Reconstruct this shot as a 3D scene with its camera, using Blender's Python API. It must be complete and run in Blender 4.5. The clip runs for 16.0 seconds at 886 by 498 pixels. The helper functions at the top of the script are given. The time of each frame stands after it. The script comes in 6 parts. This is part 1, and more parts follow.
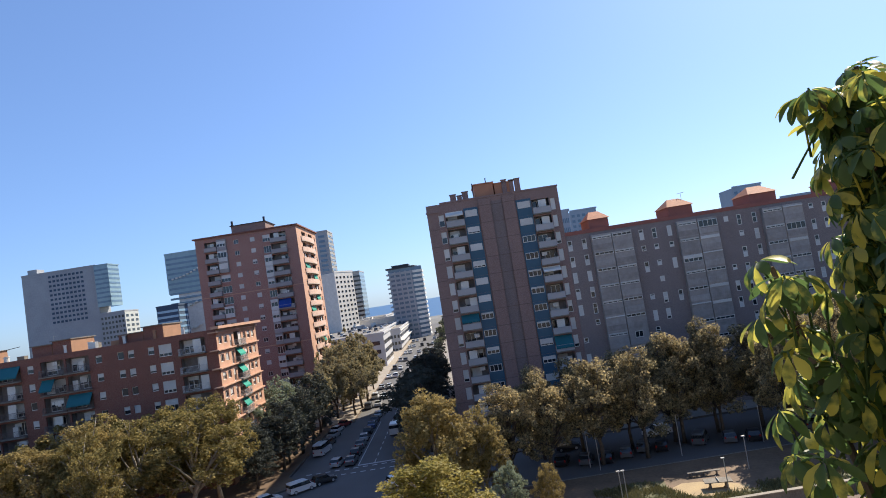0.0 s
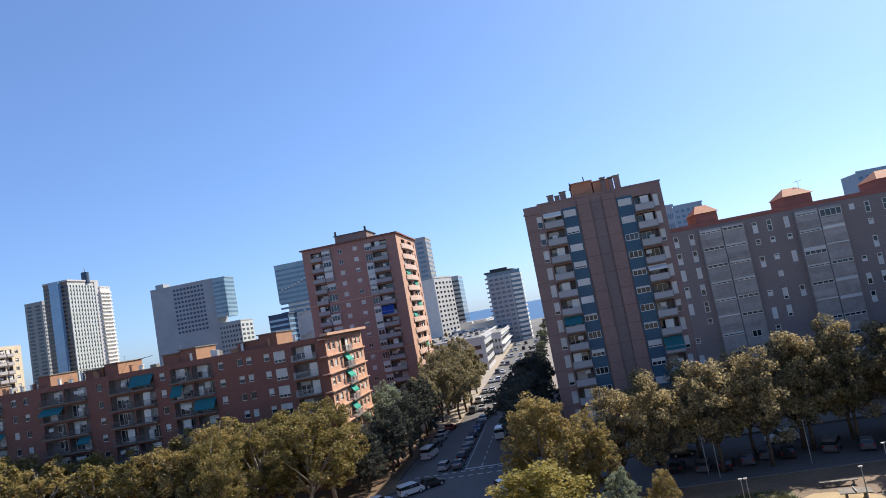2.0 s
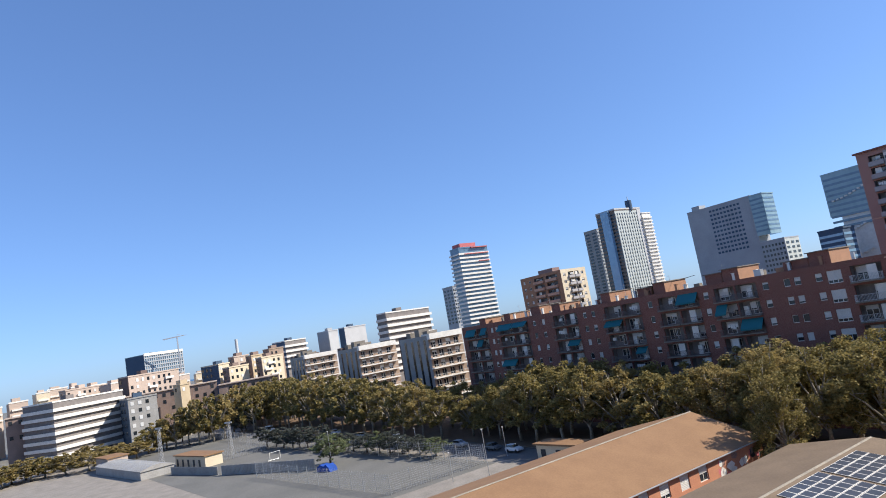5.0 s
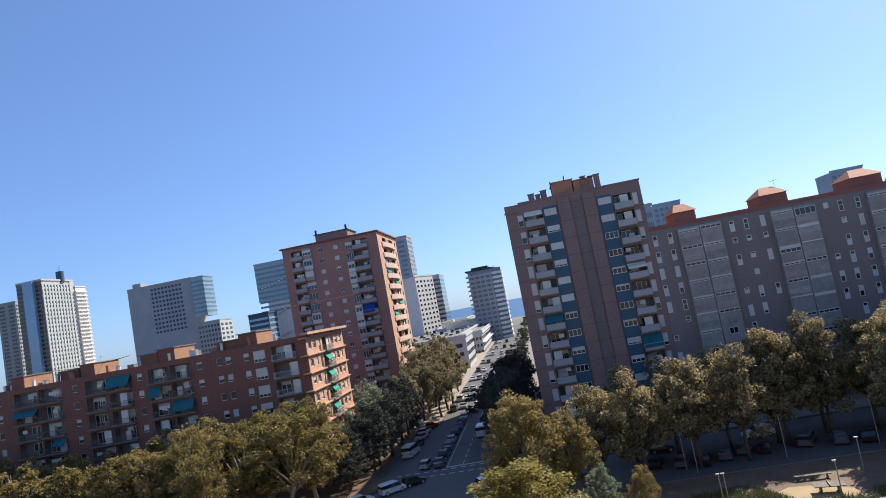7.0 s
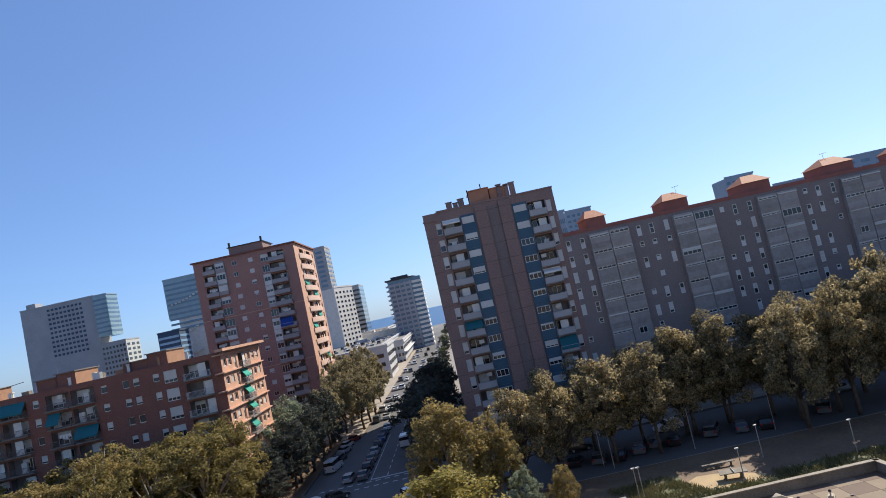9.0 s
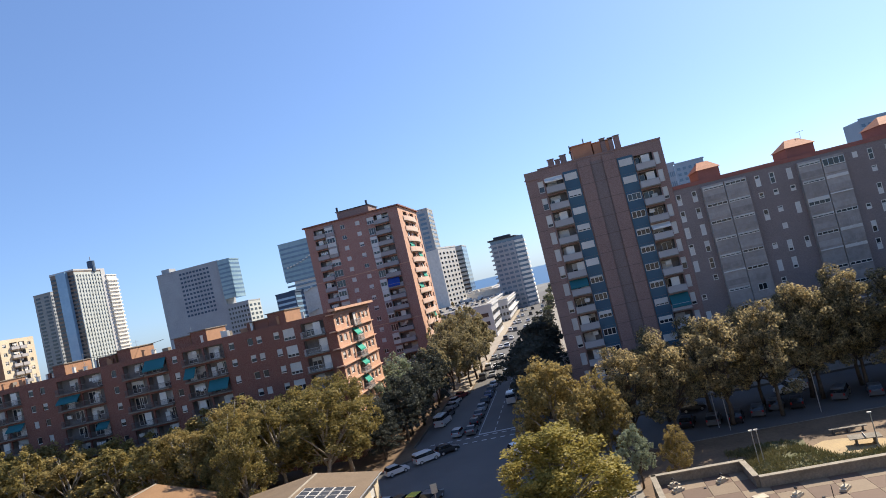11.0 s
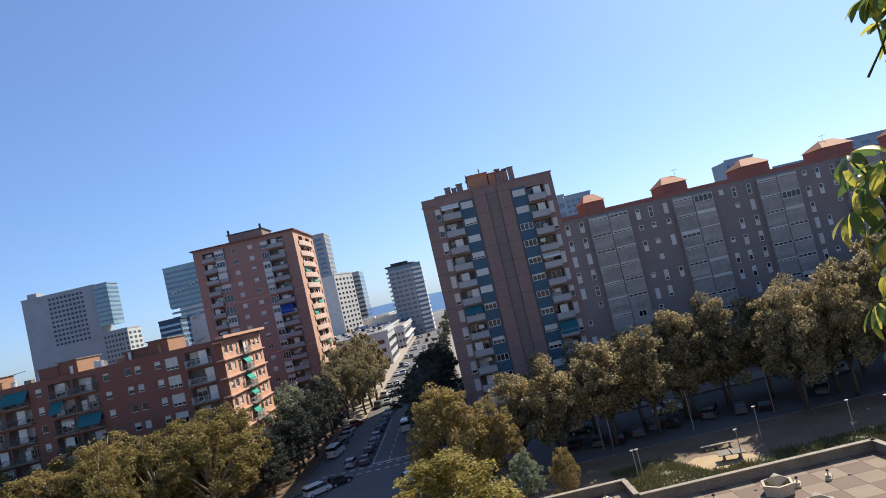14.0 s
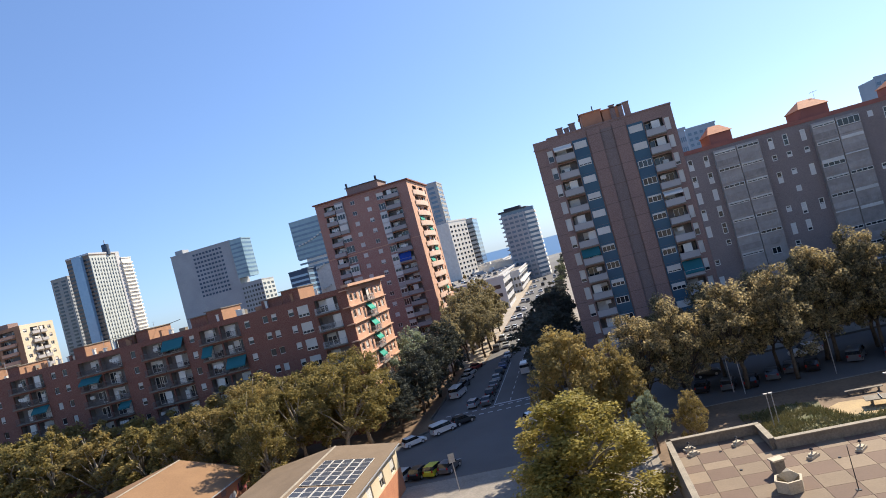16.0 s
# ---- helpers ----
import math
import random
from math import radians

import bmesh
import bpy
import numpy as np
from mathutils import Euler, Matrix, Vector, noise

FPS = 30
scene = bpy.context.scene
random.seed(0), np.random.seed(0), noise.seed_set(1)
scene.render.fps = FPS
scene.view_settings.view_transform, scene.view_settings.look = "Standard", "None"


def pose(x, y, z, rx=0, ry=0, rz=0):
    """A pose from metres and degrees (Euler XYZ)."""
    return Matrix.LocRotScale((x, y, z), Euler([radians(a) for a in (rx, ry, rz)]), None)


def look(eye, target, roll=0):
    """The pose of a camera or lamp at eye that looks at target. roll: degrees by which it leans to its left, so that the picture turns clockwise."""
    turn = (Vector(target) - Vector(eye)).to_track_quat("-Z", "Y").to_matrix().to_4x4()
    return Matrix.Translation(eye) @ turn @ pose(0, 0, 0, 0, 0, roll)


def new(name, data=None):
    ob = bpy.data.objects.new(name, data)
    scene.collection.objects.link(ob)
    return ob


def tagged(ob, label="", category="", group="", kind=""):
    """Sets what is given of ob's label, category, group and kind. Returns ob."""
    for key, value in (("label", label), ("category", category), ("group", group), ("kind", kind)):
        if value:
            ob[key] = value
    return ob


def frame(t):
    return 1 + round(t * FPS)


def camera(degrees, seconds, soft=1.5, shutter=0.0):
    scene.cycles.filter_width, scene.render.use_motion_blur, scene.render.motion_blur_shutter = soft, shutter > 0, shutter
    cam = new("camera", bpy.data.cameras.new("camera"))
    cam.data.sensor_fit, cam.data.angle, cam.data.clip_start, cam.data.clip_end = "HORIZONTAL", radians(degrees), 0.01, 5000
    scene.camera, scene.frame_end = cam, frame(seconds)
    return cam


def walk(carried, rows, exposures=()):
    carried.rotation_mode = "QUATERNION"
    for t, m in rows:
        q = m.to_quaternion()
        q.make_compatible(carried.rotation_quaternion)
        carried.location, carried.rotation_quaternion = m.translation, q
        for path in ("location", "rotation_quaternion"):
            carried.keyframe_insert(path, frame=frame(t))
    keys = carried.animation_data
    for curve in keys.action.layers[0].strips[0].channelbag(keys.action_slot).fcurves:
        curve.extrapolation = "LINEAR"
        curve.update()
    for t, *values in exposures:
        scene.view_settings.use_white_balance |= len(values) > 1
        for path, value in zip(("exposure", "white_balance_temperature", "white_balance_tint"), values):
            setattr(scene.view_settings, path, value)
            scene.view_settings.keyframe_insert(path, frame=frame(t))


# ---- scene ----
# ---- camera ----
cam = camera(69.78, 16.0, soft=0.95)
PATH = [
    (0.00, 0.000, 0.000, 25.000, 0.42, 3.96, 9.00),
    (0.50, -0.060, 0.000, 25.000, 6.14, 4.37, 10.59),
    (1.00, -0.280, 0.000, 25.000, 12.03, 5.92, 11.43),
    (1.50, -0.282, 0.000, 25.000, 8.60, 4.59, 11.63),
    (2.00, -0.284, 0.000, 25.000, 9.43, 5.84, 10.43),
    (2.50, -0.286, 0.000, 25.000, 14.69, 6.98, 8.84),
    (3.00, -0.289, 0.000, 25.000, 17.92, 7.37, 9.43),
    (3.50, -0.291, 0.000, 25.000, 26.55, 5.82, 10.99),
    (4.00, -0.293, 0.000, 25.000, 42.98, 6.84, 11.07),
    (4.20, -0.294, 0.000, 25.000, 49.37, 7.34, 10.26),
    (4.60, -0.295, 0.000, 25.000, 56.36, 7.37, 10.16),
    (5.00, -0.297, 0.000, 25.000, 56.09, 7.40, 9.92),
    (5.40, -0.299, 0.000, 25.000, 50.32, 7.45, 9.63),
    (5.80, -0.301, 0.000, 25.000, 40.78, 7.49, 9.36),
    (6.30, -0.303, 0.000, 25.000, 26.20, 7.52, 9.21),
    (6.50, -0.304, 0.000, 25.000, 18.09, 6.25, 10.64),
    (7.00, -0.306, 0.000, 25.000, 7.71, 5.39, 10.64),
    (7.50, -0.308, 0.000, 25.000, 3.04, 6.17, 10.02),
    (8.00, -0.310, 0.000, 25.000, 2.92, 7.55, 12.39),
    (8.50, -0.315, 0.000, 25.000, 1.21, 7.08, 12.93),
    (9.00, -0.320, 0.000, 25.000, 0.43, 4.73, 12.61),
    (9.50, -0.317, 0.000, 25.000, 0.63, 4.43, 11.94),
    (9.70, -0.316, 0.000, 25.000, 3.41, 5.67, 12.12),
    (10.20, -0.313, 0.000, 24.970, 7.12, 5.19, 12.38),
    (10.75, -0.310, 0.000, 24.950, 9.75, 3.98, 13.01),
    (11.30, -0.307, 0.000, 24.930, 9.80, 2.76, 13.64),
    (11.80, -0.304, 0.000, 24.920, 6.66, 2.27, 13.90),
    (12.00, -0.303, 0.000, 24.920, 3.97, 2.28, 12.77),
    (12.50, -0.300, 0.000, 24.900, 2.70, 4.29, 12.49),
    (13.00, -0.230, 0.000, 24.890, 1.10, 4.57, 13.13),
    (13.50, -0.210, 0.000, 24.890, 0.31, 4.47, 13.20),
    (14.00, -0.220, 0.000, 24.890, 0.46, 3.48, 13.13),
    (14.50, -0.285, 0.000, 24.890, 1.44, 2.49, 12.95),
    (15.00, -0.330, 0.000, 24.890, 5.68, 4.16, 13.02),
    (15.50, -0.330, 0.000, 24.890, 10.81, 4.86, 13.45),
    (16.00, -0.330, 0.000, 24.890, 11.04, 1.15, 15.01),
]
walk(cam, [(t, pose(x, y, z, 90 + p, r, yaw)) for t, x, y, z, yaw, p, r in PATH],
     [(0.0, 0.79, 6850, 9), (2.0, 0.78, 6650, 9), (3.0, 0.66, 6500, 9), (4.2, 0.73, 6400, 9), (6.5, 0.6, 6350, 9), (7.0, 0.7, 6600, 9), (8.0, 0.65, 6550, 9), (8.5, 0.54, 6500, 9), (9.0, 0.59, 6650, 9), (9.5, 0.7, 6800, 9),
      (12.0, 0.88, 7050, 9), (13.0, 0.73, 6800, 9), (14.0, 0.7, 6850, 9), (15.0, 0.83, 7000, 9), (15.5, 0.83, 6900, 9), (16.0, 0.95, 7050, 9)])

# ---- light ----
SUN_AZ, SUN_EL = radians(39.6), radians(40.0)     # clockwise from +y, above the horizon
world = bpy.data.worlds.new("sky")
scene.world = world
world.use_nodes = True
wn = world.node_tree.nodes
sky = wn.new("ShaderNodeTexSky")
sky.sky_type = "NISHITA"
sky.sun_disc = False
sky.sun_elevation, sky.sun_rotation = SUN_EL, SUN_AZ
sky.altitude, sky.air_density, sky.dust_density, sky.ozone_density = 200, 0.9, 0.7, 5.0
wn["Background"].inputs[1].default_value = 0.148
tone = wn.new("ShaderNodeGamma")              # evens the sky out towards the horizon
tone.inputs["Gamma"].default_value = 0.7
clear = wn.new("ShaderNodeMix")               # blue tint over the sky; its blue, above one, also adds strength
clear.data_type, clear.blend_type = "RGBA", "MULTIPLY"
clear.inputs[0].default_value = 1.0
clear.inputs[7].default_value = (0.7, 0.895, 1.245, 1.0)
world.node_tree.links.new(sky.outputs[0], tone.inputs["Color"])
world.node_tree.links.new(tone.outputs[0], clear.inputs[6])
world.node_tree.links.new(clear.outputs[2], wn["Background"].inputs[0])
sun_data = bpy.data.lights.new("sun", "SUN")
sun_data.energy, sun_data.angle, sun_data.color = 4.5, radians(0.53), (1.0, 0.93, 0.82)
sun = new("sun", sun_data)
sun_dir = Vector((math.sin(SUN_AZ) * math.cos(SUN_EL), math.cos(SUN_AZ) * math.cos(SUN_EL), math.sin(SUN_EL)))
sun.matrix_world = look(Vector((60, 60, 80)), Vector((60, 60, 80)) - sun_dir)

# ---- materials ----
def mat(name, col, col2=None, rough=0.8, metal=0.0, scale=0.6, fine=9.0, bump=0.15, per="", spec=0.35, amount=1.0):
    """Two noises (broad stains, fine grain) between col and col2; per: 'object' or 'island' adds variation piece by piece."""
    m = bpy.data.materials.new(name)
    m.use_nodes = True
    nt = m.node_tree
    b = nt.nodes["Principled BSDF"]
    b.inputs["Roughness"].default_value, b.inputs["Metallic"].default_value = rough, metal
    b.inputs["Specular IOR Level"].default_value = spec
    col2 = col2 or tuple(c * 0.72 for c in col)
    geo = nt.nodes.new("ShaderNodeNewGeometry")
    n1, n2 = nt.nodes.new("ShaderNodeTexNoise"), nt.nodes.new("ShaderNodeTexNoise")
    for n, s in ((n1, scale), (n2, fine)):
        n.inputs["Scale"].default_value, n.inputs["Detail"].default_value = s, 4.0
        nt.links.new(geo.outputs["Position"], n.inputs["Vector"])
    add = nt.nodes.new("ShaderNodeMath")
    add.operation = "ADD"
    nt.links.new(n1.outputs[0], add.inputs[0])
    nt.links.new(n2.outputs[0], add.inputs[1])
    last = add
    if per:
        info = nt.nodes.new("ShaderNodeObjectInfo") if per == "object" else geo
        rnd = nt.nodes.new("ShaderNodeMath")
        rnd.operation = "MULTIPLY_ADD"
        nt.links.new(info.outputs["Random" if per == "object" else "Random Per Island"], rnd.inputs[0])
        rnd.inputs[1].default_value = 0.7
        nt.links.new(add.outputs[0], rnd.inputs[2])
        last = rnd
    ramp = nt.nodes.new("ShaderNodeMapRange")
    ramp.inputs[1].default_value, ramp.inputs[2].default_value = (0.75, 1.25) if not per else (0.75, 1.95)
    ramp.inputs[4].default_value = amount
    nt.links.new(last.outputs[0], ramp.inputs[0])
    mix = nt.nodes.new("ShaderNodeMix")
    mix.data_type = "RGBA"
    mix.inputs[6].default_value, mix.inputs[7].default_value = (*col, 1), (*col2, 1)
    nt.links.new(ramp.outputs[0], mix.inputs[0])
    nt.links.new(mix.outputs[2], b.inputs["Base Color"])
    if bump:
        bp = nt.nodes.new("ShaderNodeBump")
        bp.inputs["Strength"].default_value, bp.inputs["Distance"].default_value = bump, 0.02
        nt.links.new(n2.outputs[0], bp.inputs["Height"])
        nt.links.new(bp.outputs[0], b.inputs["Normal"])
    return m


def leaf_mat(name, col, col2, glow=0.35, rough=0.75, spec=0.12, few=0.75):
    m = mat(name, col, col2, rough=rough, scale=0.25, fine=2.0, bump=0, per="island", spec=spec)
    nt = m.node_tree
    nt.nodes["Map Range"].inputs[1].default_value = few       # higher: fewer leaves of the second colour
    b, out = nt.nodes["Principled BSDF"], nt.nodes["Material Output"]
    tr, mx = nt.nodes.new("ShaderNodeBsdfTranslucent"), nt.nodes.new("ShaderNodeMixShader")
    mx.inputs[0].default_value = glow
    src = b.inputs["Base Color"].links[0].from_socket
    nt.links.new(src, tr.inputs[0])
    nt.links.new(b.outputs[0], mx.inputs[1])
    nt.links.new(tr.outputs[0], mx.inputs[2])
    nt.links.new(mx.outputs[0], out.inputs[0])
    return m


def brick_mat(name, col, col2, mortar, bw=0.26, bh=0.065):
    m = mat(name, col, col2, rough=0.88, scale=0.35, fine=5.0, bump=0.2)
    nt = m.node_tree
    b = nt.nodes["Principled BSDF"]
    mixsrc = b.inputs["Base Color"].links[0].from_socket
    geo, sep, add, comb = (nt.nodes.new(k) for k in ("ShaderNodeNewGeometry", "ShaderNodeSeparateXYZ", "ShaderNodeMath", "ShaderNodeCombineXYZ"))
    br = nt.nodes.new("ShaderNodeTexBrick")
    nt.links.new(geo.outputs["Position"], sep.inputs[0])
    nt.links.new(sep.outputs[0], add.inputs[0])
    nt.links.new(sep.outputs[1], add.inputs[1])
    nt.links.new(add.outputs[0], comb.inputs[0])
    nt.links.new(sep.outputs[2], comb.inputs[1])
    nt.links.new(comb.outputs[0], br.inputs["Vector"])
    br.inputs["Scale"].default_value = 1.0
    br.inputs["Brick Width"].default_value, br.inputs["Row Height"].default_value, br.inputs["Mortar Size"].default_value = bw, bh, 0.008
    br.inputs["Mortar"].default_value = (*mortar, 1)
    nt.links.new(mixsrc, br.inputs["Color1"])
    hsv = nt.nodes.new("ShaderNodeHueSaturation")
    hsv.inputs["Value"].default_value = 0.82
    nt.links.new(mixsrc, hsv.inputs["Color"])
    nt.links.new(hsv.outputs[0], br.inputs["Color2"])
    nt.links.new(br.outputs["Color"], b.inputs["Base Color"])
    return m


M = {}
M["brick_red"] = brick_mat("red brick", (0.4, 0.195, 0.15), (0.325, 0.152, 0.12), (0.4, 0.27, 0.22))
M["brick_long"] = brick_mat("orange red brick", (0.235, 0.084, 0.06), (0.178, 0.064, 0.048), (0.27, 0.155, 0.115))
M["brick_dark"] = brick_mat("brown brick", (0.285, 0.175, 0.148), (0.23, 0.14, 0.12), (0.3, 0.215, 0.185))
M["brick_slab"] = brick_mat("grey brown brick", (0.262, 0.205, 0.187), (0.214, 0.167, 0.152), (0.28, 0.228, 0.208))
M["slab_panel"] = mat("dull grey render", (0.42, 0.37, 0.335), (0.24, 0.208, 0.185), scale=0.5, fine=2, per="object")
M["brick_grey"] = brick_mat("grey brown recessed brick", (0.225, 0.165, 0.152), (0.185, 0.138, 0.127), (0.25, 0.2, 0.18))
# sun on the brick side walls is put into this lighter salmon
M["salmon"] = mat("salmon wall, sunlight in colour", (0.6, 0.35, 0.235), (0.48, 0.275, 0.185), scale=0.5)
M["front_pale"] = mat("pale salmon balcony front", (0.7, 0.48, 0.375), (0.58, 0.39, 0.3), scale=0.5)
M["panel_grey"] = mat("grey render", (0.36, 0.34, 0.31), (0.27, 0.255, 0.235), scale=0.4, fine=3)
M["red_band"] = mat("red painted parapet", (0.33, 0.12, 0.09), (0.25, 0.09, 0.07))
M["white"] = mat("white paint", (0.74, 0.7, 0.63), (0.6, 0.56, 0.5), rough=0.6)
M["balcony_white"] = mat("greyed balcony front", (0.43, 0.405, 0.395), (0.34, 0.32, 0.31), per="object")
M["balcony_grey"] = mat("grey rendered balcony front", (0.38, 0.345, 0.33), (0.3, 0.27, 0.26), per="object")
M["far_grey"] = mat("haze toned blue grey cladding panels", (0.37, 0.38, 0.39), (0.3, 0.31, 0.32), scale=0.1, fine=1.0)
M["glass_pale"] = mat("pale blue glazing", (0.26, 0.4, 0.52), (0.2, 0.33, 0.45), rough=0.12, bump=0.02, spec=0.7, scale=0.05, fine=0.4)
M["navy"] = mat("navy cladding", (0.06, 0.095, 0.145), (0.045, 0.075, 0.12), scale=0.1, fine=1.0)
M["far_brown"] = mat("brown stone cladding", (0.27, 0.2, 0.15), (0.21, 0.155, 0.12), scale=0.1, fine=1.0)
M["balcony_back"] = mat("tan balcony wall", (0.36, 0.26, 0.19), (0.25, 0.18, 0.13), scale=0.3)
M["far_green"] = mat("pale greenish grey cladding", (0.5, 0.52, 0.49), (0.42, 0.44, 0.41), scale=0.1, fine=1.0)
M["far_pink"] = mat("pinkish render", (0.5, 0.4, 0.325), (0.4, 0.31, 0.25), scale=0.15, fine=1.0, per="object")
M["crown_red"] = mat("pinkish red cladding", (0.55, 0.16, 0.16), (0.45, 0.13, 0.13))
M["brick_low"] = mat("dull brown brick", (0.27, 0.19, 0.155), (0.2, 0.145, 0.12), scale=0.3)
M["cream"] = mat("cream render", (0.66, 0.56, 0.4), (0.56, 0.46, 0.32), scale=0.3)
M["ochre"] = mat("ochre render", (0.55, 0.44, 0.29), (0.44, 0.34, 0.22), scale=0.2)
M["shutter"] = mat("roller shutter slats", (0.68, 0.66, 0.62), (0.5, 0.48, 0.44), per="object", rough=0.5)
M["concrete"] = mat("grey concrete", (0.25, 0.215, 0.175), (0.15, 0.13, 0.105), scale=0.8, fine=6, bump=0.3)
M["coping"] = mat("worn concrete coping", (0.34, 0.29, 0.22), (0.21, 0.18, 0.14), scale=1.2, fine=8, bump=0.3)
M["cap_cream"] = mat("pale weathered concrete", (0.55, 0.47, 0.35), (0.4, 0.34, 0.25), scale=1.5, fine=9, bump=0.3)
M["rail"] = mat("painted steel railing", (0.55, 0.54, 0.52), (0.38, 0.37, 0.36), rough=0.5)
M["rail_dark"] = mat("brown painted railing", (0.2, 0.15, 0.13), (0.13, 0.1, 0.09), rough=0.5)
M["dark_metal"] = mat("dark metal", (0.06, 0.06, 0.065), (0.03, 0.03, 0.035), rough=0.5, metal=0.4)
M["galv"] = mat("galvanised steel", (0.5, 0.5, 0.5), (0.38, 0.38, 0.38), rough=0.4, metal=0.6)
M["glass"] = mat("dark window glass", (0.03, 0.035, 0.04), (0.015, 0.018, 0.022), rough=0.08, bump=0.02, spec=0.6, per="object")
M["glass_blue"] = mat("blue tinted glazing", (0.12, 0.19, 0.26), (0.08, 0.14, 0.2), rough=0.1, bump=0.02, spec=0.7, scale=0.05, fine=0.4)
M["glass_teal"] = mat("teal tinted glazing", (0.24, 0.34, 0.37), (0.18, 0.27, 0.3), rough=0.12, bump=0.02, spec=0.7, scale=0.05, fine=0.4)
# darkened for the shade inside loggias and between balcony bands
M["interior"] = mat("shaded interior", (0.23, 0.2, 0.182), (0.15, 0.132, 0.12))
M["blue_panel"] = mat("blue glazed tile", (0.036, 0.09, 0.14), (0.045, 0.112, 0.155), rough=0.5, per="object")
M["awning_teal"] = mat("teal canvas", (0.018, 0.15, 0.175), (0.015, 0.115, 0.135), rough=0.85, per="object")
M["awning_green"] = mat("green canvas", (0.03, 0.33, 0.24), (0.02, 0.24, 0.18), rough=0.85, per="object")
M["awning_blue"] = mat("blue canvas", (0.015, 0.07, 0.33), (0.012, 0.05, 0.24), rough=0.85)
M["tile_orange"] = mat("terracotta roof tile", (0.56, 0.23, 0.12), (0.42, 0.17, 0.09), scale=1.5, fine=6, bump=0.4)
# orange that carries the sun on the stair head sides
M["hut"] = mat("orange wall, sun tone in colour", (0.38, 0.2, 0.115), (0.29, 0.155, 0.09), scale=0.8)
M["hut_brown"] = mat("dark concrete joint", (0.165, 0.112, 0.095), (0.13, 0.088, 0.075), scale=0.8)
M["pale"] = mat("pale stone cladding", (0.52, 0.51, 0.5), (0.44, 0.43, 0.42), scale=0.2)
# blue grey that holds the haze over the distant towers
M["haze_blue"] = mat("haze toned blue grey cladding", (0.3, 0.36, 0.42), (0.24, 0.3, 0.36), scale=0.1)
M["roof_grey"] = mat("flat roof gravel", (0.26, 0.235, 0.21), (0.17, 0.155, 0.14), scale=0.5, fine=8)
M["roof_brown"] = mat("weathered brown roofing sheet", (0.265, 0.15, 0.074), (0.215, 0.118, 0.058), scale=0.35, fine=5, bump=0.2)
M["roof_tan"] = mat("tan roofing sheet", (0.205, 0.145, 0.092), (0.155, 0.108, 0.068), scale=0.35, fine=5, bump=0.2)
M["wall_orange"] = mat("orange brick wall", (0.5, 0.22, 0.12), (0.4, 0.17, 0.1), scale=0.7)
M["asphalt"] = mat("asphalt", (0.14, 0.133, 0.128), (0.11, 0.104, 0.1), scale=0.15, fine=6, rough=0.9, bump=0.3)
M["pavement"] = mat("grey paving", (0.29, 0.255, 0.215), (0.2, 0.175, 0.145), scale=0.3, fine=4)
# lighter than the other paving, to carry the sunlight on the walk
M["paving_tan"] = mat("sunlit tan paving", (0.38, 0.32, 0.25), (0.29, 0.24, 0.185), scale=0.4, fine=4)
M["kerb"] = mat("granite kerb", (0.16, 0.14, 0.12), (0.11, 0.1, 0.085), fine=12)
M["dirt"] = mat("bare earth", (0.2, 0.13, 0.08), (0.13, 0.085, 0.052), scale=0.25, fine=3, bump=0.4)
M["court"] = mat("grey court surface", (0.17, 0.16, 0.14), (0.12, 0.115, 0.1), scale=0.1, fine=3)
M["sand"] = mat("playground sand", (0.46, 0.33, 0.17), (0.33, 0.235, 0.13), scale=0.5, fine=7, bump=0.3)
M["city"] = mat("distant ground", (0.2, 0.19, 0.17), (0.12, 0.115, 0.1), scale=0.012, fine=0.12, bump=0)
M["grass"] = mat("rough grass", (0.075, 0.095, 0.03), (0.13, 0.105, 0.055), scale=0.5, fine=10, bump=0.5)
M["paint_line"] = mat("road marking paint", (0.62, 0.62, 0.6), (0.42, 0.42, 0.41), scale=2, fine=14)
M["sea"] = mat("sea", (0.02, 0.075, 0.16), (0.025, 0.09, 0.19), rough=0.35, scale=0.01, fine=0.1, bump=0.3)
M["bark"] = mat("pale plane bark", (0.42, 0.37, 0.29), (0.2, 0.17, 0.13), scale=2.5, fine=9, bump=0.4)
M["bark_dark"] = mat("dark bark", (0.13, 0.1, 0.075), (0.07, 0.055, 0.04), scale=2.5, fine=9, bump=0.4)
M["leaf_olive"] = leaf_mat("olive autumn plane leaves", (0.138, 0.12, 0.042), (0.44, 0.335, 0.122), glow=0.44, rough=0.55, spec=0.14, few=0.98)
M["leaf_brown"] = leaf_mat("browning plane leaves", (0.18, 0.145, 0.055), (0.5, 0.375, 0.15), glow=0.45, rough=0.55, spec=0.16, few=0.88)
# dark base colours in the slab's shade, the few bright leaves its sunlit tips
M["leaf_shade"] = leaf_mat("plane leaves coloured as shade with sun flecks", (0.15, 0.134, 0.082), (0.72, 0.56, 0.29), glow=0.55, rough=0.5, spec=0.12, few=1.1)
M["leaf_dusty"] = leaf_mat("dusty olive leaves", (0.23, 0.208, 0.12), (0.42, 0.35, 0.2), glow=0.4)
M["leaf_yellow"] = leaf_mat("yellow green leaves", (0.2, 0.175, 0.045), (0.5, 0.4, 0.12), glow=0.42, rough=0.55, spec=0.16, few=0.9)
M["leaf_green"] = leaf_mat("green leaves", (0.12, 0.145, 0.07), (0.2, 0.215, 0.11), glow=0.35)
M["leaf_grey"] = leaf_mat("grey green leaves", (0.22, 0.26, 0.18), (0.32, 0.35, 0.24), glow=0.35)
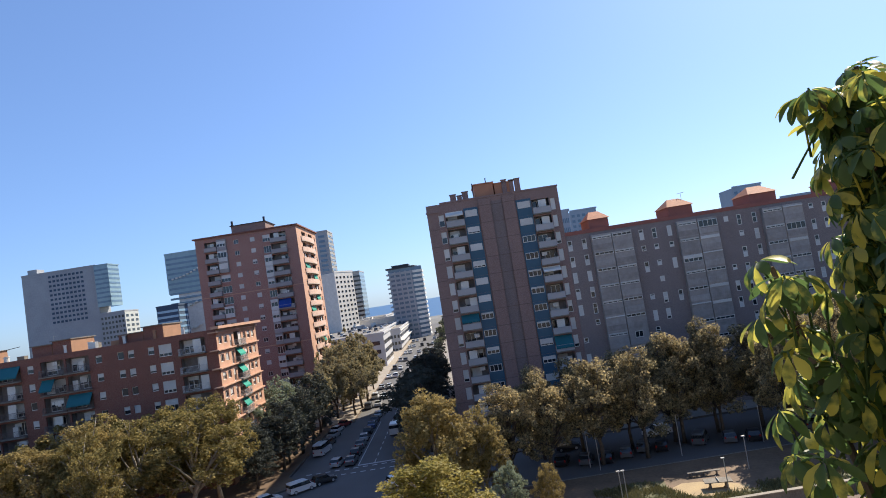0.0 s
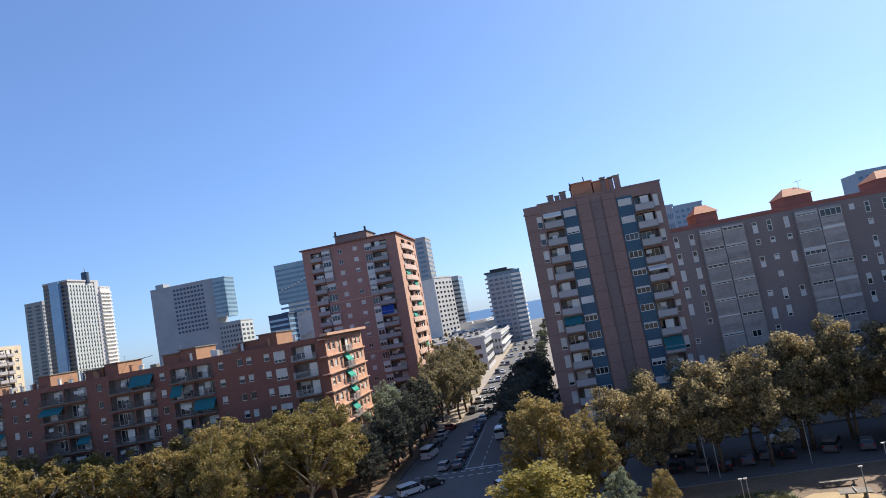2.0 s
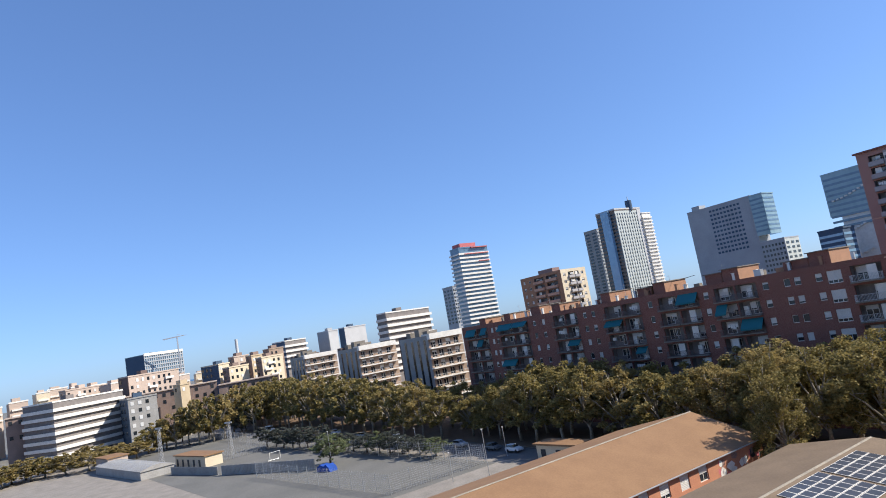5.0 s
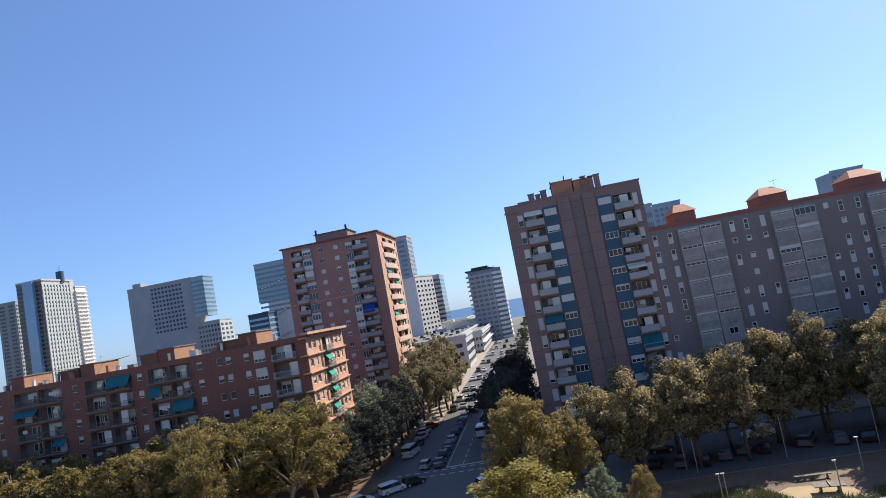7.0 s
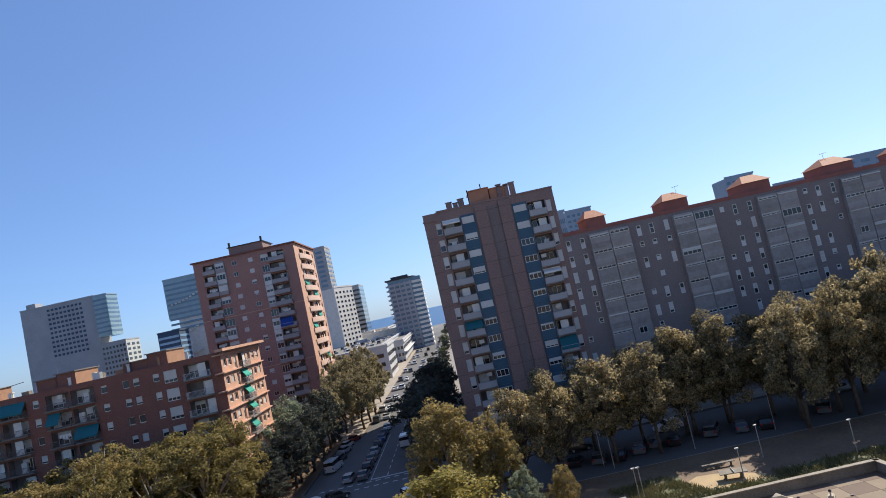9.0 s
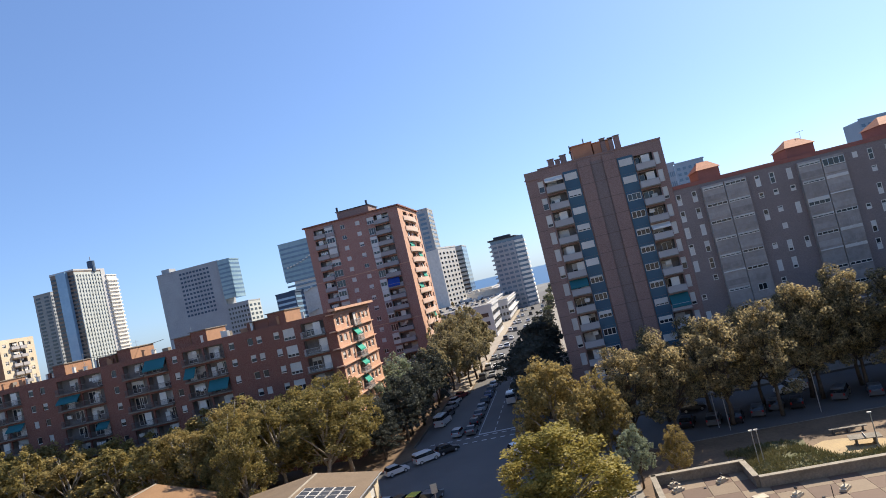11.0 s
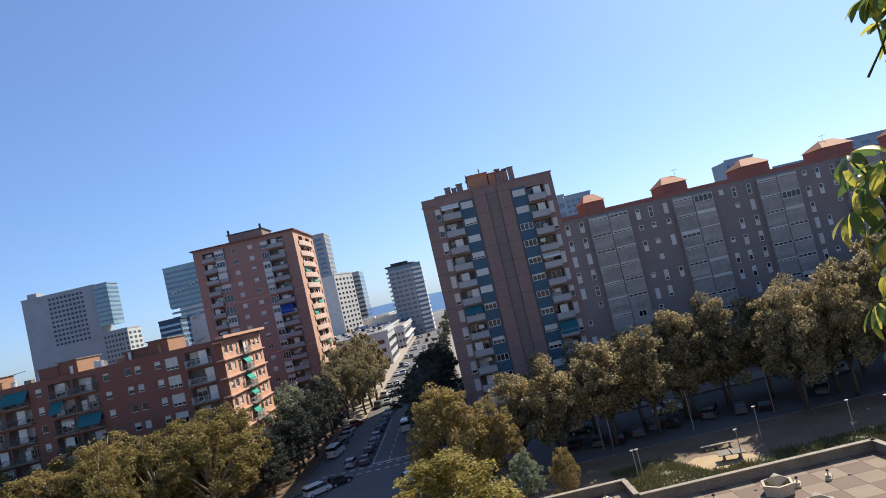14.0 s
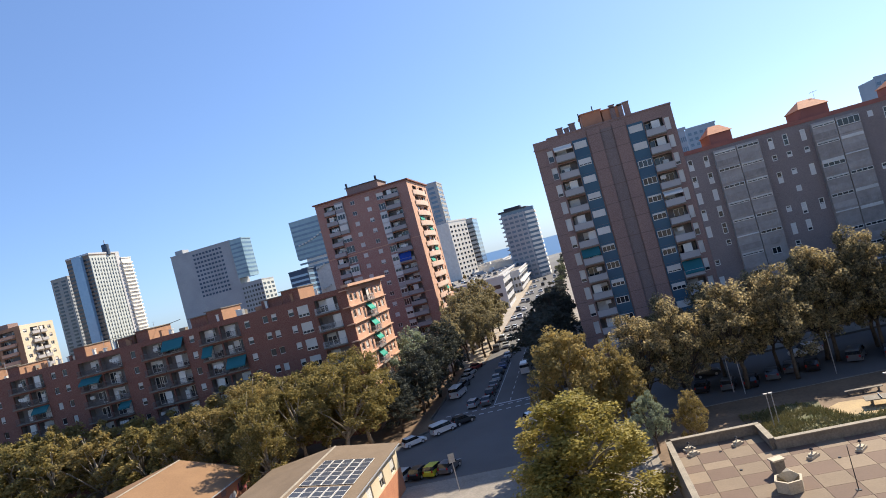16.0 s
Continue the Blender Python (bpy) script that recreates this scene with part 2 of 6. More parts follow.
# dark leaves; the tower's shade on the avenue trees is put into the colour
M["leaf_dark"] = leaf_mat("dark evergreen leaves, shade in colour", (0.072, 0.078, 0.066), (0.1, 0.108, 0.088), glow=0.22, spec=0.05)
M["leaf_grass"] = leaf_mat("long dry grass", (0.1, 0.112, 0.045), (0.24, 0.2, 0.095), glow=0.2)
M["tyre"] = mat("tyre rubber", (0.02, 0.02, 0.02), (0.03, 0.03, 0.03), rough=0.9)
M["car_glass"] = mat("car glass", (0.02, 0.024, 0.028), (0.015, 0.018, 0.02), rough=0.05, bump=0, spec=0.7)
for key, c in {"car_white": (0.75, 0.75, 0.74), "car_silver": (0.42, 0.43, 0.44), "car_grey": (0.13, 0.135, 0.14), "car_black": (0.02, 0.021, 0.024),
               "car_red": (0.3, 0.03, 0.025), "car_blue": (0.04, 0.08, 0.2), "car_yellow": (0.55, 0.55, 0.05)}.items():
    M[key] = mat(key.replace("_", " paint "), c, tuple(q * 0.88 for q in c), rough=0.28, metal=0.1, bump=0, spec=0.6)
M["lamp_red"] = mat("red lamp plastic", (0.4, 0.02, 0.015), rough=0.3, bump=0)
M["lamp_clear"] = mat("clear lamp plastic", (0.7, 0.7, 0.68), rough=0.2, bump=0)
M["solar"] = mat("solar cell glass", (0.06, 0.062, 0.068), (0.045, 0.047, 0.052), rough=0.3, bump=0, spec=0.5)
M["alu"] = mat("aluminium frame", (0.6, 0.6, 0.6), (0.5, 0.5, 0.5), rough=0.4, metal=0.5)
M["paver_light"] = mat("pale roof paver", (0.255, 0.187, 0.125), (0.175, 0.126, 0.085), scale=0.7, fine=7, per="object")
M["paver_red"] = mat("reddish roof paver", (0.165, 0.105, 0.075), (0.125, 0.08, 0.057), scale=0.7, fine=7, per="object")


# ---- mesh helpers ----
class MB:
    """A mesh under construction: vertices and faces, added through a matrix."""

    def __init__(self, m=None):
        self.v, self.f, self.m = [], [], m or Matrix()

    def poly(self, pts, faces):
        k = len(self.v)
        self.v += [tuple(self.m @ Vector(p)) for p in pts]
        self.f += [tuple(i + k for i in f) for f in faces]
        return self

    def box(self, x0, y0, z0, x1, y1, z1):
        return self.poly([(x0, y0, z0), (x1, y0, z0), (x1, y1, z0), (x0, y1, z0), (x0, y0, z1), (x1, y0, z1), (x1, y1, z1), (x0, y1, z1)],
                         [(3, 2, 1, 0), (4, 5, 6, 7), (0, 1, 5, 4), (1, 2, 6, 5), (2, 3, 7, 6), (3, 0, 4, 7)])

    def quad(self, a, b, c, d):
        return self.poly([a, b, c, d], [(0, 1, 2, 3)])

    def tube(self, pts, radii, n=6):
        """A round limb along pts."""
        rings, k = [], len(self.v)
        for i, p in enumerate(pts):
            p = Vector(p)
            d = (Vector(pts[min(i + 1, len(pts) - 1)]) - Vector(pts[max(i - 1, 0)])).normalized()
            a = d.orthogonal().normalized()
            b = d.cross(a)
            rings += [tuple(p + radii[i] * (math.cos(2 * math.pi * j / n) * a + math.sin(2 * math.pi * j / n) * b)) for j in range(n)]
        fs = [(i * n + j, i * n + (j + 1) % n, (i + 1) * n + (j + 1) % n, (i + 1) * n + j) for i in range(len(pts) - 1) for j in range(n)]
        fs += [tuple(range(n))[::-1], tuple((len(pts) - 1) * n + j for j in range(n))]
        return self.poly(rings, fs)

    def prism(self, outline, y0, y1):
        """An (x, z) outline drawn out from y0 to y1."""
        n = len(outline)
        return self.poly([(x, y0, z) for x, z in outline] + [(x, y1, z) for x, z in outline],
                         [tuple(range(n)), tuple(range(2 * n - 1, n - 1, -1))] + [(j, j + n, (j + 1) % n + n, (j + 1) % n) for j in range(n)])

    def slab(self, outline, z0, z1):
        """An (x, y) outline drawn up from z0 to z1."""
        n = len(outline)
        return self.poly([(x, y, z0) for x, y in outline] + [(x, y, z1) for x, y in outline],
                         [tuple(range(n))[::-1], tuple(range(n, 2 * n))] + [(j, (j + 1) % n, (j + 1) % n + n, j + n) for j in range(n)])

    def mesh(self, name, material, smooth=False):
        me = bpy.data.meshes.new(name)
        me.from_pydata(self.v, [], self.f)
        me.materials.append(material)
        if smooth:
            me.polygons.foreach_set("use_smooth", [True] * len(me.polygons))
        me.update()
        return me


def thing(name, x=0, y=0, z=0, rz=0, label="", category="", group="", kind=""):
    ob = new(name)
    ob.matrix_world = pose(x, y, z, 0, 0, rz)
    return tagged(ob, label, category, group, kind)


def part(name, mb, material, parent=None, label="", smooth=False):
    ob = new(name, mb if isinstance(mb, bpy.types.Mesh) else mb.mesh(name, material, smooth))
    ob.parent = parent
    if label:
        ob["label"] = label
    return ob


def at(ob, m):
    ob.matrix_local = m
    return ob


def structure(name, mb, material, label, category="ground"):
    return tagged(part(name, mb, material), label, category, kind="structure")


CACHE = {}


def cached(key, make):
    if key not in CACHE:
        CACHE[key] = make()
    return CACHE[key]


rng = random.Random(7)

# ---- facades ----
def wall_panel(mb, w, z0, z1, holes, thick=0.28):
    """A wall from x 0 to w, its face at y 0, with openings (x0, z0, x1, z1) through its thickness."""
    xs = sorted({0, w, *[h[0] for h in holes], *[h[2] for h in holes]})
    zs = sorted({z0, z1, *[h[1] for h in holes], *[h[3] for h in holes]})
    hs = set()
    for a, b, c, d in holes:
        for i, x in enumerate(xs[:-1]):
            if a <= x < c:
                for j, z in enumerate(zs[:-1]):
                    if b <= z < d:
                        hs.add((i, j))
    for j in range(len(zs) - 1):
        i = 0
        while i < len(xs) - 1:
            if (i, j) in hs:
                i += 1
                continue
            k = i
            while k < len(xs) - 1 and (k, j) not in hs:
                k += 1
            mb.quad((xs[i], 0, zs[j]), (xs[k], 0, zs[j]), (xs[k], 0, zs[j + 1]), (xs[i], 0, zs[j + 1]))
            i = k
    for a, b, c, d in holes:
        t = thick
        mb.quad((a, 0, b), (a, t, b), (a, t, d), (a, 0, d))
        mb.quad((c, 0, b), (c, 0, d), (c, t, d), (c, t, b))
        mb.quad((a, 0, b), (c, 0, b), (c, t, b), (a, t, b))
        mb.quad((a, 0, d), (a, t, d), (c, t, d), (c, 0, d))


def lattice(xs, zs, solid, y0, y1, name, material):
    """One welded solid: the cells of a grid for which solid(i, j) holds, from y0 to y1."""
    ids, v, f = {}, [], []

    def p(i, j, k):
        if (i, j, k) not in ids:
            ids[(i, j, k)] = len(v)
            v.append((xs[i], (y0, y1)[k], zs[j]))
        return ids[(i, j, k)]

    def on(i, j):
        return 0 <= i < len(xs) - 1 and 0 <= j < len(zs) - 1 and solid(i, j)
    for i in range(len(xs) - 1):
        for j in range(len(zs) - 1):
            if not on(i, j):
                continue
            f.append((p(i, j, 0), p(i + 1, j, 0), p(i + 1, j + 1, 0), p(i, j + 1, 0)))
            f.append((p(i, j + 1, 1), p(i + 1, j + 1, 1), p(i + 1, j, 1), p(i, j, 1)))
            for di, dj, a, b in ((0, -1, (i, j), (i + 1, j)), (1, 0, (i + 1, j), (i + 1, j + 1)), (0, 1, (i + 1, j + 1), (i, j + 1)), (-1, 0, (i, j + 1), (i, j))):
                if not on(i + di, j + dj):
                    f.append((p(*a, 1), p(*b, 1), p(*b, 0), p(*a, 0)))
    mb = MB()
    mb.v, mb.f = v, f
    return mb.mesh(name, material)


def window_meshes(w, h):
    def frame_mesh():
        t = 0.07
        n = max(1, round(w / 0.75))
        xs = [0, t]
        for i in range(1, n):
            xs += [w * i / n - 0.04, w * i / n + 0.04]
        xs += [w - t, w]
        return lattice(xs, [0, t + 0.03, h - t, h], lambda i, j: j != 1 or i % 2 == 0, -0.02, 0.06, "window", M["white"])
    return (cached(("wf", w, h), frame_mesh),
            cached(("wp", w, h), lambda: MB().box(0.05, 0.03, 0.05, w - 0.05, 0.045, h - 0.05).mesh("pane", M["glass"])))


def shutter_mesh(w, h):
    def go():
        b = MB()
        n = max(3, int(h / 0.16))
        pts = []
        for i in range(n):
            for u, y in ((0.0, 0.0), (0.85, -0.025), (0.9, 0.0)):
                pts += [(0.02, y, h * (i + u) / n), (w - 0.02, y, h * (i + u) / n)]
        b.poly(pts, [(2 * i, 2 * i + 1, 2 * i + 3, 2 * i + 2) for i in range(len(pts) // 2 - 1)])
        return b.mesh("shutter", M["shutter"])
    return cached(("sh", w, round(h, 2)), go)


def add_window(parent, m, w, h, shut=None):
    fr, pa = window_meshes(w, h)
    win = at(part("window", fr, None, parent), m)
    s = rng.choice((0, 0, 0.25, 0.5, 0.5, 0.75, 1.0)) if shut is None else shut
    if s < 1:
        part("pane", pa, None, win)
    if s > 0:
        sh = round(h * s, 2)
        at(part("shutter", shutter_mesh(w, sh), None, win), pose(0, -0.02, h - sh))
    return win


def add_slit(parent, m, w, h):
    """A tall white framed window, half of it a blind panel."""
    def go():
        t = 0.11
        cut = h * 0.52 if h > 1.2 else 0.3
        return lattice([0, t, w - t, w], [0, t, cut, cut + 0.1, h - t, h], lambda i, j: i != 1 or j in (0, 2, 4), -0.03, 0.06, "window", M["white"])
    win = at(part("window", cached(("slit", w, h), go), None, parent), m)
    part("pane", window_meshes(w, h)[1], None, win)
    s = rng.choice((0, 0.5, 0.5, 1.0, 0.75))
    if s:
        sh = round(h * s, 2)
        at(part("shutter", shutter_mesh(w, sh), None, win), pose(0, -0.01, 0 if rng.random() < 0.5 else h - sh))
    return win


def railing_mesh(w, d, kind):
    def go():
        b = MB()
        if kind not in ("bars", "dark"):
            b.box(0, -d, 0.05, w, -d + 0.06, 0.95).box(0, -d + 0.06, 0.05, 0.06, 0, 0.95).box(w - 0.06, -d + 0.06, 0.05, w, 0, 0.95)
            b.box(-0.03, -d - 0.03, 0.95, w + 0.03, -d + 0.09, 1.0).box(-0.03, -d - 0.02, 0.0, w + 0.03, -d + 0.09, 0.05)
        else:
            # one bent grid: the front and both returns
            n, q = int(w / 0.18), max(2, int(d / 0.18))
            us = [d * i / q for i in range(q)] + [d + w * i / n for i in range(n)] + [d + w + d * i / q for i in range(q + 1)]
            xs = sorted([u for u in us] + [u + 0.028 for u in us[:-1]])
            zs = [0, 0.1, 0.14, 0.98, 1.03]
            b.m = Matrix()
            me = lattice(xs, zs, lambda i, j: j in (1, 3) or i % 2 == 0, 0, 0.03, "railing", M["rail"])
            for v in me.vertices:
                u, e, z = v.co
                v.co = (e, -u, z) if u < d else (u - d, -d + e, z) if u <= d + w else (w - e, -d + (u - d - w), z)
                if u < d:
                    v.co = (e, -u, z)
            b.v, b.f = [tuple(v.co) for v in me.vertices], [tuple(p.vertices) for p in me.polygons]
            bpy.data.meshes.remove(me)
        return b.mesh("railing", M[{"solid": "balcony_white", "salmon": "salmon", "dark": "rail_dark", "grey": "balcony_grey"}.get(kind, "rail")])
    return cached(("rail", w, d, kind), go)


def add_balcony(parent, m, w, d, kind, label=""):
    def slab():
        return MB().box(-0.08, -d - 0.04, -0.18, w + 0.08, 0, 0.0).mesh("balcony", M["concrete"])
    bal = at(part("balcony", cached(("slab", w, d, kind), slab), None, parent, label), m)
    part("railing", railing_mesh(w, d, kind), None, bal)
    return bal


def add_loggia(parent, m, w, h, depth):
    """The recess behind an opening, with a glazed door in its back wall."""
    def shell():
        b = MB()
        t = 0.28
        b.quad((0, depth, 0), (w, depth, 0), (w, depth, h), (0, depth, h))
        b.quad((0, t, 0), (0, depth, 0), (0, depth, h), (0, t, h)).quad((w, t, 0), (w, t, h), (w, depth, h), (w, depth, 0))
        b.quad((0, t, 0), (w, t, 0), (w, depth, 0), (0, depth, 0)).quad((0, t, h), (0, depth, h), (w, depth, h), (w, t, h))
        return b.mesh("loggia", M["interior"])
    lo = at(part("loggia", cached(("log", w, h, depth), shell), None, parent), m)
    dw = round(min(1.7, w * 0.55), 2)
    fr, pa = window_meshes(dw, 2.1)
    x = rng.choice((0.3, w - dw - 0.3))
    door = at(part("balcony_door", fr, None, lo), pose(x, depth - 0.09, 0.08))
    part("pane", pa, None, door)
    if rng.random() < 0.6:
        sh = rng.choice((0.6, 1.0, 1.5))
        part("shutter", shutter_mesh(dw, sh), None, door).matrix_local = pose(0, -0.02, 2.1 - sh)
    return lo


def add_awning(parent, m, w, reach, drop, material):
    def go():
        b = MB()
        b.poly([(0, 0, 0), (w, 0, 0), (w, -reach, -drop), (0, -reach, -drop), (0, 0, -0.03), (w, 0, -0.03), (w, -reach, -drop - 0.03), (0, -reach, -drop - 0.03)],
               [(0, 1, 2, 3)[::-1], (4, 5, 6, 7), (0, 4, 7, 3), (1, 2, 6, 5), (3, 7, 6, 2)])
        b.box(0, -reach - 0.03, -drop - 0.28, w, -reach, -drop - 0.03)
        b.box(0, -0.1, -0.06, w, 0.0, 0.06)
        return b.mesh("awning", material)
    return at(part("awning", cached(("awn", w, reach, drop, material.name), go), None, parent), m)


def ribs(w):
    """The ribbed lower front of an enclosed balcony."""
    n = int(w / 0.35)
    line = []
    for i in range(n):
        a, c = w * i / n, w * (i + 1) / n
        line += [(a + 0.002, -0.02), (a + 0.05, -0.04), (c - 0.05, -0.04)]
    k = len(line)
    pts = [(x, y, z) for z in (0.0, 0.95) for x, y in line]
    return MB().poly(pts, [(i, i + 1, i + 1 + k, i + k) for i in range(k - 1)]).mesh("spandrel", M["slab_panel"])


def clutter(parent, m, w):
    """What people keep on a balcony: a cooler unit, a cupboard, washing, pots."""
    s = rng.random()
    x = rng.uniform(0.3, max(0.4, w - 1.2))
    if s < 0.3:
        me = cached("cooler", lambda: MB().box(0, -0.12, 0, 0.85, 0.2, 0.6).tube([(0.32, -0.125, 0.3), (0.32, -0.16, 0.3)], [0.22, 0.22], 10).mesh("air_conditioner", M["white"]))
        at(part("air_conditioner", me, None, parent), m @ pose(x, 0.5, 0.9 + rng.random()))
    elif s < 0.5:
        me = cached("cupboard", lambda: MB().box(0, 0, 0, 0.9, 0.4, 1.6).box(0.03, -0.02, 0.05, 0.44, 0, 1.55).box(0.46, -0.02, 0.05, 0.87, 0, 1.55).mesh("cupboard", M["white"]))
        at(part("cupboard", me, None, parent), m @ pose(x, 0.75, 0))
    elif s < 0.62:
        def wash():
            b = MB()
            for i in range(4):
                b.box(i * 0.5, -0.01, -0.5 - 0.15 * (i % 3), i * 0.5 + 0.42, 0.01, 0)
            return b.box(-0.1, -0.012, 0, 2.1, 0.012, 0.02).mesh("washing", rng.choice((M["white"], M["shutter"])))
        at(part("washing", cached(("wash", rng.randrange(2)), wash), None, parent), m @ pose(min(x, max(0.1, w - 2.2)), -0.35, rng.uniform(1.3, 2.0)))
    elif s < 0.85:
        me = cached("screen", lambda: MB().box(0, 0, 0, 1.3, 0.05, 2.2).mesh("screen", M["white"]))
        at(part("screen", me, None, parent), m @ pose(x, 0.1, 0.05))


def facade(parent, m, w, z0, z1, cap, fh, cols, wall, floors=None, name="wall"):
    """A storeyed wall. m: its lower left corner; cap: height of the plain band on top; cols: (kind, x0, x1) from left to right."""
    n = int((z1 - cap - z0 - 0.6) / fh) if floors is None else floors
    holes, jobs = [], []
    for k in range(n):
        b = round(z1 - cap - (k + 1) * fh, 3)
        for kind, a, c in cols:
            ww = round(c - a, 2)
            if kind == "win":
                hole = (a, b + 0.95, c, b + 2.2)
                jobs.append(lambda a=a, b=b, ww=ww: add_window(parent, m @ pose(a, 0.17, b + 0.95), ww, 1.25))
            elif kind == "tall":
                hole = (a, b + 0.35, c, b + 2.3)
                jobs.append(lambda a=a, b=b, ww=ww: add_window(parent, m @ pose(a, 0.12, b + 0.35), ww, 1.95, rng.choice((1.0, 1.0, 0.75, 1.0, 0.5))))
            elif kind == "door":
                hole = (a, b + 0.1, c, b + 2.2)
                jobs.append(lambda a=a, b=b, ww=ww: add_window(parent, m @ pose(a, 0.17, b + 0.1), ww, 2.1, rng.choice((0, 0, 0.25, 0.5))))
            elif kind == "small":
                hole = (a, b + 1.1, c, b + 2.2)
                jobs.append(lambda a=a, b=b, ww=ww: add_window(parent, m @ pose(a, 0.1, b + 1.1), ww, 1.1, rng.choice((0.5, 0.75, 1.0, 1.0, 0))))
            elif kind == "glazed":
                if rng.random() < 0.16:
                    holes.append((a, b + 0.5, c, b + 2.3))
                    jobs.append(lambda a=a, b=b, ww=ww: add_window(parent, m @ pose(a, 0.12, b + 0.5), ww, 1.8, rng.choice((0, 0.5))))
                    continue

                def job(a=a, b=b, ww=ww):
                    bay = at(part("glazed_bay", cached(("bay", ww, v := rng.choice((0, 0, 1, 2))), lambda: MB().box(0, -0.5, 0.0, ww, -0.003, 0.95).box(0, -0.5, 2.35, ww, -0.003, fh - 0.06).box(0, -0.42, 0.95, 0.1, -0.003, 2.35).box(ww - 0.1, -0.42, 0.95, ww, -0.003, 2.35).mesh("glazed_bay", M[("shutter", "balcony_grey", "panel_grey")[v]])), None, parent, "white enclosed balcony bay"), m @ pose(a, 0, b))
                    add_window(parent, m @ pose(a + 0.1, -0.5, b + 0.95), round(ww - 0.2, 2), 1.4, rng.choice((0, 0, 0.25, 0.5, 1.0)))
                jobs.append(job)
                continue
            elif kind == "slit":
                if rng.random() < 0.1:
                    continue
                lo = rng.choice((0.55, 0.55, 0.55, 1.45))
                hole = (a, b + lo, c, b + 2.4)
                hh = round(2.4 - lo, 2)
                jobs.append(lambda a=a, b=b, ww=ww, lo=lo, hh=hh: add_slit(parent, m @ pose(a, 0.06, b + lo), ww, hh))
            elif kind.startswith("loggia"):
                hole = (a, b + 0.1, c, b + 2.5)

                def job(a=a, b=b, ww=ww, kind=kind, k=k):
                    add_loggia(parent, m @ pose(a, 0, b + 0.1), ww, 2.4, 1.3)
                    if kind != "loggia_bare":
                        add_balcony(parent, m @ pose(a, 0, b + 0.1), ww, 0.75, {"loggia_white": "solid", "loggia_salmon": "salmon", "loggia_teal": "dark", "loggia_grey": "grey"}.get(kind, "bars"))
                    if kind == "loggia_teal" and ww > 3.2:
                        add_window(parent, m @ pose(a + ww / 2 - 0.55, 1.2, b + 0.85), 1.1, 1.35, rng.choice((0, 0.5, 0.75, 1)))
                    if kind == "loggia_teal" and k < 5 and rng.random() < 0.27:
                        aw = rng.choice((ww, ww, round(ww * 0.55, 2)))
                        add_awning(parent, m @ pose(a + rng.choice((0, ww - aw)), -0.02, b + 2.45), aw, rng.choice((0.95, 1.15)), rng.choice((0.9, 1.2, 1.5)), M["awning_teal"])
                    clutter(parent, m @ pose(a, 0, b + 0.1), ww)
                jobs.append(job)
            elif kind == "blue":
                def job(a=a, b=b, ww=ww):
                    at(part("tile_panel", cached(("bp", ww), lambda: MB().box(0, -0.06, 0.0, ww, -0.003, fh - 0.02).mesh("tile_panel", M["blue_panel"])), None, parent, "blue glazed tile panel"), m @ pose(a, 0, b))
                    add_window(parent, m @ pose(a + 0.2, -0.14, b + 1.35), round(ww - 0.4, 2), 1.1, rng.choice((0, 0.25, 0.5, 0.75, 1, 1)))
                jobs.append(job)
                continue
            elif kind == "encl":
                def job(a=a, b=b, ww=ww):
                    body = at(part("balcony", cached(("encl", ww), lambda: MB().box(0, -0.8, -0.1, ww, -0.003, 1.0).box(0, -0.74, 1.0, ww, -0.003, fh - 0.1).mesh("balcony", M["slab_panel"])), None, parent, "grey rendered enclosed balcony"), m @ pose(a, 0, b))
                    s = rng.random()
                    if s > 0.72:
                        at(part("awning_roll", cached(("roll", ww), lambda: MB().box(0.05, -0.95, 2.3, ww - 0.05, -0.745, 2.48).mesh("awning_roll", M["shutter"])), None, body), pose(0, 0, 0))
                    at(part("spandrel", cached(("spd", ww), lambda: ribs(ww)), None, body), pose(0, -0.8, 0.02))
                    if s < 0.5:
                        add_window(parent, m @ pose(a + 0.1, -0.83, b + 1.95), round(ww - 0.2, 2), 0.5, rng.choice((0, 0.5, 0, 1)))
                    elif s < 0.62:
                        add_window(parent, m @ pose(a + ww * 0.3, -0.83, b + 1.15), 1.4, 1.1, rng.choice((0, 0, 1)))
                    elif s < 0.72:
                        add_window(parent, m @ pose(a + 0.1, -0.83, b + 1.15), round(ww - 0.2, 2), 1.2, rng.choice((0, 0.5, 0.5)))
                jobs.append(job)
                continue
            else:
                continue
            holes.append(hole)
    mb = MB(m)
    wall_panel(mb, w, z0, z1, holes)
    part(name, mb, wall, parent)
    for j in jobs:
        j()


def side(mx, x, y, rz=0):
    return pose(x, y, 0, 0, 0, rz)


def closed_box(parent, x0, y0, x1, y1, z, wall, roof, front=False, right=False, left=True, back=True, parapet=0.0):
    """The plain remaining walls and the flat roof of a block whose other walls are facades."""
    mb = MB()
    if front:
        mb.quad((x0, y0, 0), (x1, y0, 0), (x1, y0, z), (x0, y0, z))
    if back:
        mb.quad((x1, y1, 0), (x0, y1, 0), (x0, y1, z), (x1, y1, z))
    if left:
        mb.quad((x0, y1, 0), (x0, y0, 0), (x0, y0, z), (x0, y1, z))
    if right:
        mb.quad((x1, y0, 0), (x1, y1, 0), (x1, y1, z), (x1, y0, z))
    if mb.f:
        part("rear_wall", mb, wall, parent)
    part("roof", MB().box(x0 + 0.02, y0 + 0.3, z - parapet - 0.3, x1 - 0.3, y1 - 0.02, z - parapet), roof, parent)


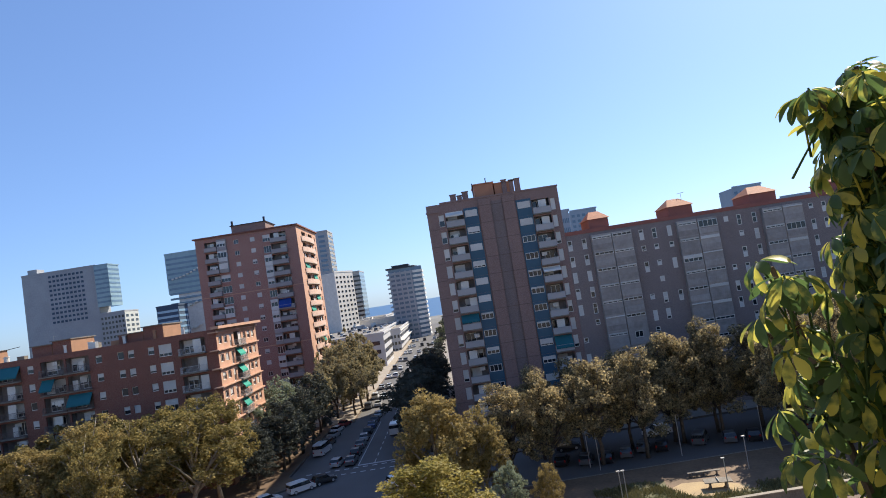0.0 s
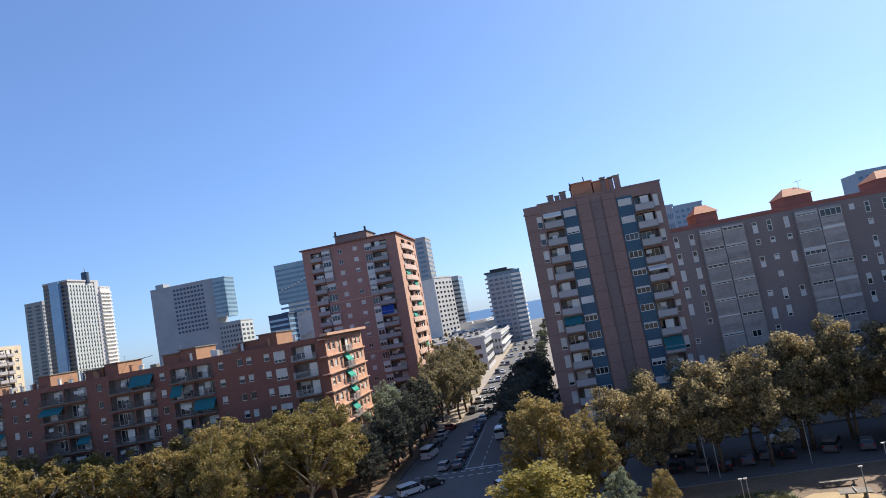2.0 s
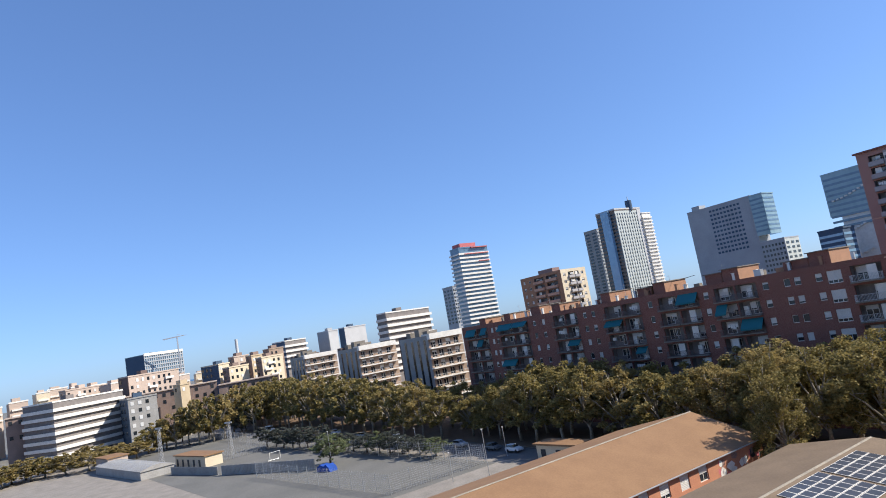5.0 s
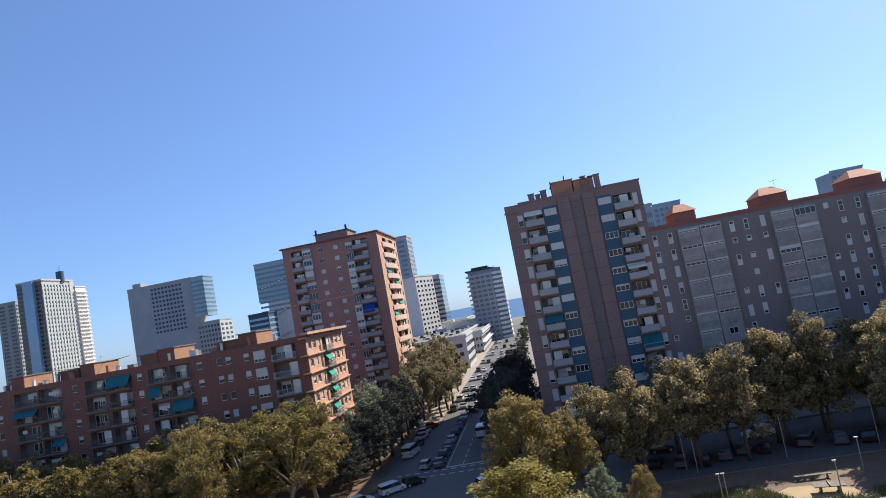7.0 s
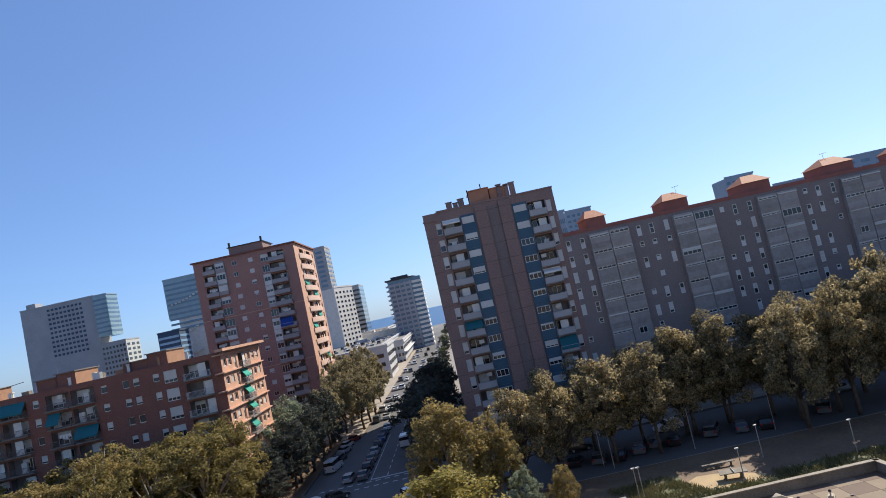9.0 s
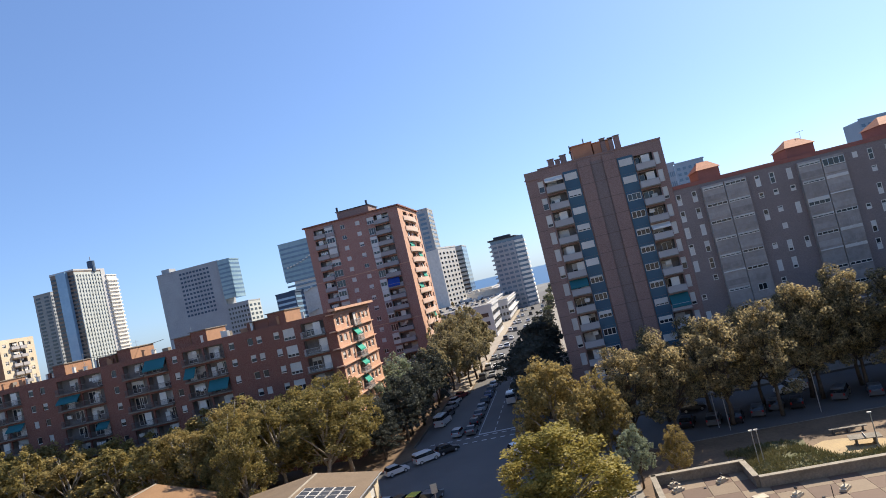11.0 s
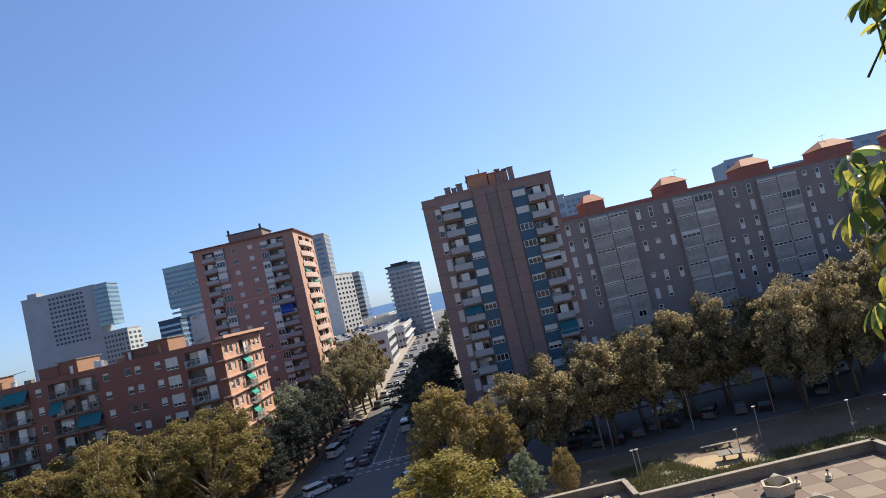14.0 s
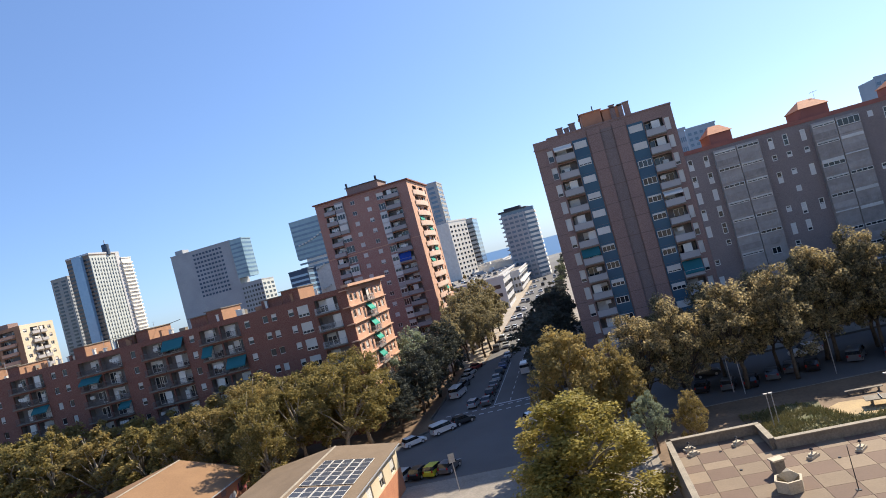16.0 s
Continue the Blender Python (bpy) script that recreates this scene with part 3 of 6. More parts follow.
# ---- red brick tower beside the avenue ----
def red_tower():
    x0, x1, y0, y1, z = -61.7, -35.7, 161.0, 185.0, 48.0
    t = thing("apartment_tower", x0, y0, label="red brick apartment tower with balconies and blue awnings", category="apartment building")
    W, D = x1 - x0, y1 - y0
    cols = [("loggia_grey", 2.3, 5.4), ("glazed", 5.5, 7.9), ("small", 9.8, 11.0), ("small", 14.0, 15.2), ("glazed", 17.2, 19.1), ("loggia_grey", 19.2, 23.2)]
    facade(t, side(t, 0, 0), W, 0, z, 0.7, 2.86, cols, M["brick_red"])
    cols = [("loggia_bare", 5.6, 10.2), ("win", 11.4, 12.8), ("loggia_bare", 13.8, 18.4), ("win", 21, 22.4)]
    # sun on the right side is coloured in: salmon instead of red brick
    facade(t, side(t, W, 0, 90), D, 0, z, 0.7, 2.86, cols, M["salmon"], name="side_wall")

    n = 14
    arc = [(4.4 + 15.6 * i / n, -0.2 - 0.6 * math.sin(math.pi * i / n) ** 0.7) for i in range(n + 1)]
    floor_mesh = MB().slab([(4.4, -0.003)] + arc + [(20.0, -0.003)], -0.22, 0.0).mesh("balcony", M["far_pink"])
    ring = [(x, y + e, h) for h, e in ((0.0, 0.0), (1.12, 0.0), (1.12, 0.1), (0.0, 0.1)) for x, y in arc]
    front_mesh = MB().poly(ring, [(j * (n + 1) + i, (j + 1) % 4 * (n + 1) + i, (j + 1) % 4 * (n + 1) + i + 1, j * (n + 1) + i + 1) for j in range(4) for i in range(n)]).mesh("balcony_front", M["front_pale"])
    for k in range(15):
        bal = at(part("balcony", floor_mesh, None, t, "curved salmon balcony"), side(t, W, 0, 90) @ pose(0, 0, z - 0.7 - (k + 1) * 2.86 + 0.08))
        part("balcony_front", front_mesh, None, bal)
        if k in (3, 4, 6, 7, 10):
            add_awning(t, side(t, W, 0, 90) @ pose(5.2 if k % 2 else 13.4, -0.02, z - 0.7 - k * 2.86 - 0.38), 4.6, 0.3, 0.9, M["awning_green"])
    closed_box(t, 0, 0, W, D, z, M["brick_red"], M["roof_grey"], parapet=0.5)
    cap = MB().box(-0.5, -0.5, z, W + 0.5, 0.25, z + 0.35).box(W - 0.25, 0.25, z, W + 0.5, D + 0.4, z + 0.35).box(-0.5, 0.25, z, 0.25, D + 0.4, z + 0.35)
    part("parapet", cap, M["brick_long"], t)
    for k in range(5, 16, 5):
        part("string_course", MB().box(-0.05, -0.06, z - 0.7 - k * 2.86 - 0.12, W, -0.003, z - 0.7 - k * 2.86 + 0.08), M["salmon"], t)
    pent = part("penthouse", MB().box(8.7, 3, z - 0.5, 17.6, 12, z + 2.6), M["brick_dark"], t)
    part("roof_edge", MB().box(8.4, 2.7, z + 2.6, 17.9, 12.3, z + 2.8), M["dark_metal"], pent)
    for x in (8.9, 17.3):
        part("vent_pipe", MB().tube([(x, 3.5, z + 2.8), (x, 3.5, z + 4.0)], [0.3, 0.3], 8), M["dark_metal"], pent)
    for k in (6, 9):
        add_awning(t, side(t, 0, 0) @ pose(19.2 if k == 6 else 2.3, -0.02, z - 0.7 - k * 2.86 - 0.3 + 2.86 * 0.0), 3.2, 0.9, 1.9, M["awning_blue"])


# ---- brown tower with blue tile panels ----
def brown_tower():
    x0, x1, y0, y1, z = -1.4, 20.7, 105.0, 174.0, 39.6
    t = thing("apartment_tower", x0, y0, label="brown brick apartment tower with white balconies and blue tile panels", category="apartment building")
    W, D = x1 - x0, y1 - y0
    cols = [("tall", 1.85, 2.75), ("loggia_white", 3.0, 6.0), ("blue", 6.1, 8.5), ("blue", 14.9, 17.4), ("loggia_white", 17.5, 20.4), ("tall", 20.6, 21.4)]
    facade(t, side(t, 0, 0), W, 0, z, 1.3, 2.86, cols, M["brick_dark"])
    for x, k, drop, c in ((3.0, 6, 1.0, "awning_teal"), (17.5, 8, 1.7, "awning_teal"), (3.0, 0, 0.5, "white"), (17.5, 4, 0.5, "shutter")):
        add_awning(t, side(t, 0, 0) @ pose(x, -0.02, z - 1.3 - k * 2.86 - 0.35), 2.9, 0.85, drop, M[c])
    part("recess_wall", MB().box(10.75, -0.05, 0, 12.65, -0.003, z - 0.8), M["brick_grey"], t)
    for k in range(13):
        zz = z - 1.3 - k * 2.86
        for a, b, y in ((8.68, 10.72, -0.352), (10.75, 12.65, -0.052), (12.68, 14.72, -0.352), (0.0, 1.8, -0.003)):
            part("joint_band", MB().box(a, y - 0.012, zz - 0.045, b, y, zz + 0.045), M["hut_brown"], t)
    part("pilaster", MB().box(8.7, -0.35, 0, 10.7, -0.003, z - 0.4), M["brick_dark"], t)
    part("pilaster", MB().box(12.7, -0.35, 0, 14.7, -0.003, z - 0.4), M["brick_dark"], t)
    closed_box(t, 0, 0, W, D, z, M["brick_dark"], M["roof_grey"], right=True, parapet=0.9)
    part("parapet", MB().box(2.3, -0.12, z, W + 0.1, 0.2, z + 0.25).box(W - 0.2, 0.2, z, W + 0.1, D, z + 0.25), M["brick_dark"], t)
    part("cornice", MB().box(-0.15, -0.2, z - 1.35, 2.2, -0.003, z - 1.1), M["brick_dark"], t)
    part("stair_head", MB().box(8.6, 2, z - 0.9, 11.8, 8, z + 2.6).box(8.4, 1.8, z + 2.6, 12.0, 8.2, z + 2.75), M["wall_orange"], t)
    part("stair_head", MB().box(12.0, 2.2, z - 0.9, 15.2, 8, z + 2.3).box(11.9, 2.0, z + 2.3, 15.4, 8.2, z + 2.45), M["wall_orange"], t)
    for x, w, h in ((4.3, 1.0, 1.5), (5.5, 0.8, 1.2), (6.4, 1.0, 1.7), (13.3, 0.8, 2.7), (14.6, 0.7, 2.5), (15.5, 0.9, 2.6)):
        st = part("chimney", MB().box(x, 2, z - 0.9, x + w, 2.6, z + h), M["brick_dark"], t)
        part("chimney_cap", MB().box(x - 0.1, 1.9, z + h, x + w + 0.1, 2.7, z + h + 0.12), M["concrete"], st)
    for x, h in ((8.3, 3.0), (10.7, 3.6)):
        part("vent_pipe", MB().tube([(x, 2.4, z - 0.9), (x, 2.4, z + h)], [0.09, 0.09], 6), M["dark_metal"], t)


# ---- long grey-brown slab ----
def grey_slab():
    W, D, z, k = 79.9, 12.0, 32.0, 0.9375
    t = thing("apartment_block", label="long grey brown apartment slab with enclosed balconies and red parapet", category="apartment building")
    t.matrix_world = Matrix.Translation((20.72, 105.0, 1.5625)) @ Matrix.Scale(k, 4)
    cols = [("slit", 0.15, 0.95), ("slit", 2.7, 3.5)]
    s = 4.3
    while s < W - 8:
        cols += [("encl", s, s + 3.5), ("encl", s + 3.6, s + 7.1)]
        if s + 15.2 < W:
            cols += [("slit", s + 8.6, s + 9.4), ("slit", s + 10.9, s + 11.7), ("slit", s + 13.6, s + 14.4)]
        s += 15.2
    facade(t, side(t, 0, 0), W, -1.66, z, 1.0, 2.86, cols, M["brick_slab"], floors=9)
    closed_box(t, 0, 0, W, D, z, M["brick_slab"], M["roof_grey"], right=True, parapet=0.6)
    part("plinth", MB().box(0.01, 0.3, -1.66, W - 0.01, D - 0.01, 0), M["concrete"], t)
    part("parapet", MB().box(0, -0.1, z - 0.55, W + 0.1, -0.003, z + 0.1).box(0, -0.003, z, W + 0.1, 0.3, z + 0.1), M["red_band"], t, "red painted parapet band")
    for x, w in ((4.6, 3.5), (18.9, 4.3), (33.5, 4.8), (48.3, 5.4), (62.9, 5.0)):
        hut = part("stair_head", MB().box(x, 0.6, z - 0.6, x + w, 7, z + 1.75), M["red_band"], t)
        rf = MB().poly([(x - 0.25, 0.3, z + 1.75), (x + w + 0.25, 0.3, z + 1.75), (x + w + 0.25, 7.3, z + 1.75), (x - 0.25, 7.3, z + 1.75), (x + w * 0.25, 3.4, z + 3.3), (x + w * 0.75, 3.4, z + 3.3)],
                       [(0, 1, 5, 4), (1, 2, 5), (2, 3, 4, 5), (3, 0, 4), (3, 2, 1, 0)])
        part("hut_roof", rf, M["tile_orange"], hut, "terracotta tiled hipped roof")
    for x in (22.9, 50.9, 64.9):
        part("antenna", MB().tube([(x, 4, z), (x, 4, z + 4.4)], [0.035, 0.03], 5).tube([(x - 0.6, 4, z + 4.2), (x + 0.7, 4, z + 4.35)], [0.03, 0.03], 5).tube([(x - 0.4, 3.7, z + 4.2), (x - 0.4, 4.3, z + 4.2)], [0.025, 0.025], 4).tube([(x + 0.4, 3.7, z + 4.3), (x + 0.4, 4.3, z + 4.3)], [0.025, 0.025], 4), M["galv"], t)


# ---- long orange-red block ----
def long_block():
    y0, y1, z = 103.0, 124.0, 25.0
    k = 103.0 / 98.0
    xl, xr = -137.2 * k, -36.2 * k
    t = thing("apartment_block", xl, y0, label="long orange red brick apartment block with teal awnings", category="apartment building")
    W, D = xr - xl, y1 - y0

    def X(a):
        return round(a * k - xl, 2)
    cols = []
    for a, b in ((-135.3, -126.6), (-121.8, -111.3), (-102.7, -95.6), (-88, -79.2), (-74.9, -66.6), (-63.5, -56)):
        cols += [("loggia_teal", X(a), round((X(a) + X(b)) / 2 - 0.15, 2)), ("loggia_teal", round((X(a) + X(b)) / 2 + 0.15, 2), X(b))]
    for a in (-125.2, -123.4, -109.5, -106.5, -93.9, -91.5, -77.3, -65.6, -55.0, -51.6, -50.0, -46.9):
        cols.append(("win", X(a), round(X(a) + 1.05, 2)))
    cols += [("tall", X(-45.2), round(X(-45.2) + 2.1, 2)), ("loggia", X(-42), X(-38))]
    cols.sort(key=lambda c: c[1])
    facade(t, side(t, 0, 0), W, 0, z, 0.5, 2.94, cols, M["brick_long"], floors=6)
    # sunny end wall lightened by colour from brick to salmon
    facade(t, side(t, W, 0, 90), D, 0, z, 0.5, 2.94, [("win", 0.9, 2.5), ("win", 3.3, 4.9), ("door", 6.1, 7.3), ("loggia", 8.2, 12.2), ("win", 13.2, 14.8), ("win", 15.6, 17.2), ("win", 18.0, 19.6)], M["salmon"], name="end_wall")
    closed_box(t, 0, 0, W, D, z, M["brick_long"], M["roof_grey"], parapet=0.2)
    part("roof_edge", MB().box(W - 0.3, -1.2, z, W + 1.0, D + 0.6, z + 0.45), M["salmon"], t, "projecting salmon roof edge")
    for f in range(8):
        zz = z - 0.5 - f * 2.94
        part("floor_band", MB().box(W - 1.0, -0.9, zz - 0.1, W + 0.55, -0.003, zz + 0.1).box(W + 0.003, -0.003, zz - 0.1, W + 0.45, D, zz + 0.1), M["salmon"], t)
    r2 = random.Random(5)
    for f in range(1, 7):
        zz = z - 0.5 - f * 2.94
        for u in ((), (8.4,), (8.4,), (9.0,), (8.4,), ())[f - 1]:
            add_awning(t, side(t, W, 0, 90) @ pose(u, -0.02, zz + 2.5), 3.0 if u > 5 else 2.4, 0.7, r2.choice((0.8, 1.0)), M["awning_green"])
    # stair heads and roof clutter
    for x, w, h in ((-51.8, 4.0, 1.4), (-47.9, 3.2, 2.1), (-65.4, 3.2, 1.7), (-62.2, 3.0, 2.1), (-80.2, 3.4, 1.5), (-76.4, 2.6, 2.0), (-89.4, 2.4, 2.0), (-104, 2.6, 1.6), (-111, 3.2, 2.0), (-121, 2.4, 1.5), (-131, 2.6, 1.4)):
        hut = part("stair_head", MB().box(X(x), 1.5, z - 0.2, X(x) + w, 8.5, z + h), M["brick_long"], t)
        # orange sheet over the brick, coloured for the sun on this side
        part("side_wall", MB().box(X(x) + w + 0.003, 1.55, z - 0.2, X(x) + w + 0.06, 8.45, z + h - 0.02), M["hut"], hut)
        part("hut_roof", MB().box(X(x) - 0.25, 1.2, z + h, X(x) + w + 0.25, 8.8, z + h + 0.15), M["concrete"], hut)
    for i in range(34):
        x, y, w, h = r2.uniform(3, W - 6), r2.uniform(1.0, 7), r2.uniform(0.4, 1.5), r2.uniform(0.3, 1.1)
        part("roof_box", MB().box(x, y, z - 0.2, x + w, y + w * 0.8, z + h), r2.choice((M["white"], M["hut"], M["concrete"], M["galv"])), t)
    for i in range(26):
        x, y, h = r2.uniform(2, W - 8), r2.uniform(0.6, 2.4), r2.uniform(0.5, 1.3)
        st = part("chimney", MB().box(x, y, z - 0.2, x + 0.45, y + 0.45, z + h).box(x - 0.08, y - 0.08, z + h, x + 0.53, y + 0.53, z + h + 0.1), r2.choice((M["brick_long"], M["hut"], M["white"], M["galv"])), t)
    cb = [(X(-85) + u * 17.0 / 12, 4, z + 2.2 - 0.5 * math.sin(math.pi * u / 12)) for u in range(13)]
    part("cable", MB().tube(cb, [0.05] * 13, 5), M["dark_metal"], t)
    for i in range(9):
        x = 8 + i * 11.5
        part("antenna", MB().tube([(x, 5, z), (x, 5, z + 3.2)], [0.03, 0.03], 5).tube([(x - 0.5, 5, z + 3.0), (x + 0.5, 5, z + 3.0)], [0.02, 0.02], 4), M["galv"], t)


# ---- grey blocks with white balconies ----
def grey_block(x0, x1, y0, y1, z):
    t = thing("apartment_block", x0, y0, label="grey apartment block with cream balcony fronts", category="apartment building", group="grey blocks behind the trees")
    W, D = x1 - x0, y1 - y0
    facade(t, side(t, 0, 0), W, 0, z, 0.9, 2.95, [], M["panel_grey"])
    for f in (0.16, 0.4, 0.62, 0.84):
        part("window_strip", MB().box(W * f, -0.06, 1, W * f + 1.1, -0.003, z - 1.2), M["glass"], t, "dark vertical window strip")
    facade(t, side(t, W, 0, 90), D, 0, z, 0.9, 2.95, [("door", round(D * f, 2), round(D * f + 1.7, 2)) for f in (0.06, 0.26, 0.5, 0.74)], M["balcony_back"], name="side_wall")
    for k in range(7):
        zz = z - 0.9 - k * 2.95
        slab = part("balcony", MB().box(W + 0.003, -0.3, zz - 0.3, W + 1.5, D - 0.6, zz + 0.02), M["white"], t, "white balcony slab edge")
        rail = MB().box(W + 1.42, -0.25, zz + 0.85, W + 1.47, D - 0.65, zz + 0.92)
        for q in range(int(D / 0.9)):
            rail.box(W + 1.43, -0.2 + q * 0.9, zz + 0.02, W + 1.46, -0.16 + q * 0.9, zz + 0.85)
        part("railing", rail, M["rail"], slab)
    closed_box(t, 0, 0, W, D, z, M["concrete"], M["roof_grey"], parapet=0.3)
    part("parapet", MB().box(W + 0.003, -0.35, z - 0.9, W + 1.5, D - 0.6, z + 0.5).box(W * 0.8, -0.15, z, W, D, z + 0.5), M["white"], t)
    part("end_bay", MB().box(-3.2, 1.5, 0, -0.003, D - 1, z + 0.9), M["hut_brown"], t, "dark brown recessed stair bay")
    for f, h in ((0.02, 1.6), (0.34, 2.3), (0.62, 1.4)):
        part("stair_head", MB().box(W * f, D * 0.2, z, W * f + 2.6, D * 0.5, z + h), M["concrete"], t)


# ---- far buildings ----
def far_block(label, x0, x1, y0, y1, z, wall, side_wall=None, rows=0, nx=0, ny=0, fh=3.2, style="grid", win="glass", name="office_tower", zb=0.0, ww=0.55, wh=0.5):
    t = thing(name, x0, y0, zb, label=label, category="high-rise" if z > 40 else "building")
    W, D, h = x1 - x0, y1 - y0, z - zb
    part("wall", MB().box(0, 0, 0, W, D, h), wall, t)
    if side_wall:
        part("side_wall", MB().box(W + 0.003, 0.05, 0, W + 0.3, D - 0.05, h - 0.05), side_wall, t)
    part("parapet", MB().box(-0.2, -0.2, h, W + 0.5, 0.5, h + 0.9).box(W - 0.2, 0.5, h, W + 0.5, D, h + 0.9), wall, t)
    top = h - 1.6
    e = 0.33 if side_wall else 0.03
    if style == "grid":
        for f in range(rows):
            zz = top - (f + 1) * fh
            for n, L, m0 in ((nx, W, None), (ny, D, 1)):
                for i in range(n):
                    p = L / n
                    me = cached(("fw", round(p * ww, 2), round(fh * wh, 2), win), lambda: MB().box(0, -0.12, 0, p * ww, 0, fh * wh).mesh("window", M[win]))
                    ob = part("window", me, None, t)
                    ob.matrix_local = pose(i * p + p * (1 - ww) / 2, -0.01, zz + fh * 0.3) if m0 is None else pose(W + e, i * p + p * (1 - ww) / 2, zz + fh * 0.3, 0, 0, 90)
    elif style == "bands":
        for f in range(rows):
            zz = top - (f + 1) * fh
            part("balcony_band", MB().box(-0.9, -0.9, zz, W + 1.3, -0.003, zz + fh * 0.42).box(W + 0.31, -0.003, zz, W + 1.3, D, zz + fh * 0.42), M["white"], t)
    elif style == "strips":
        for f in range(rows):
            zz = top - (f + 1) * fh
            part("window_strip", MB().box(W * 0.02, -0.15, zz + fh * 0.3, W * 0.98, -0.003, zz + fh * 0.72).box(W + e, D * 0.03, zz + fh * 0.3, W + e + 0.15, D * 0.97, zz + fh * 0.72), M[win], t)
    return t


def tan(a):
    return math.tan(radians(a))


def corner(y, azl, azm, azr):
    """x range and far y of an axis-aligned block whose front spans azl to azm and whose right side ends at azr."""
    return -y * tan(azl), -y * tan(azm), y * tan(azm) / tan(azr)


def top(y, az, el):
    return 25 + y / math.cos(radians(az)) * tan(el)


def skyline():
    # striped white residential tower
    y = 250
    a, b, c = corner(y, 54.25, 53.5, 50.9)
    z = top(y, 53.5, 7.05)
    t = far_block("tall white banded tower with blue glass edge and red roof", a, b, y, c, z, M["glass_blue"], M["glass_blue"], rows=28, fh=2.72, style="bands", name="apartment_tower")
    part("crown", MB().box(0.5, 2, z, b - a - 0.2, (c - y) * 0.62, z + 3.6), M["crown_red"], t, "pinkish red roof crown")
    for q, u in ((0.0, 0.55), (-4.2, 0.8), (-9.6, 0.35)):
        part("sun_screen", MB().box(b - a + 0.4, (c - y) * (0.95 - u), z + q, b - a + 1.9, (c - y) * 0.95, z + q + 0.5), M["crown_red"], t)
    # dark low tower beside it
    a, b, c = corner(330, 55.5, 54.6, 53.9)
    far_block("dark grey office tower", a, b, 330, c, top(330, 55, 3.75), M["far_grey"], rows=10, nx=3, ny=4)
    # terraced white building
    # wall behind the bands takes the dark interior colour for their shade
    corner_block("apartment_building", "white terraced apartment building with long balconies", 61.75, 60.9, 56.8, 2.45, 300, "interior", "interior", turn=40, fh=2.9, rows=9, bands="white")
    # brown tower with bright side
    y = 182
    a, b, c = corner(y, 48.5, 44.9, 42.75)
    z = top(y, 44.5, 3.6)
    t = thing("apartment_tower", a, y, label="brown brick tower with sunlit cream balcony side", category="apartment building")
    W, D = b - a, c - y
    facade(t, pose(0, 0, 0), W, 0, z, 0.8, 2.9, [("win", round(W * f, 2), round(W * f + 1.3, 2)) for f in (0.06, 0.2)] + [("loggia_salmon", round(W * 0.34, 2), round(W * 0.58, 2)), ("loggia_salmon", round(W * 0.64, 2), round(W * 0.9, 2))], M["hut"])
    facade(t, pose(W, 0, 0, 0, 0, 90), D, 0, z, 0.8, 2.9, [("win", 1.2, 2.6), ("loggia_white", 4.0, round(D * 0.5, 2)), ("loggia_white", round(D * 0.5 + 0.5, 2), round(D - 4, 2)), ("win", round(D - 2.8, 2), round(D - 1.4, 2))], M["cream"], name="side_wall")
    closed_box(t, 0, 0, W, D, z, M["brick_dark"], M["roof_grey"], parapet=0.3)
    part("penthouse", MB().box(W * 0.35, 3, z - 0.3, W * 0.7, D * 0.5, z + 1.8), M["brick_dark"], t)
    # hotel
    y = 455
    a, b, c = corner(y + 30, 42.2, 41.1, 40.5)
    far_block("grey hotel wing with blue glazed end", a, b, y + 30, c, top(y + 30, 41.8, 6.35), M["panel_grey"], M["far_grey"], rows=24, nx=2, ny=5, fh=3.2)
    a, b, c = corner(y, 40.9, 39.3, 37.2)
    z = top(y, 38.9, 7.75)
    t = far_block("tall hotel tower with blue glass bay and pale grid side", a, b, y, c, z, M["far_brown"], M["far_green"], rows=26, fh=3.3, style="strips", win="glass")
    for i in range(11):
        q = (c - y) * (0.03 + 0.94 * i / 10)
        part("mullion", MB().box(b - a + 0.31, q - 0.85, 8, b - a + 0.62, q + 0.85, z - 2), M["far_green"], t)
    part("edge_wall", MB().box(b - a + 0.32, (c - y) * 0.86, 8, b - a + 0.7, (c - y) * 1.0, z + 1), M["pale"], t)
    part("crown", MB().box(0, -0.5, z + 0.9, b - a + 0.8, (c - y), z + 2.2), M["pale"], t)
    part("glass_bay", MB().box((b - a) * 0.35, -3, 0, (b - a) * 0.75, -0.003, z + 1), M["glass_pale"], t, "blue glazed bay")
    part("chimney", MB().tube([(b - a - 1, (c - y) * 0.65, z), (b - a - 1, (c - y) * 0.65, z + 9)], [3.0, 3.0], 14), M["navy"], t)
    part("mast", MB().tube([(b - a - 1, (c - y) * 0.65, z + 9), (b - a - 1, (c - y) * 0.65, z + 13)], [0.5, 0.3], 8), M["galv"], t)
    a2, b2, c2 = corner(c, 37.2, 37.1, 36.4)
    t = far_block("white stepped hotel wing with balconies", a2, b2, c, c2, top(c, 37, 7.0), M["white"], rows=24, fh=3.2, style="bands")
    # concrete and teal glass tower
    y = 470
    a, b = -y * tan(33.5), -y * tan(28.6)
    z = top(y, 31.5, 6.25)
    t = far_block("grey concrete slab tower with small square windows", a, b, y, y + 16, z, M["far_grey"], rows=0)
    for f in range(11):
        for i in range(9):
            me = cached("teal_win", lambda: MB().box(0, -0.15, 0, 1.9, 0, 1.6).mesh("window", M["navy"]))
            part("window", me, None, t).matrix_local = pose((b - a) * 0.36 + i * 3.0, -0.01, z - 4 - f * 3.4)
    part("plant_room", MB().box(3, 3, z, 10, 12, z + 4.5), M["far_grey"], t)
    x = -y * tan(27.6)
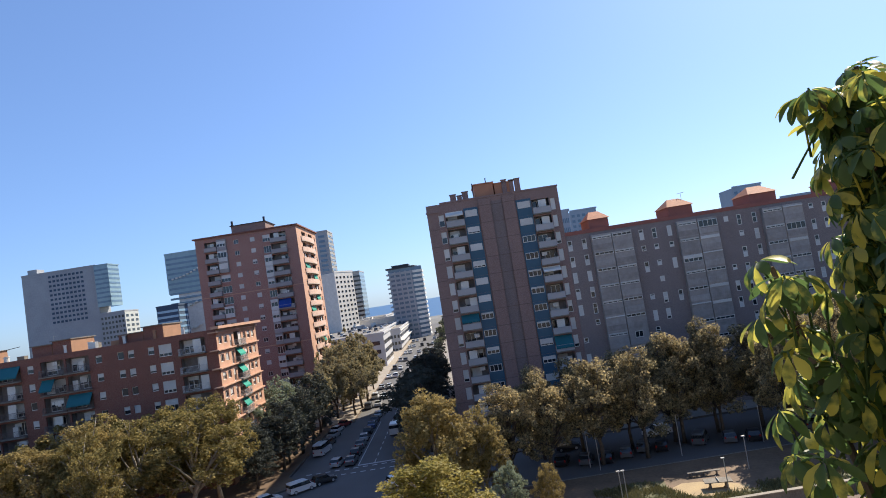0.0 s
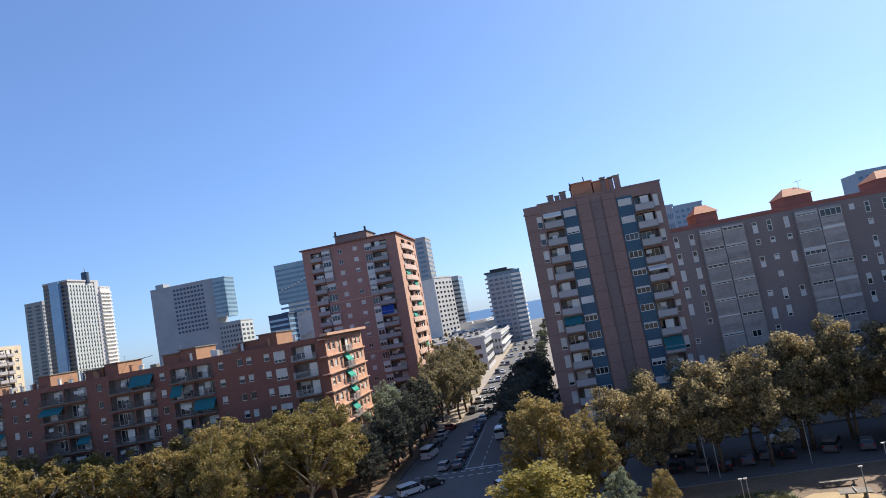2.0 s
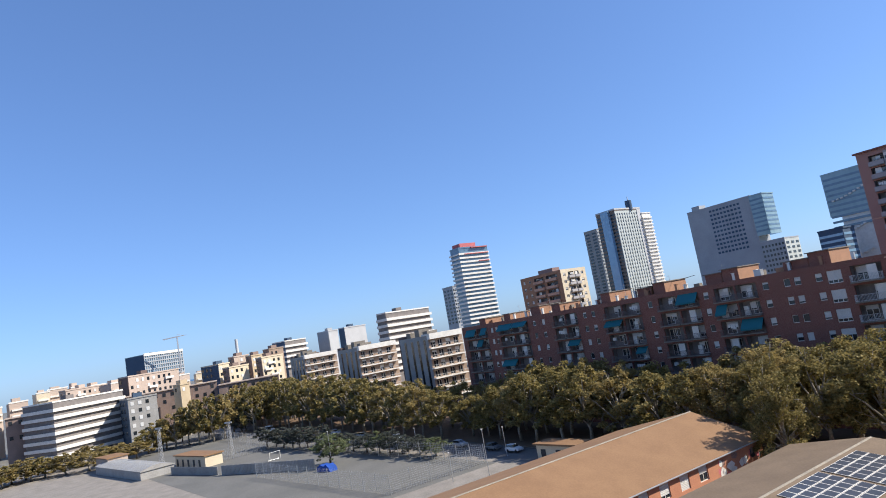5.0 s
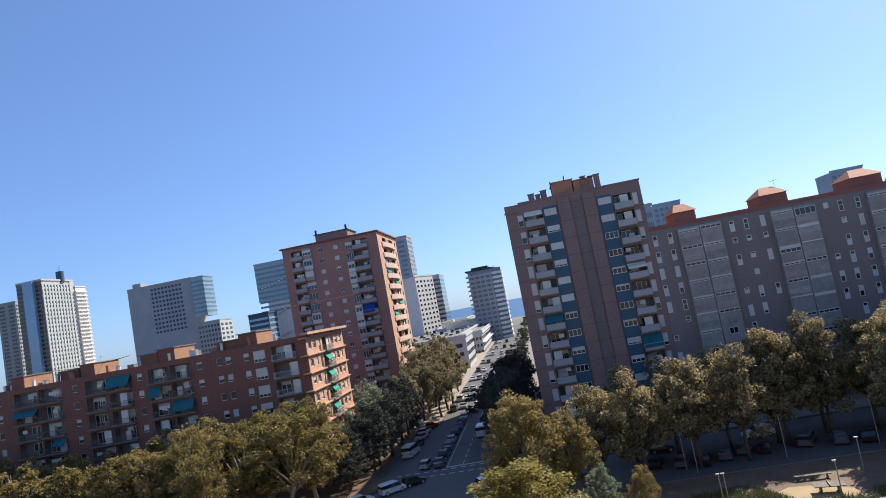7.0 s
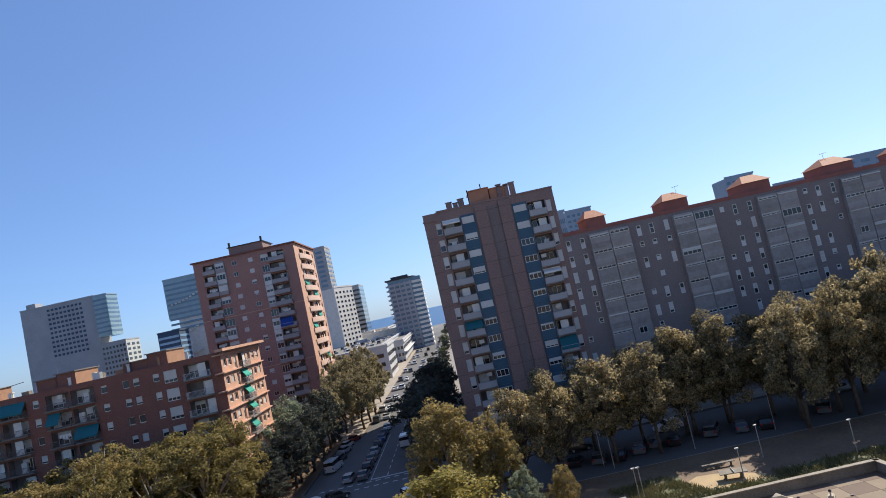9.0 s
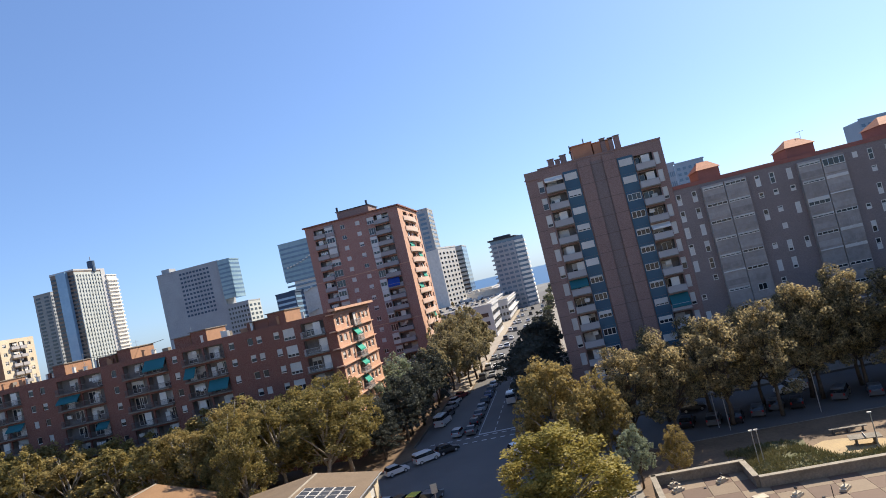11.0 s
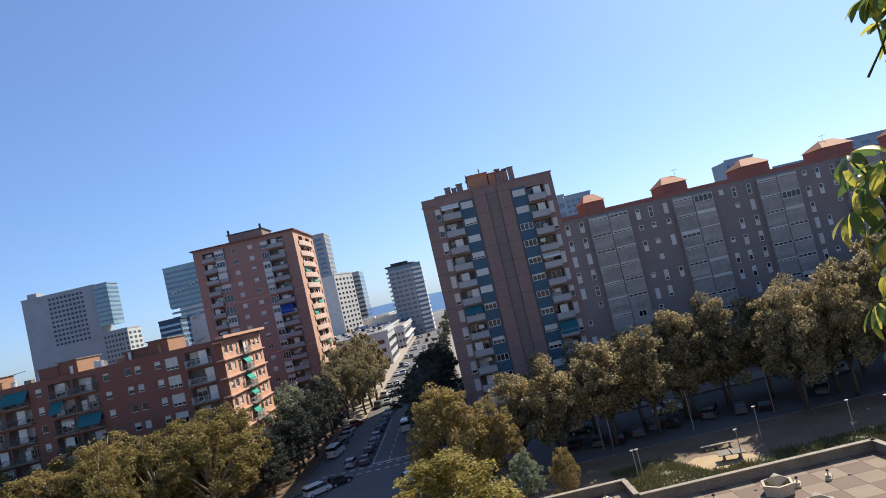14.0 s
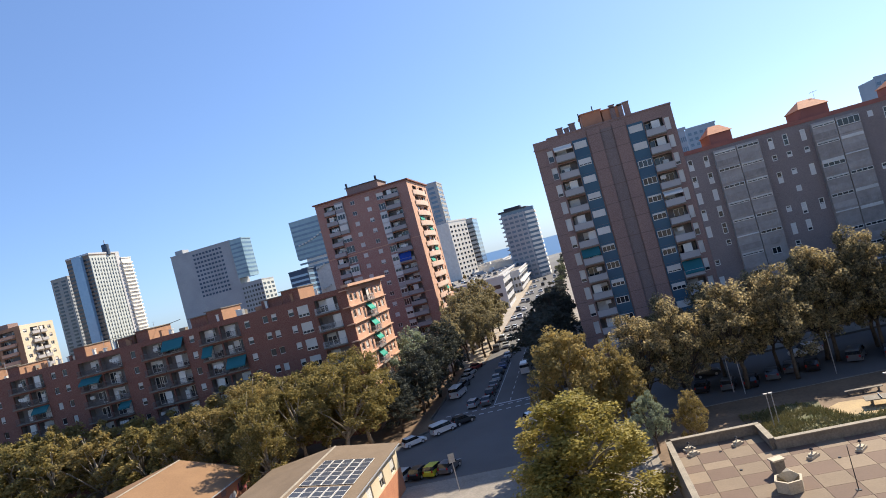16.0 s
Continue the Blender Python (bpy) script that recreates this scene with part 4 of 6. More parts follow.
    t = far_block("teal glass box cantilevered from the tower", b + 0.3, x, y - 2, y + 14, top(y, 28, 6.4), M["glass_teal"], rows=8, fh=3.4, style="strips", win="glass_blue", zb=top(y, 28, 3.13))
    far_block("grey podium block with square windows", -y * tan(28.6) + 0.4, -y * tan(26.85), y - 1, y + 20, top(y, 27.5, 2.55), M["far_grey"], M["far_green"], rows=6, nx=7, ny=3, fh=3.6)
    # cantilevered pale tower and dark banded block behind the red tower
    y = 430
    a, b = -y * tan(23.45), -y * tan(19.5)
    glazed = far_block("pale glazed tower with overhanging upper floors", a, b, y, y + 20, top(y, 22.5, 6.7), M["glass_teal"], rows=10, fh=3.4, style="strips", win="glass_blue", zb=top(y, 22.5, 3.43))
    # slanting rows of small white blocks stand in for glints on the glazing
    for n, (xa, za, xb, zb) in enumerate(((-182.5, 62.7, -164.5, 67.9), (-179.4, 43.0, -168.3, 45.4), (-177.6, 28.1, -167.6, 29.6))):
        for q in range(8 - n):
            u = q / (7 - n)
            at(part("panel", MB().box(-0.7, 0, -0.5, 0.7, 1.0 if n == 0 else 1.5, 0.5), M["white"], glazed), pose(xa - a + u * (xb - xa), -1.0, za - glazed.location.z + u * (zb - za) - 0.8 * math.sin(math.pi * u)))
    far_block("white tower stem below the overhang", -y * tan(22.75), b, y + 0.5, y + 18, top(y, 22.5, 3.43) - 1.0, M["white"])
    far_block("dark blue banded office block", -400 * tan(24.55), -400 * tan(22.9), 400, 415, top(400, 24, 2.45), M["navy"], rows=9, fh=3.4, style="strips", win="glass_pale")
    # tower showing past the red tower
    y = 420
    a, b, c = corner(y, 14.0, 9.9, 9.45)
    far_block("grey office tower with glazed strips", a, b, y, c, top(y, 11, 7.0), M["far_grey"], M["panel_grey"], rows=22, nx=4, ny=4, fh=3.2, win="glass_blue")
    # white block with grid windows, and its dark neighbour
    y = 380
    a = -y * tan(9.75)
    t = far_block("cream apartment tower with square windows", a, a + 22.6, y, y + 9, top(y, 9.5, 3.3), M["white"], rows=15, nx=5, ny=0, fh=2.9, name="apartment_tower", ww=0.42, wh=0.42)
    t.matrix_world = pose(a, y, 0, 0, 0, 70)
    a, b, c = corner(470, 8.3, 7.6, 7.2)
    far_block("dark glazed office tower with balconies", a, b, 470, c, top(470, 8, 3.05), M["far_grey"], M["glass_blue"], rows=13, fh=3.2, style="strips", win="glass")
    # office tower by the sea
    y = 400
    x0, x1, x2 = -y * tan(5.1), -y * tan(2.85), -y * tan(2.0)
    z = top(y, 4, 2.95)
    t = thing("office_tower", x0, y, label="pale office tower with banded windows, glazed side and dark cap", category="high-rise")
    W, G = x1 - x0, x2 - x0
    part("core", MB().slab([(0.6, 0.5), (W - 0.3, 0.5), (G - 0.3, 3.4), (G - 0.3, 24), (0.6, 24)], 0, z - 1), M["glass_blue"], t)
    for f in range(17):
        zz = z - 2 - (f + 1) * 2.9
        part("floor_band", MB().slab([(0.3, 0), (W, 0), (W, 1.2), (0.3, 1.2)], zz, zz + 1.5), M["far_grey"], t)
        part("balcony", MB().slab([(-1.0, 0.4), (0.28, -0.3), (0.28, 8), (-1.0, 8)], zz + 0.2, zz + 1.1), M["pale"], t)
        # bands on the sunny glazed side made white to carry its brightness
        part("floor_band", MB().slab([(W + 0.01, 0.01), (G, 3), (G, 24), (G - 1, 24), (W + 0.01, 2)], zz, zz + 1.5), M["white"], t)
    for q in range(5):
        part("pier", MB().box(1.2 + q * (W - 2.4) / 4 - 0.45, -0.25, 0, 1.2 + q * (W - 2.4) / 4 + 0.45, -0.003, z - 3), M["far_grey"], t)
    part("cap", MB().slab([(-0.8, -0.6), (W + 0.4, -0.6), (W + 1.6, 1.5), (G - 2, 24), (-0.8, 24)], z - 1.2, z - 0.3).slab([(3, 2), (W - 2, 2), (W - 2, 18), (3, 18)], z - 0.3, z + 1.2), M["dark_metal"], t)
    # shopping centre along the avenue: parking deck, white ranges, cars on the roof
    r3 = random.Random(4)
    for i, (x0, x1, ya, yb, z, ny, wall) in enumerate(((-96, -28, 254, 285, 12.6, 9, "pale"), (-96, -33.5, 286, 410, 11.6, 0, "pale"), (-41, -27, 322, 438, 10.3, 16, "pale"), (-96, -30, 412, 440, 14.6, 0, "white"), (-120, -46, 450, 520, 15.2, 0, "pale"))):
        t = far_block("low white shopping centre range with flat roof", x0, x1, ya, yb, z, M[wall], rows=3, nx=8 if i in (0, 2) else 0, ny=ny, fh=3.4, win="glass", ww=0.6, wh=0.45, name="shopping_centre")
        part("roof_deck", MB().box(1, 1, z + 0.004, x1 - x0 - 1, yb - ya - 1, z + 0.06), M["roof_grey"], t)
        for q in range((5, 4, 6, 9, 8)[i]):
            w = r3.uniform(1.5, 5.5)
            x, yq = r3.uniform(0.35, 0.9) * (x1 - x0 - 8), r3.uniform(1, yb - ya - 6)
            part("roof_unit", MB().box(x, yq, z, x + w, yq + w * r3.uniform(0.8, 2.0), z + r3.uniform(0.7, 2.2)), r3.choice((M["white"], M["far_grey"], M["galv"], M["pale"])), t)
        if i == 2:
            part("canopy", MB().box(x1 - x0 + 0.003, 0, 4.6, x1 - x0 + 1.6, yb - ya, 5.0).box(x1 - x0 + 0.003, 0, 9.4, x1 - x0 + 0.8, yb - ya, 10.0), M["white"], t)
    # beyond the slab: distance haze is put into the wall colour
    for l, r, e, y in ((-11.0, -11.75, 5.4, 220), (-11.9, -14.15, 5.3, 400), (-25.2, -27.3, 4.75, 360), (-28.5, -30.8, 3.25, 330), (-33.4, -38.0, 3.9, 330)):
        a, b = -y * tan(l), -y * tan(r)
        far_block("high-rise beyond the slab, haze coloured into its blue grey", a, b, y, y + 18, top(y, l, e), M["haze_blue"], rows=9, nx=5, ny=0, fh=3.3, win="glass_blue", name="apartment_tower")
    far_quarter()


def corner_block(name, label, azl, azm, azr, el, D, wall, shade=None, turn=35, fh=3.0, rows=4, win="glass", bands="", group=""):
    """A block standing corner-on at bearing azm and distance D, its sunny face running to azr and its shaded one to
    azl; shade: darker colour put on that side.
    """
    h = top(D * math.cos(radians(azm)), azm, el)
    t = thing(name, -D * math.sin(radians(azm)), D * math.cos(radians(azm)), 0, azm + turn, label, "high-rise" if "office" in name else "apartment building", group)
    w, d = D * radians(azm - azr) / math.cos(radians(turn)), max(5.0, D * radians(azl - azm) / math.sin(radians(turn)))
    part("wall", MB().box(0, 0, 0, w, d, h), M[wall], t)
    # the side turned from the sun gets its shade as a darker colour
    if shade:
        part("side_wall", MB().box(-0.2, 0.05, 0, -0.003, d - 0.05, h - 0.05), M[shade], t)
    part("parapet", MB().box(-0.3, -0.25, h, w + 0.2, 0.2, h + 0.6).box(-0.3, 0.2, h, 0.2, d, h + 0.6), M["white" if bands else wall], t)
    part("roof_house", MB().box(w * 0.3, d * 0.3, h, w * 0.3 + 3.5, d * 0.3 + 3, h + 2.2), M[shade or wall], t)
    me = cached(("cbw", win), lambda: MB().box(0, -0.1, 0, 1.25, -0.003, 1.5).mesh("window", M[win]))
    sh = cached("cbs", lambda: MB().box(0, -0.14, 0, 1.25, -0.003, 1.5).mesh("window", M["shutter"]))
    for f in range(rows):
        zz = h - 2.6 - f * fh
        if bands:
            part("balcony", MB().box(-0.9, -1.1, zz - 0.9, w + 0.4, -0.003, zz + 0.35).box(-0.9, -0.003, zz - 0.9, -0.21, d, zz + 0.35), M[bands], t)
            continue
        for q in range(int((w - 1.4) / 2.9)):
            if rng.random() < 0.85:
                part("window", rng.choice((me, me, sh)), None, t).matrix_local = pose(0.9 + q * 2.9, 0, zz)
        if w > 12 and rng.random() < 0.8:
            x = rng.uniform(1, w - 6)
            part("balcony", MB().box(x, -1.0, zz - 0.9, x + 4.5, -0.003, zz + 0.15), M["white"], t)
        for q in range(int((d - 1.4) / 3.4)):
            part("window", me, None, t).matrix_local = pose(-0.2 if shade else 0, d - 1 - q * 3.4, zz, 0, 0, -90)
    return t


def far_quarter():
    g = "blocks of the far quarter"
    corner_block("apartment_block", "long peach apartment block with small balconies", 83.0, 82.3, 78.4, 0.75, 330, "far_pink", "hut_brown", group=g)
    # here too the dark wall colour stands for shade between the bands
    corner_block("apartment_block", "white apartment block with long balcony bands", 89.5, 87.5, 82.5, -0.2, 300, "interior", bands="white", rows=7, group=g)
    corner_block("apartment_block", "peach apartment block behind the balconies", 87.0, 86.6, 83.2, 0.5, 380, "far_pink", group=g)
    corner_block("apartment_block", "cream apartment house with its shaded side coloured navy", 76.9, 75.5, 74.6, 0.5, 350, "cream", "navy", group=g)
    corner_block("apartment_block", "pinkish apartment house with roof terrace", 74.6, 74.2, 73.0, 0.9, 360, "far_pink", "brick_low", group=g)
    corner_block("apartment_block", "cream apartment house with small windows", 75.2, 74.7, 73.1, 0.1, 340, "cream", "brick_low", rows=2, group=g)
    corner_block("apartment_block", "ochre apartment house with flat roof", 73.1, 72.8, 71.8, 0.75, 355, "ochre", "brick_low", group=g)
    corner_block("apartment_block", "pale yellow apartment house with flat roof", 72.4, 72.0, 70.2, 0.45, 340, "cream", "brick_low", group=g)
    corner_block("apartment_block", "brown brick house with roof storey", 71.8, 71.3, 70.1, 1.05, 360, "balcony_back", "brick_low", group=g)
    corner_block("apartment_block", "white banded apartment block, shade coloured into its side", 71.0, 69.9, 68.1, 1.5, 390, "interior", "navy", bands="white", rows=5, group=g)
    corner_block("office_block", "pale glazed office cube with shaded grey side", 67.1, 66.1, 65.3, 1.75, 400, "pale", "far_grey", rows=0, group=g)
    corner_block("office_block", "pale streaked office cube, shade coloured into its side", 65.2, 64.7, 62.8, 1.8, 420, "pale", "navy", rows=0, group=g)
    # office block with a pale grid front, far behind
    t = corner_block("office_block", "large office block with pale window grid, shade coloured into its side", 82.4, 81.0, 78.05, 2.3, 700, "glass_blue", "navy", rows=0)
    w, h = 700 * radians(81.0 - 78.05) / math.cos(radians(35)), top(700 * math.cos(radians(81.0)), 81.0, 2.3)
    for q in range(19):
        part("mullion", MB().box(w * q / 18 - 0.45, -0.5, h - 34, w * q / 18 + 0.45, -0.003, h - 1), M["far_grey"], t)
    for f in range(9):
        part("floor_band", MB().box(-0.5, -0.7, h - 4 - f * 3.7, w + 0.5, -0.51, h - 2.9 - f * 3.7), M["far_grey"], t)
    part("crown", MB().box(-0.6, -0.9, h - 1.2, w + 0.6, -0.003, h + 1.4), M["white"], t)
    # low flat roofed row before them
    for l, r, e, D in ((82.6, 75.8, -0.8, 318), (75.7, 70.8, -1.2, 315), (90.5, 88.8, -0.8, 320), (99, 91, -0.8, 320)):
        az = (l + r) / 2
        t = thing("terraced_building", -D * math.sin(radians(az)), D * math.cos(radians(az)), 0, az - 2, label="low dull brown brick building with flat roof", category="building")
        w, h = D * radians(l - r), top(D * math.cos(radians(az)), az, e)
        part("wall", MB().box(-w / 2, 0, 0, w / 2, 10, h), M["brick_low"], t)
        part("roof", MB().box(-w / 2 - 0.3, -0.6, h, w / 2 + 0.3, 10.3, h + 0.45), M["far_pink"], t)
        me = cached("row_win", lambda: MB().box(0, -0.12, 0, 1.3, -0.003, 1.5).mesh("window", M["glass"]))
        for f in range(3):
            for q in range(int(w / 3.4)):
                if rng.random() < 0.7:
                    part("window", me, None, t).matrix_local = pose(-w / 2 + 1 + q * 3.4, 0, h - 2.6 - f * 3)
    t = corner_block("house", "small yellow walled house by the trees", 78.9, 78.6, 77.9, -0.6, 306, "ochre", rows=1)
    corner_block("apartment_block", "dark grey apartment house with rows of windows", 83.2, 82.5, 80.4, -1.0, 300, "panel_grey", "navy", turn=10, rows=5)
    r4 = random.Random(9)
    for i in range(22):
        az, D = 100 - i * 1.3 + r4.uniform(-0.3, 0.3), r4.uniform(372, 420)
        w, h, dp = r4.uniform(5, 11), 25 + D * tan(r4.uniform(0.1, 1.0) if az > 85 else r4.uniform(0.0, 0.6)), r4.uniform(7, 11)
        t = thing("apartment_block", -D * math.sin(radians(az)), D * math.cos(radians(az)), 0, az + r4.choice((10, 25, 40)), label="pinkish apartment house with roof terraces", category="apartment building", group="houses of the far quarter")
        part("wall", MB().box(-w / 2, 0, 0, w / 2, dp, h), M["far_pink"] if i % 3 else M["cream"], t)
        part("roof_house", MB().box(-w * 0.3, 2, h, w * 0.15, 5, h + r4.uniform(1.5, 3)), M["far_pink"], t)
        part("parapet", MB().box(-w / 2 - 0.2, -0.2, h, w / 2 + 0.2, 0.1, h + 0.7), M["white"], t)
        for f in range(2):
            part("balcony", MB().box(-w * 0.4, -0.9, h - 4 - f * 3, w * 0.4, -0.003, h - 3.1 - f * 3), M["white"], t)
    cx, cy = -690 * math.sin(radians(78.4)), 690 * math.cos(radians(78.4))
    t = thing("tower_crane", cx, cy, label="blue white tower crane in the distance", category="crane")
    part("mast", MB().tube([(0, 0, 0), (0, 0, 66)], [0.8, 0.8], 4), M["galv"], t)
    part("jib", MB().tube([(-1.5, -13, 64.5), (0, 0, 65.5), (1, 9, 66)], [0.8, 0.8, 0.2], 4).tube([(0, 0, 68), (0.6, 6, 66)], [0.15, 0.15], 4), M["galv"], t)
    t = thing("chimney_stack", -600 * math.sin(radians(73.85)), 600 * math.cos(radians(73.85)), label="pale industrial chimney in the distance", category="chimney")
    part("shaft", MB().tube([(0, 0, 0), (0, 0, 50)], [1.5, 1.25], 12), M["pale"], t)


red_tower()
brown_tower()
grey_slab()
long_block()
for x0, x1, y1, z in ((-179.0, -162.2, 115.5, 24.6), (-227.0, -209.5, 118.6, 24.6), (-278, -261.5, 118.0, 24.8)):
    grey_block(x0, x1, 103, y1, z)
skyline()

# ---- ground, roads, sea ----
structure("ground", MB().poly([(-4800, -300, -0.3), (4800, -300, -0.3), (4800, 760, -0.3), (-4800, 760, -0.3)], [(0, 1, 2, 3)]), M["city"], "grey brown city ground reaching to the shore")
structure("water", MB().poly([(-4800, 760, -0.35), (4800, 760, -0.35), (4800, 4990, -0.35), (-4800, 4990, -0.35)], [(0, 1, 2, 3)]), M["sea"], "deep blue sea to the horizon", "sea")
ROAD = MB().slab([(-320, 75.8), (-32, 73), (-8, 73), (-6, 80), (150, 80), (150, 99), (-6, 99), (-7.5, 103), (-7.5, 560), (-29, 560), (-29, 102), (-25.6, 97.4), (-34.5, 88), (-38, 81.2), (-320, 82.0)], -0.3, 0.0)
structure("road", ROAD, M["asphalt"], "dark asphalt avenue meeting a cross street", "road")


def pavement(name, outline, material, label):
    structure(name, MB().slab(outline, -0.3, 0.13), material, label, "pavement")
    n = len(outline)
    k = MB()
    for i in range(n):
        a, b = Vector(outline[i]), Vector(outline[(i + 1) % n])
        d = (b - a).normalized()
        s = Vector((d.y, -d.x)) * 0.18
        k.slab([tuple(a), tuple(a + s), tuple(b + s), tuple(b)], -0.3, 0.15)
    structure(name + "_kerb", k, M["kerb"], "granite kerb along the pavement", "kerb")


pavement("pavement_near", [(-320, -40), (150, -40), (150, 79.6), (-5.5, 79.6), (-8.5, 72.4), (-32, 72.4), (-320, 75.4)], M["pavement"], "grey paved ground below the buildings")
pavement("pavement_left", [(-320, 82.4), (-38.4, 81.8), (-35.0, 88.6), (-26.3, 97.6), (-29.4, 102.4), (-29.4, 139.5), (-24.8, 142), (-24.8, 560), (-320, 560)], M["dirt"], "earthy tree planted strip before the brick blocks")
pavement("pavement_right", [(-9.8, 560), (-9.8, 116), (-6.8, 112), (-6.8, 103.4), (-5.4, 99.7), (150, 99.7), (150, 560)], M["pavement"], "paved strip before the brown tower")
structure("avenue_walk", MB().slab([(-40, 142.5), (-25.2, 142.5), (-25.2, 540), (-40, 540)], 0.13, 0.145), M["paving_tan"], "avenue walk with sunlight put into its tan paving", "pavement")
structure("yard", MB().slab([(-110, 30), (-20, 30), (-20, 71), (-110, 71)], 0.13, 0.14), M["pavement"], "paved yard round the low halls", "pavement")
structure("garden", MB().slab([(12.5, 57), (60, 57), (60, 68.4), (46, 69.2), (33, 68.6), (28, 67.2), (22.4, 67.4), (20.2, 69.8), (20.8, 73.6), (17.5, 74.6), (14.6, 72.8)], 0.13, 0.16), M["grass"], "rough green grass beside the roof terrace", "grass")
structure("garden_path", MB().slab([(3, 60), (80, 60), (80, 79.3), (3, 79.3)], 0.13, 0.15), M["dirt"], "bare earth under the street trees", "ground")
structure("sandpit", MB().slab([(20.6, 69.6), (21.4, 67.9), (23.2, 67.0), (25.5, 66.8), (27.6, 67.4), (28.2, 68.4), (27.3, 69.3), (25.8, 70.6), (24.0, 71.6), (22.2, 71.9), (20.9, 71.0)], 0.13, 0.17), M["sand"], "pale sand play area", "sand")
# road markings
mk = MB()
for y in range(104, 300, 4):
    mk.box(-15.85, y, 0, -15.7, y + 2, 0.005)
structure("lane_dashes", mk, M["paint_line"], "white dashed lane line", "road marking")
structure("lane_line", MB().box(-18.46, 103, 0, -18.34, 138, 0.005).box(-18.4, 103.2, 0.0, -8.6, 103.7, 0.005), M["paint_line"], "white solid lane and stop line", "road marking")
mk = MB()
for i in range(12):
    mk.box(-26.5 + i * 1.5, 99.2, 0, -25.7 + i * 1.5, 99.6, 0.005).box(-26.5 + i * 1.5, 102.0, 0, -25.7 + i * 1.5, 102.4, 0.005)
structure("crossing_marks", mk, M["paint_line"], "dashed white crossing border", "road marking")

# ---- trees ----
def tree_meshes(key, seed, leaf, bark, clumps=165, per=98, size=0.27, low=0.06, limbs=16, lobe=0.36, cone=0.4):
    """A trunk that forks into limbs, each ending in a lobe of leaf tufts, for a tree 16 m high and 5.2 m in radius; kept and shared."""
    def go():
        r = random.Random(seed)
        H, R = 16.0, 5.2
        zc, hz = H * (low + (1 - low) * 0.48), H * (1 - low) * 0.5
        wood = MB()
        bend = [(0, 0, 0), (r.uniform(-0.2, 0.2), r.uniform(-0.2, 0.2), H * 0.16), (r.uniform(-0.5, 0.5), r.uniform(-0.5, 0.5), H * 0.3), (r.uniform(-0.7, 0.7), r.uniform(-0.7, 0.7), H * 0.6)]
        wood.tube(bend, [0.3, 0.24, 0.19, 0.07], 8)
        lobes = []
        for i in range(limbs):
            u = -0.75 + 1.7 * (i + r.uniform(0.1, 0.9)) / limbs
            a = i * 2.4 + r.uniform(-0.5, 0.5)
            q = math.sqrt(max(0.0, 1 - u * u)) * (1.0 if u < 0 else 1 - cone * u)
            k = r.uniform(0.5, 0.82) if limbs < 40 else r.uniform(0.35, 0.95)
            c = Vector((k * q * math.cos(a) * R, k * q * math.sin(a) * R, zc + k * u * hz * 1.05))
            lobes.append((c, r.uniform(0.75, 1.2) * lobe * R))
            st = Vector(bend[1]).lerp(Vector(bend[2]), r.uniform(0.3, 1.2)) if u < 0.4 else Vector(bend[2]).lerp(Vector(bend[3]), r.random())
            mid = st.lerp(c, 0.5) + Vector((r.uniform(-0.5, 0.5), r.uniform(-0.5, 0.5), r.uniform(0.1, 0.9)))
            wood.tube([tuple(st), tuple(mid), tuple(c)], [0.13, 0.085, 0.03], 5)
            for _ in range(2):
                e = c + Vector((r.gauss(0, 1), r.gauss(0, 1), r.gauss(0.3, 0.8))).normalized() * lobes[-1][1] * 0.9
                wood.tube([tuple(mid.lerp(c, r.uniform(0.2, 0.9))), tuple(e)], [0.05, 0.015], 4)
        V, F = [], []
        for i in range(clumps):
            lc, lr = lobes[i % len(lobes)]
            d = Vector((r.gauss(0, 1), r.gauss(0, 1), r.gauss(0.25, 1))).normalized()
            c = lc + d * lr * r.uniform(0.35, 1.05) * r.choice((1, 1, 1.1, 1.35))
            if c.z < 0.8:
                continue
            cr = r.uniform(0.4, 0.95)
            out = (c - lc).normalized()
            for _ in range(int(per * (0.4 + cr * 0.75))):
                d = Vector((r.gauss(0, 1), r.gauss(0, 1), r.gauss(0, 1))).normalized() * cr * r.uniform(0.2, 1.0) ** 0.5
                p = c + d
                nrm = (d.normalized() * 0.35 + out * 0.25 + Vector((r.gauss(0, 0.7), r.gauss(0, 0.7), r.gauss(0.3, 0.7)))).normalized()
                a = Matrix.Rotation(r.uniform(0, 6.28), 3, nrm) @ nrm.orthogonal().normalized()
                b = nrm.cross(a)
                s = size * r.uniform(0.5, 1.25)
                k = len(V)
                V += [tuple(p - a * s * 0.5), tuple(p + b * s * 0.4 + nrm * s * 0.12), tuple(p + a * s * 0.66), tuple(p - b * s * 0.4 + nrm * s * 0.12)]
                F.append((k, k + 1, k + 2, k + 3))
        crown = MB()
        crown.v, crown.f = V, F
        return wood.mesh("trunk", bark, True), crown.mesh("crown", leaf)
    return cached(("tree", key, seed), go)


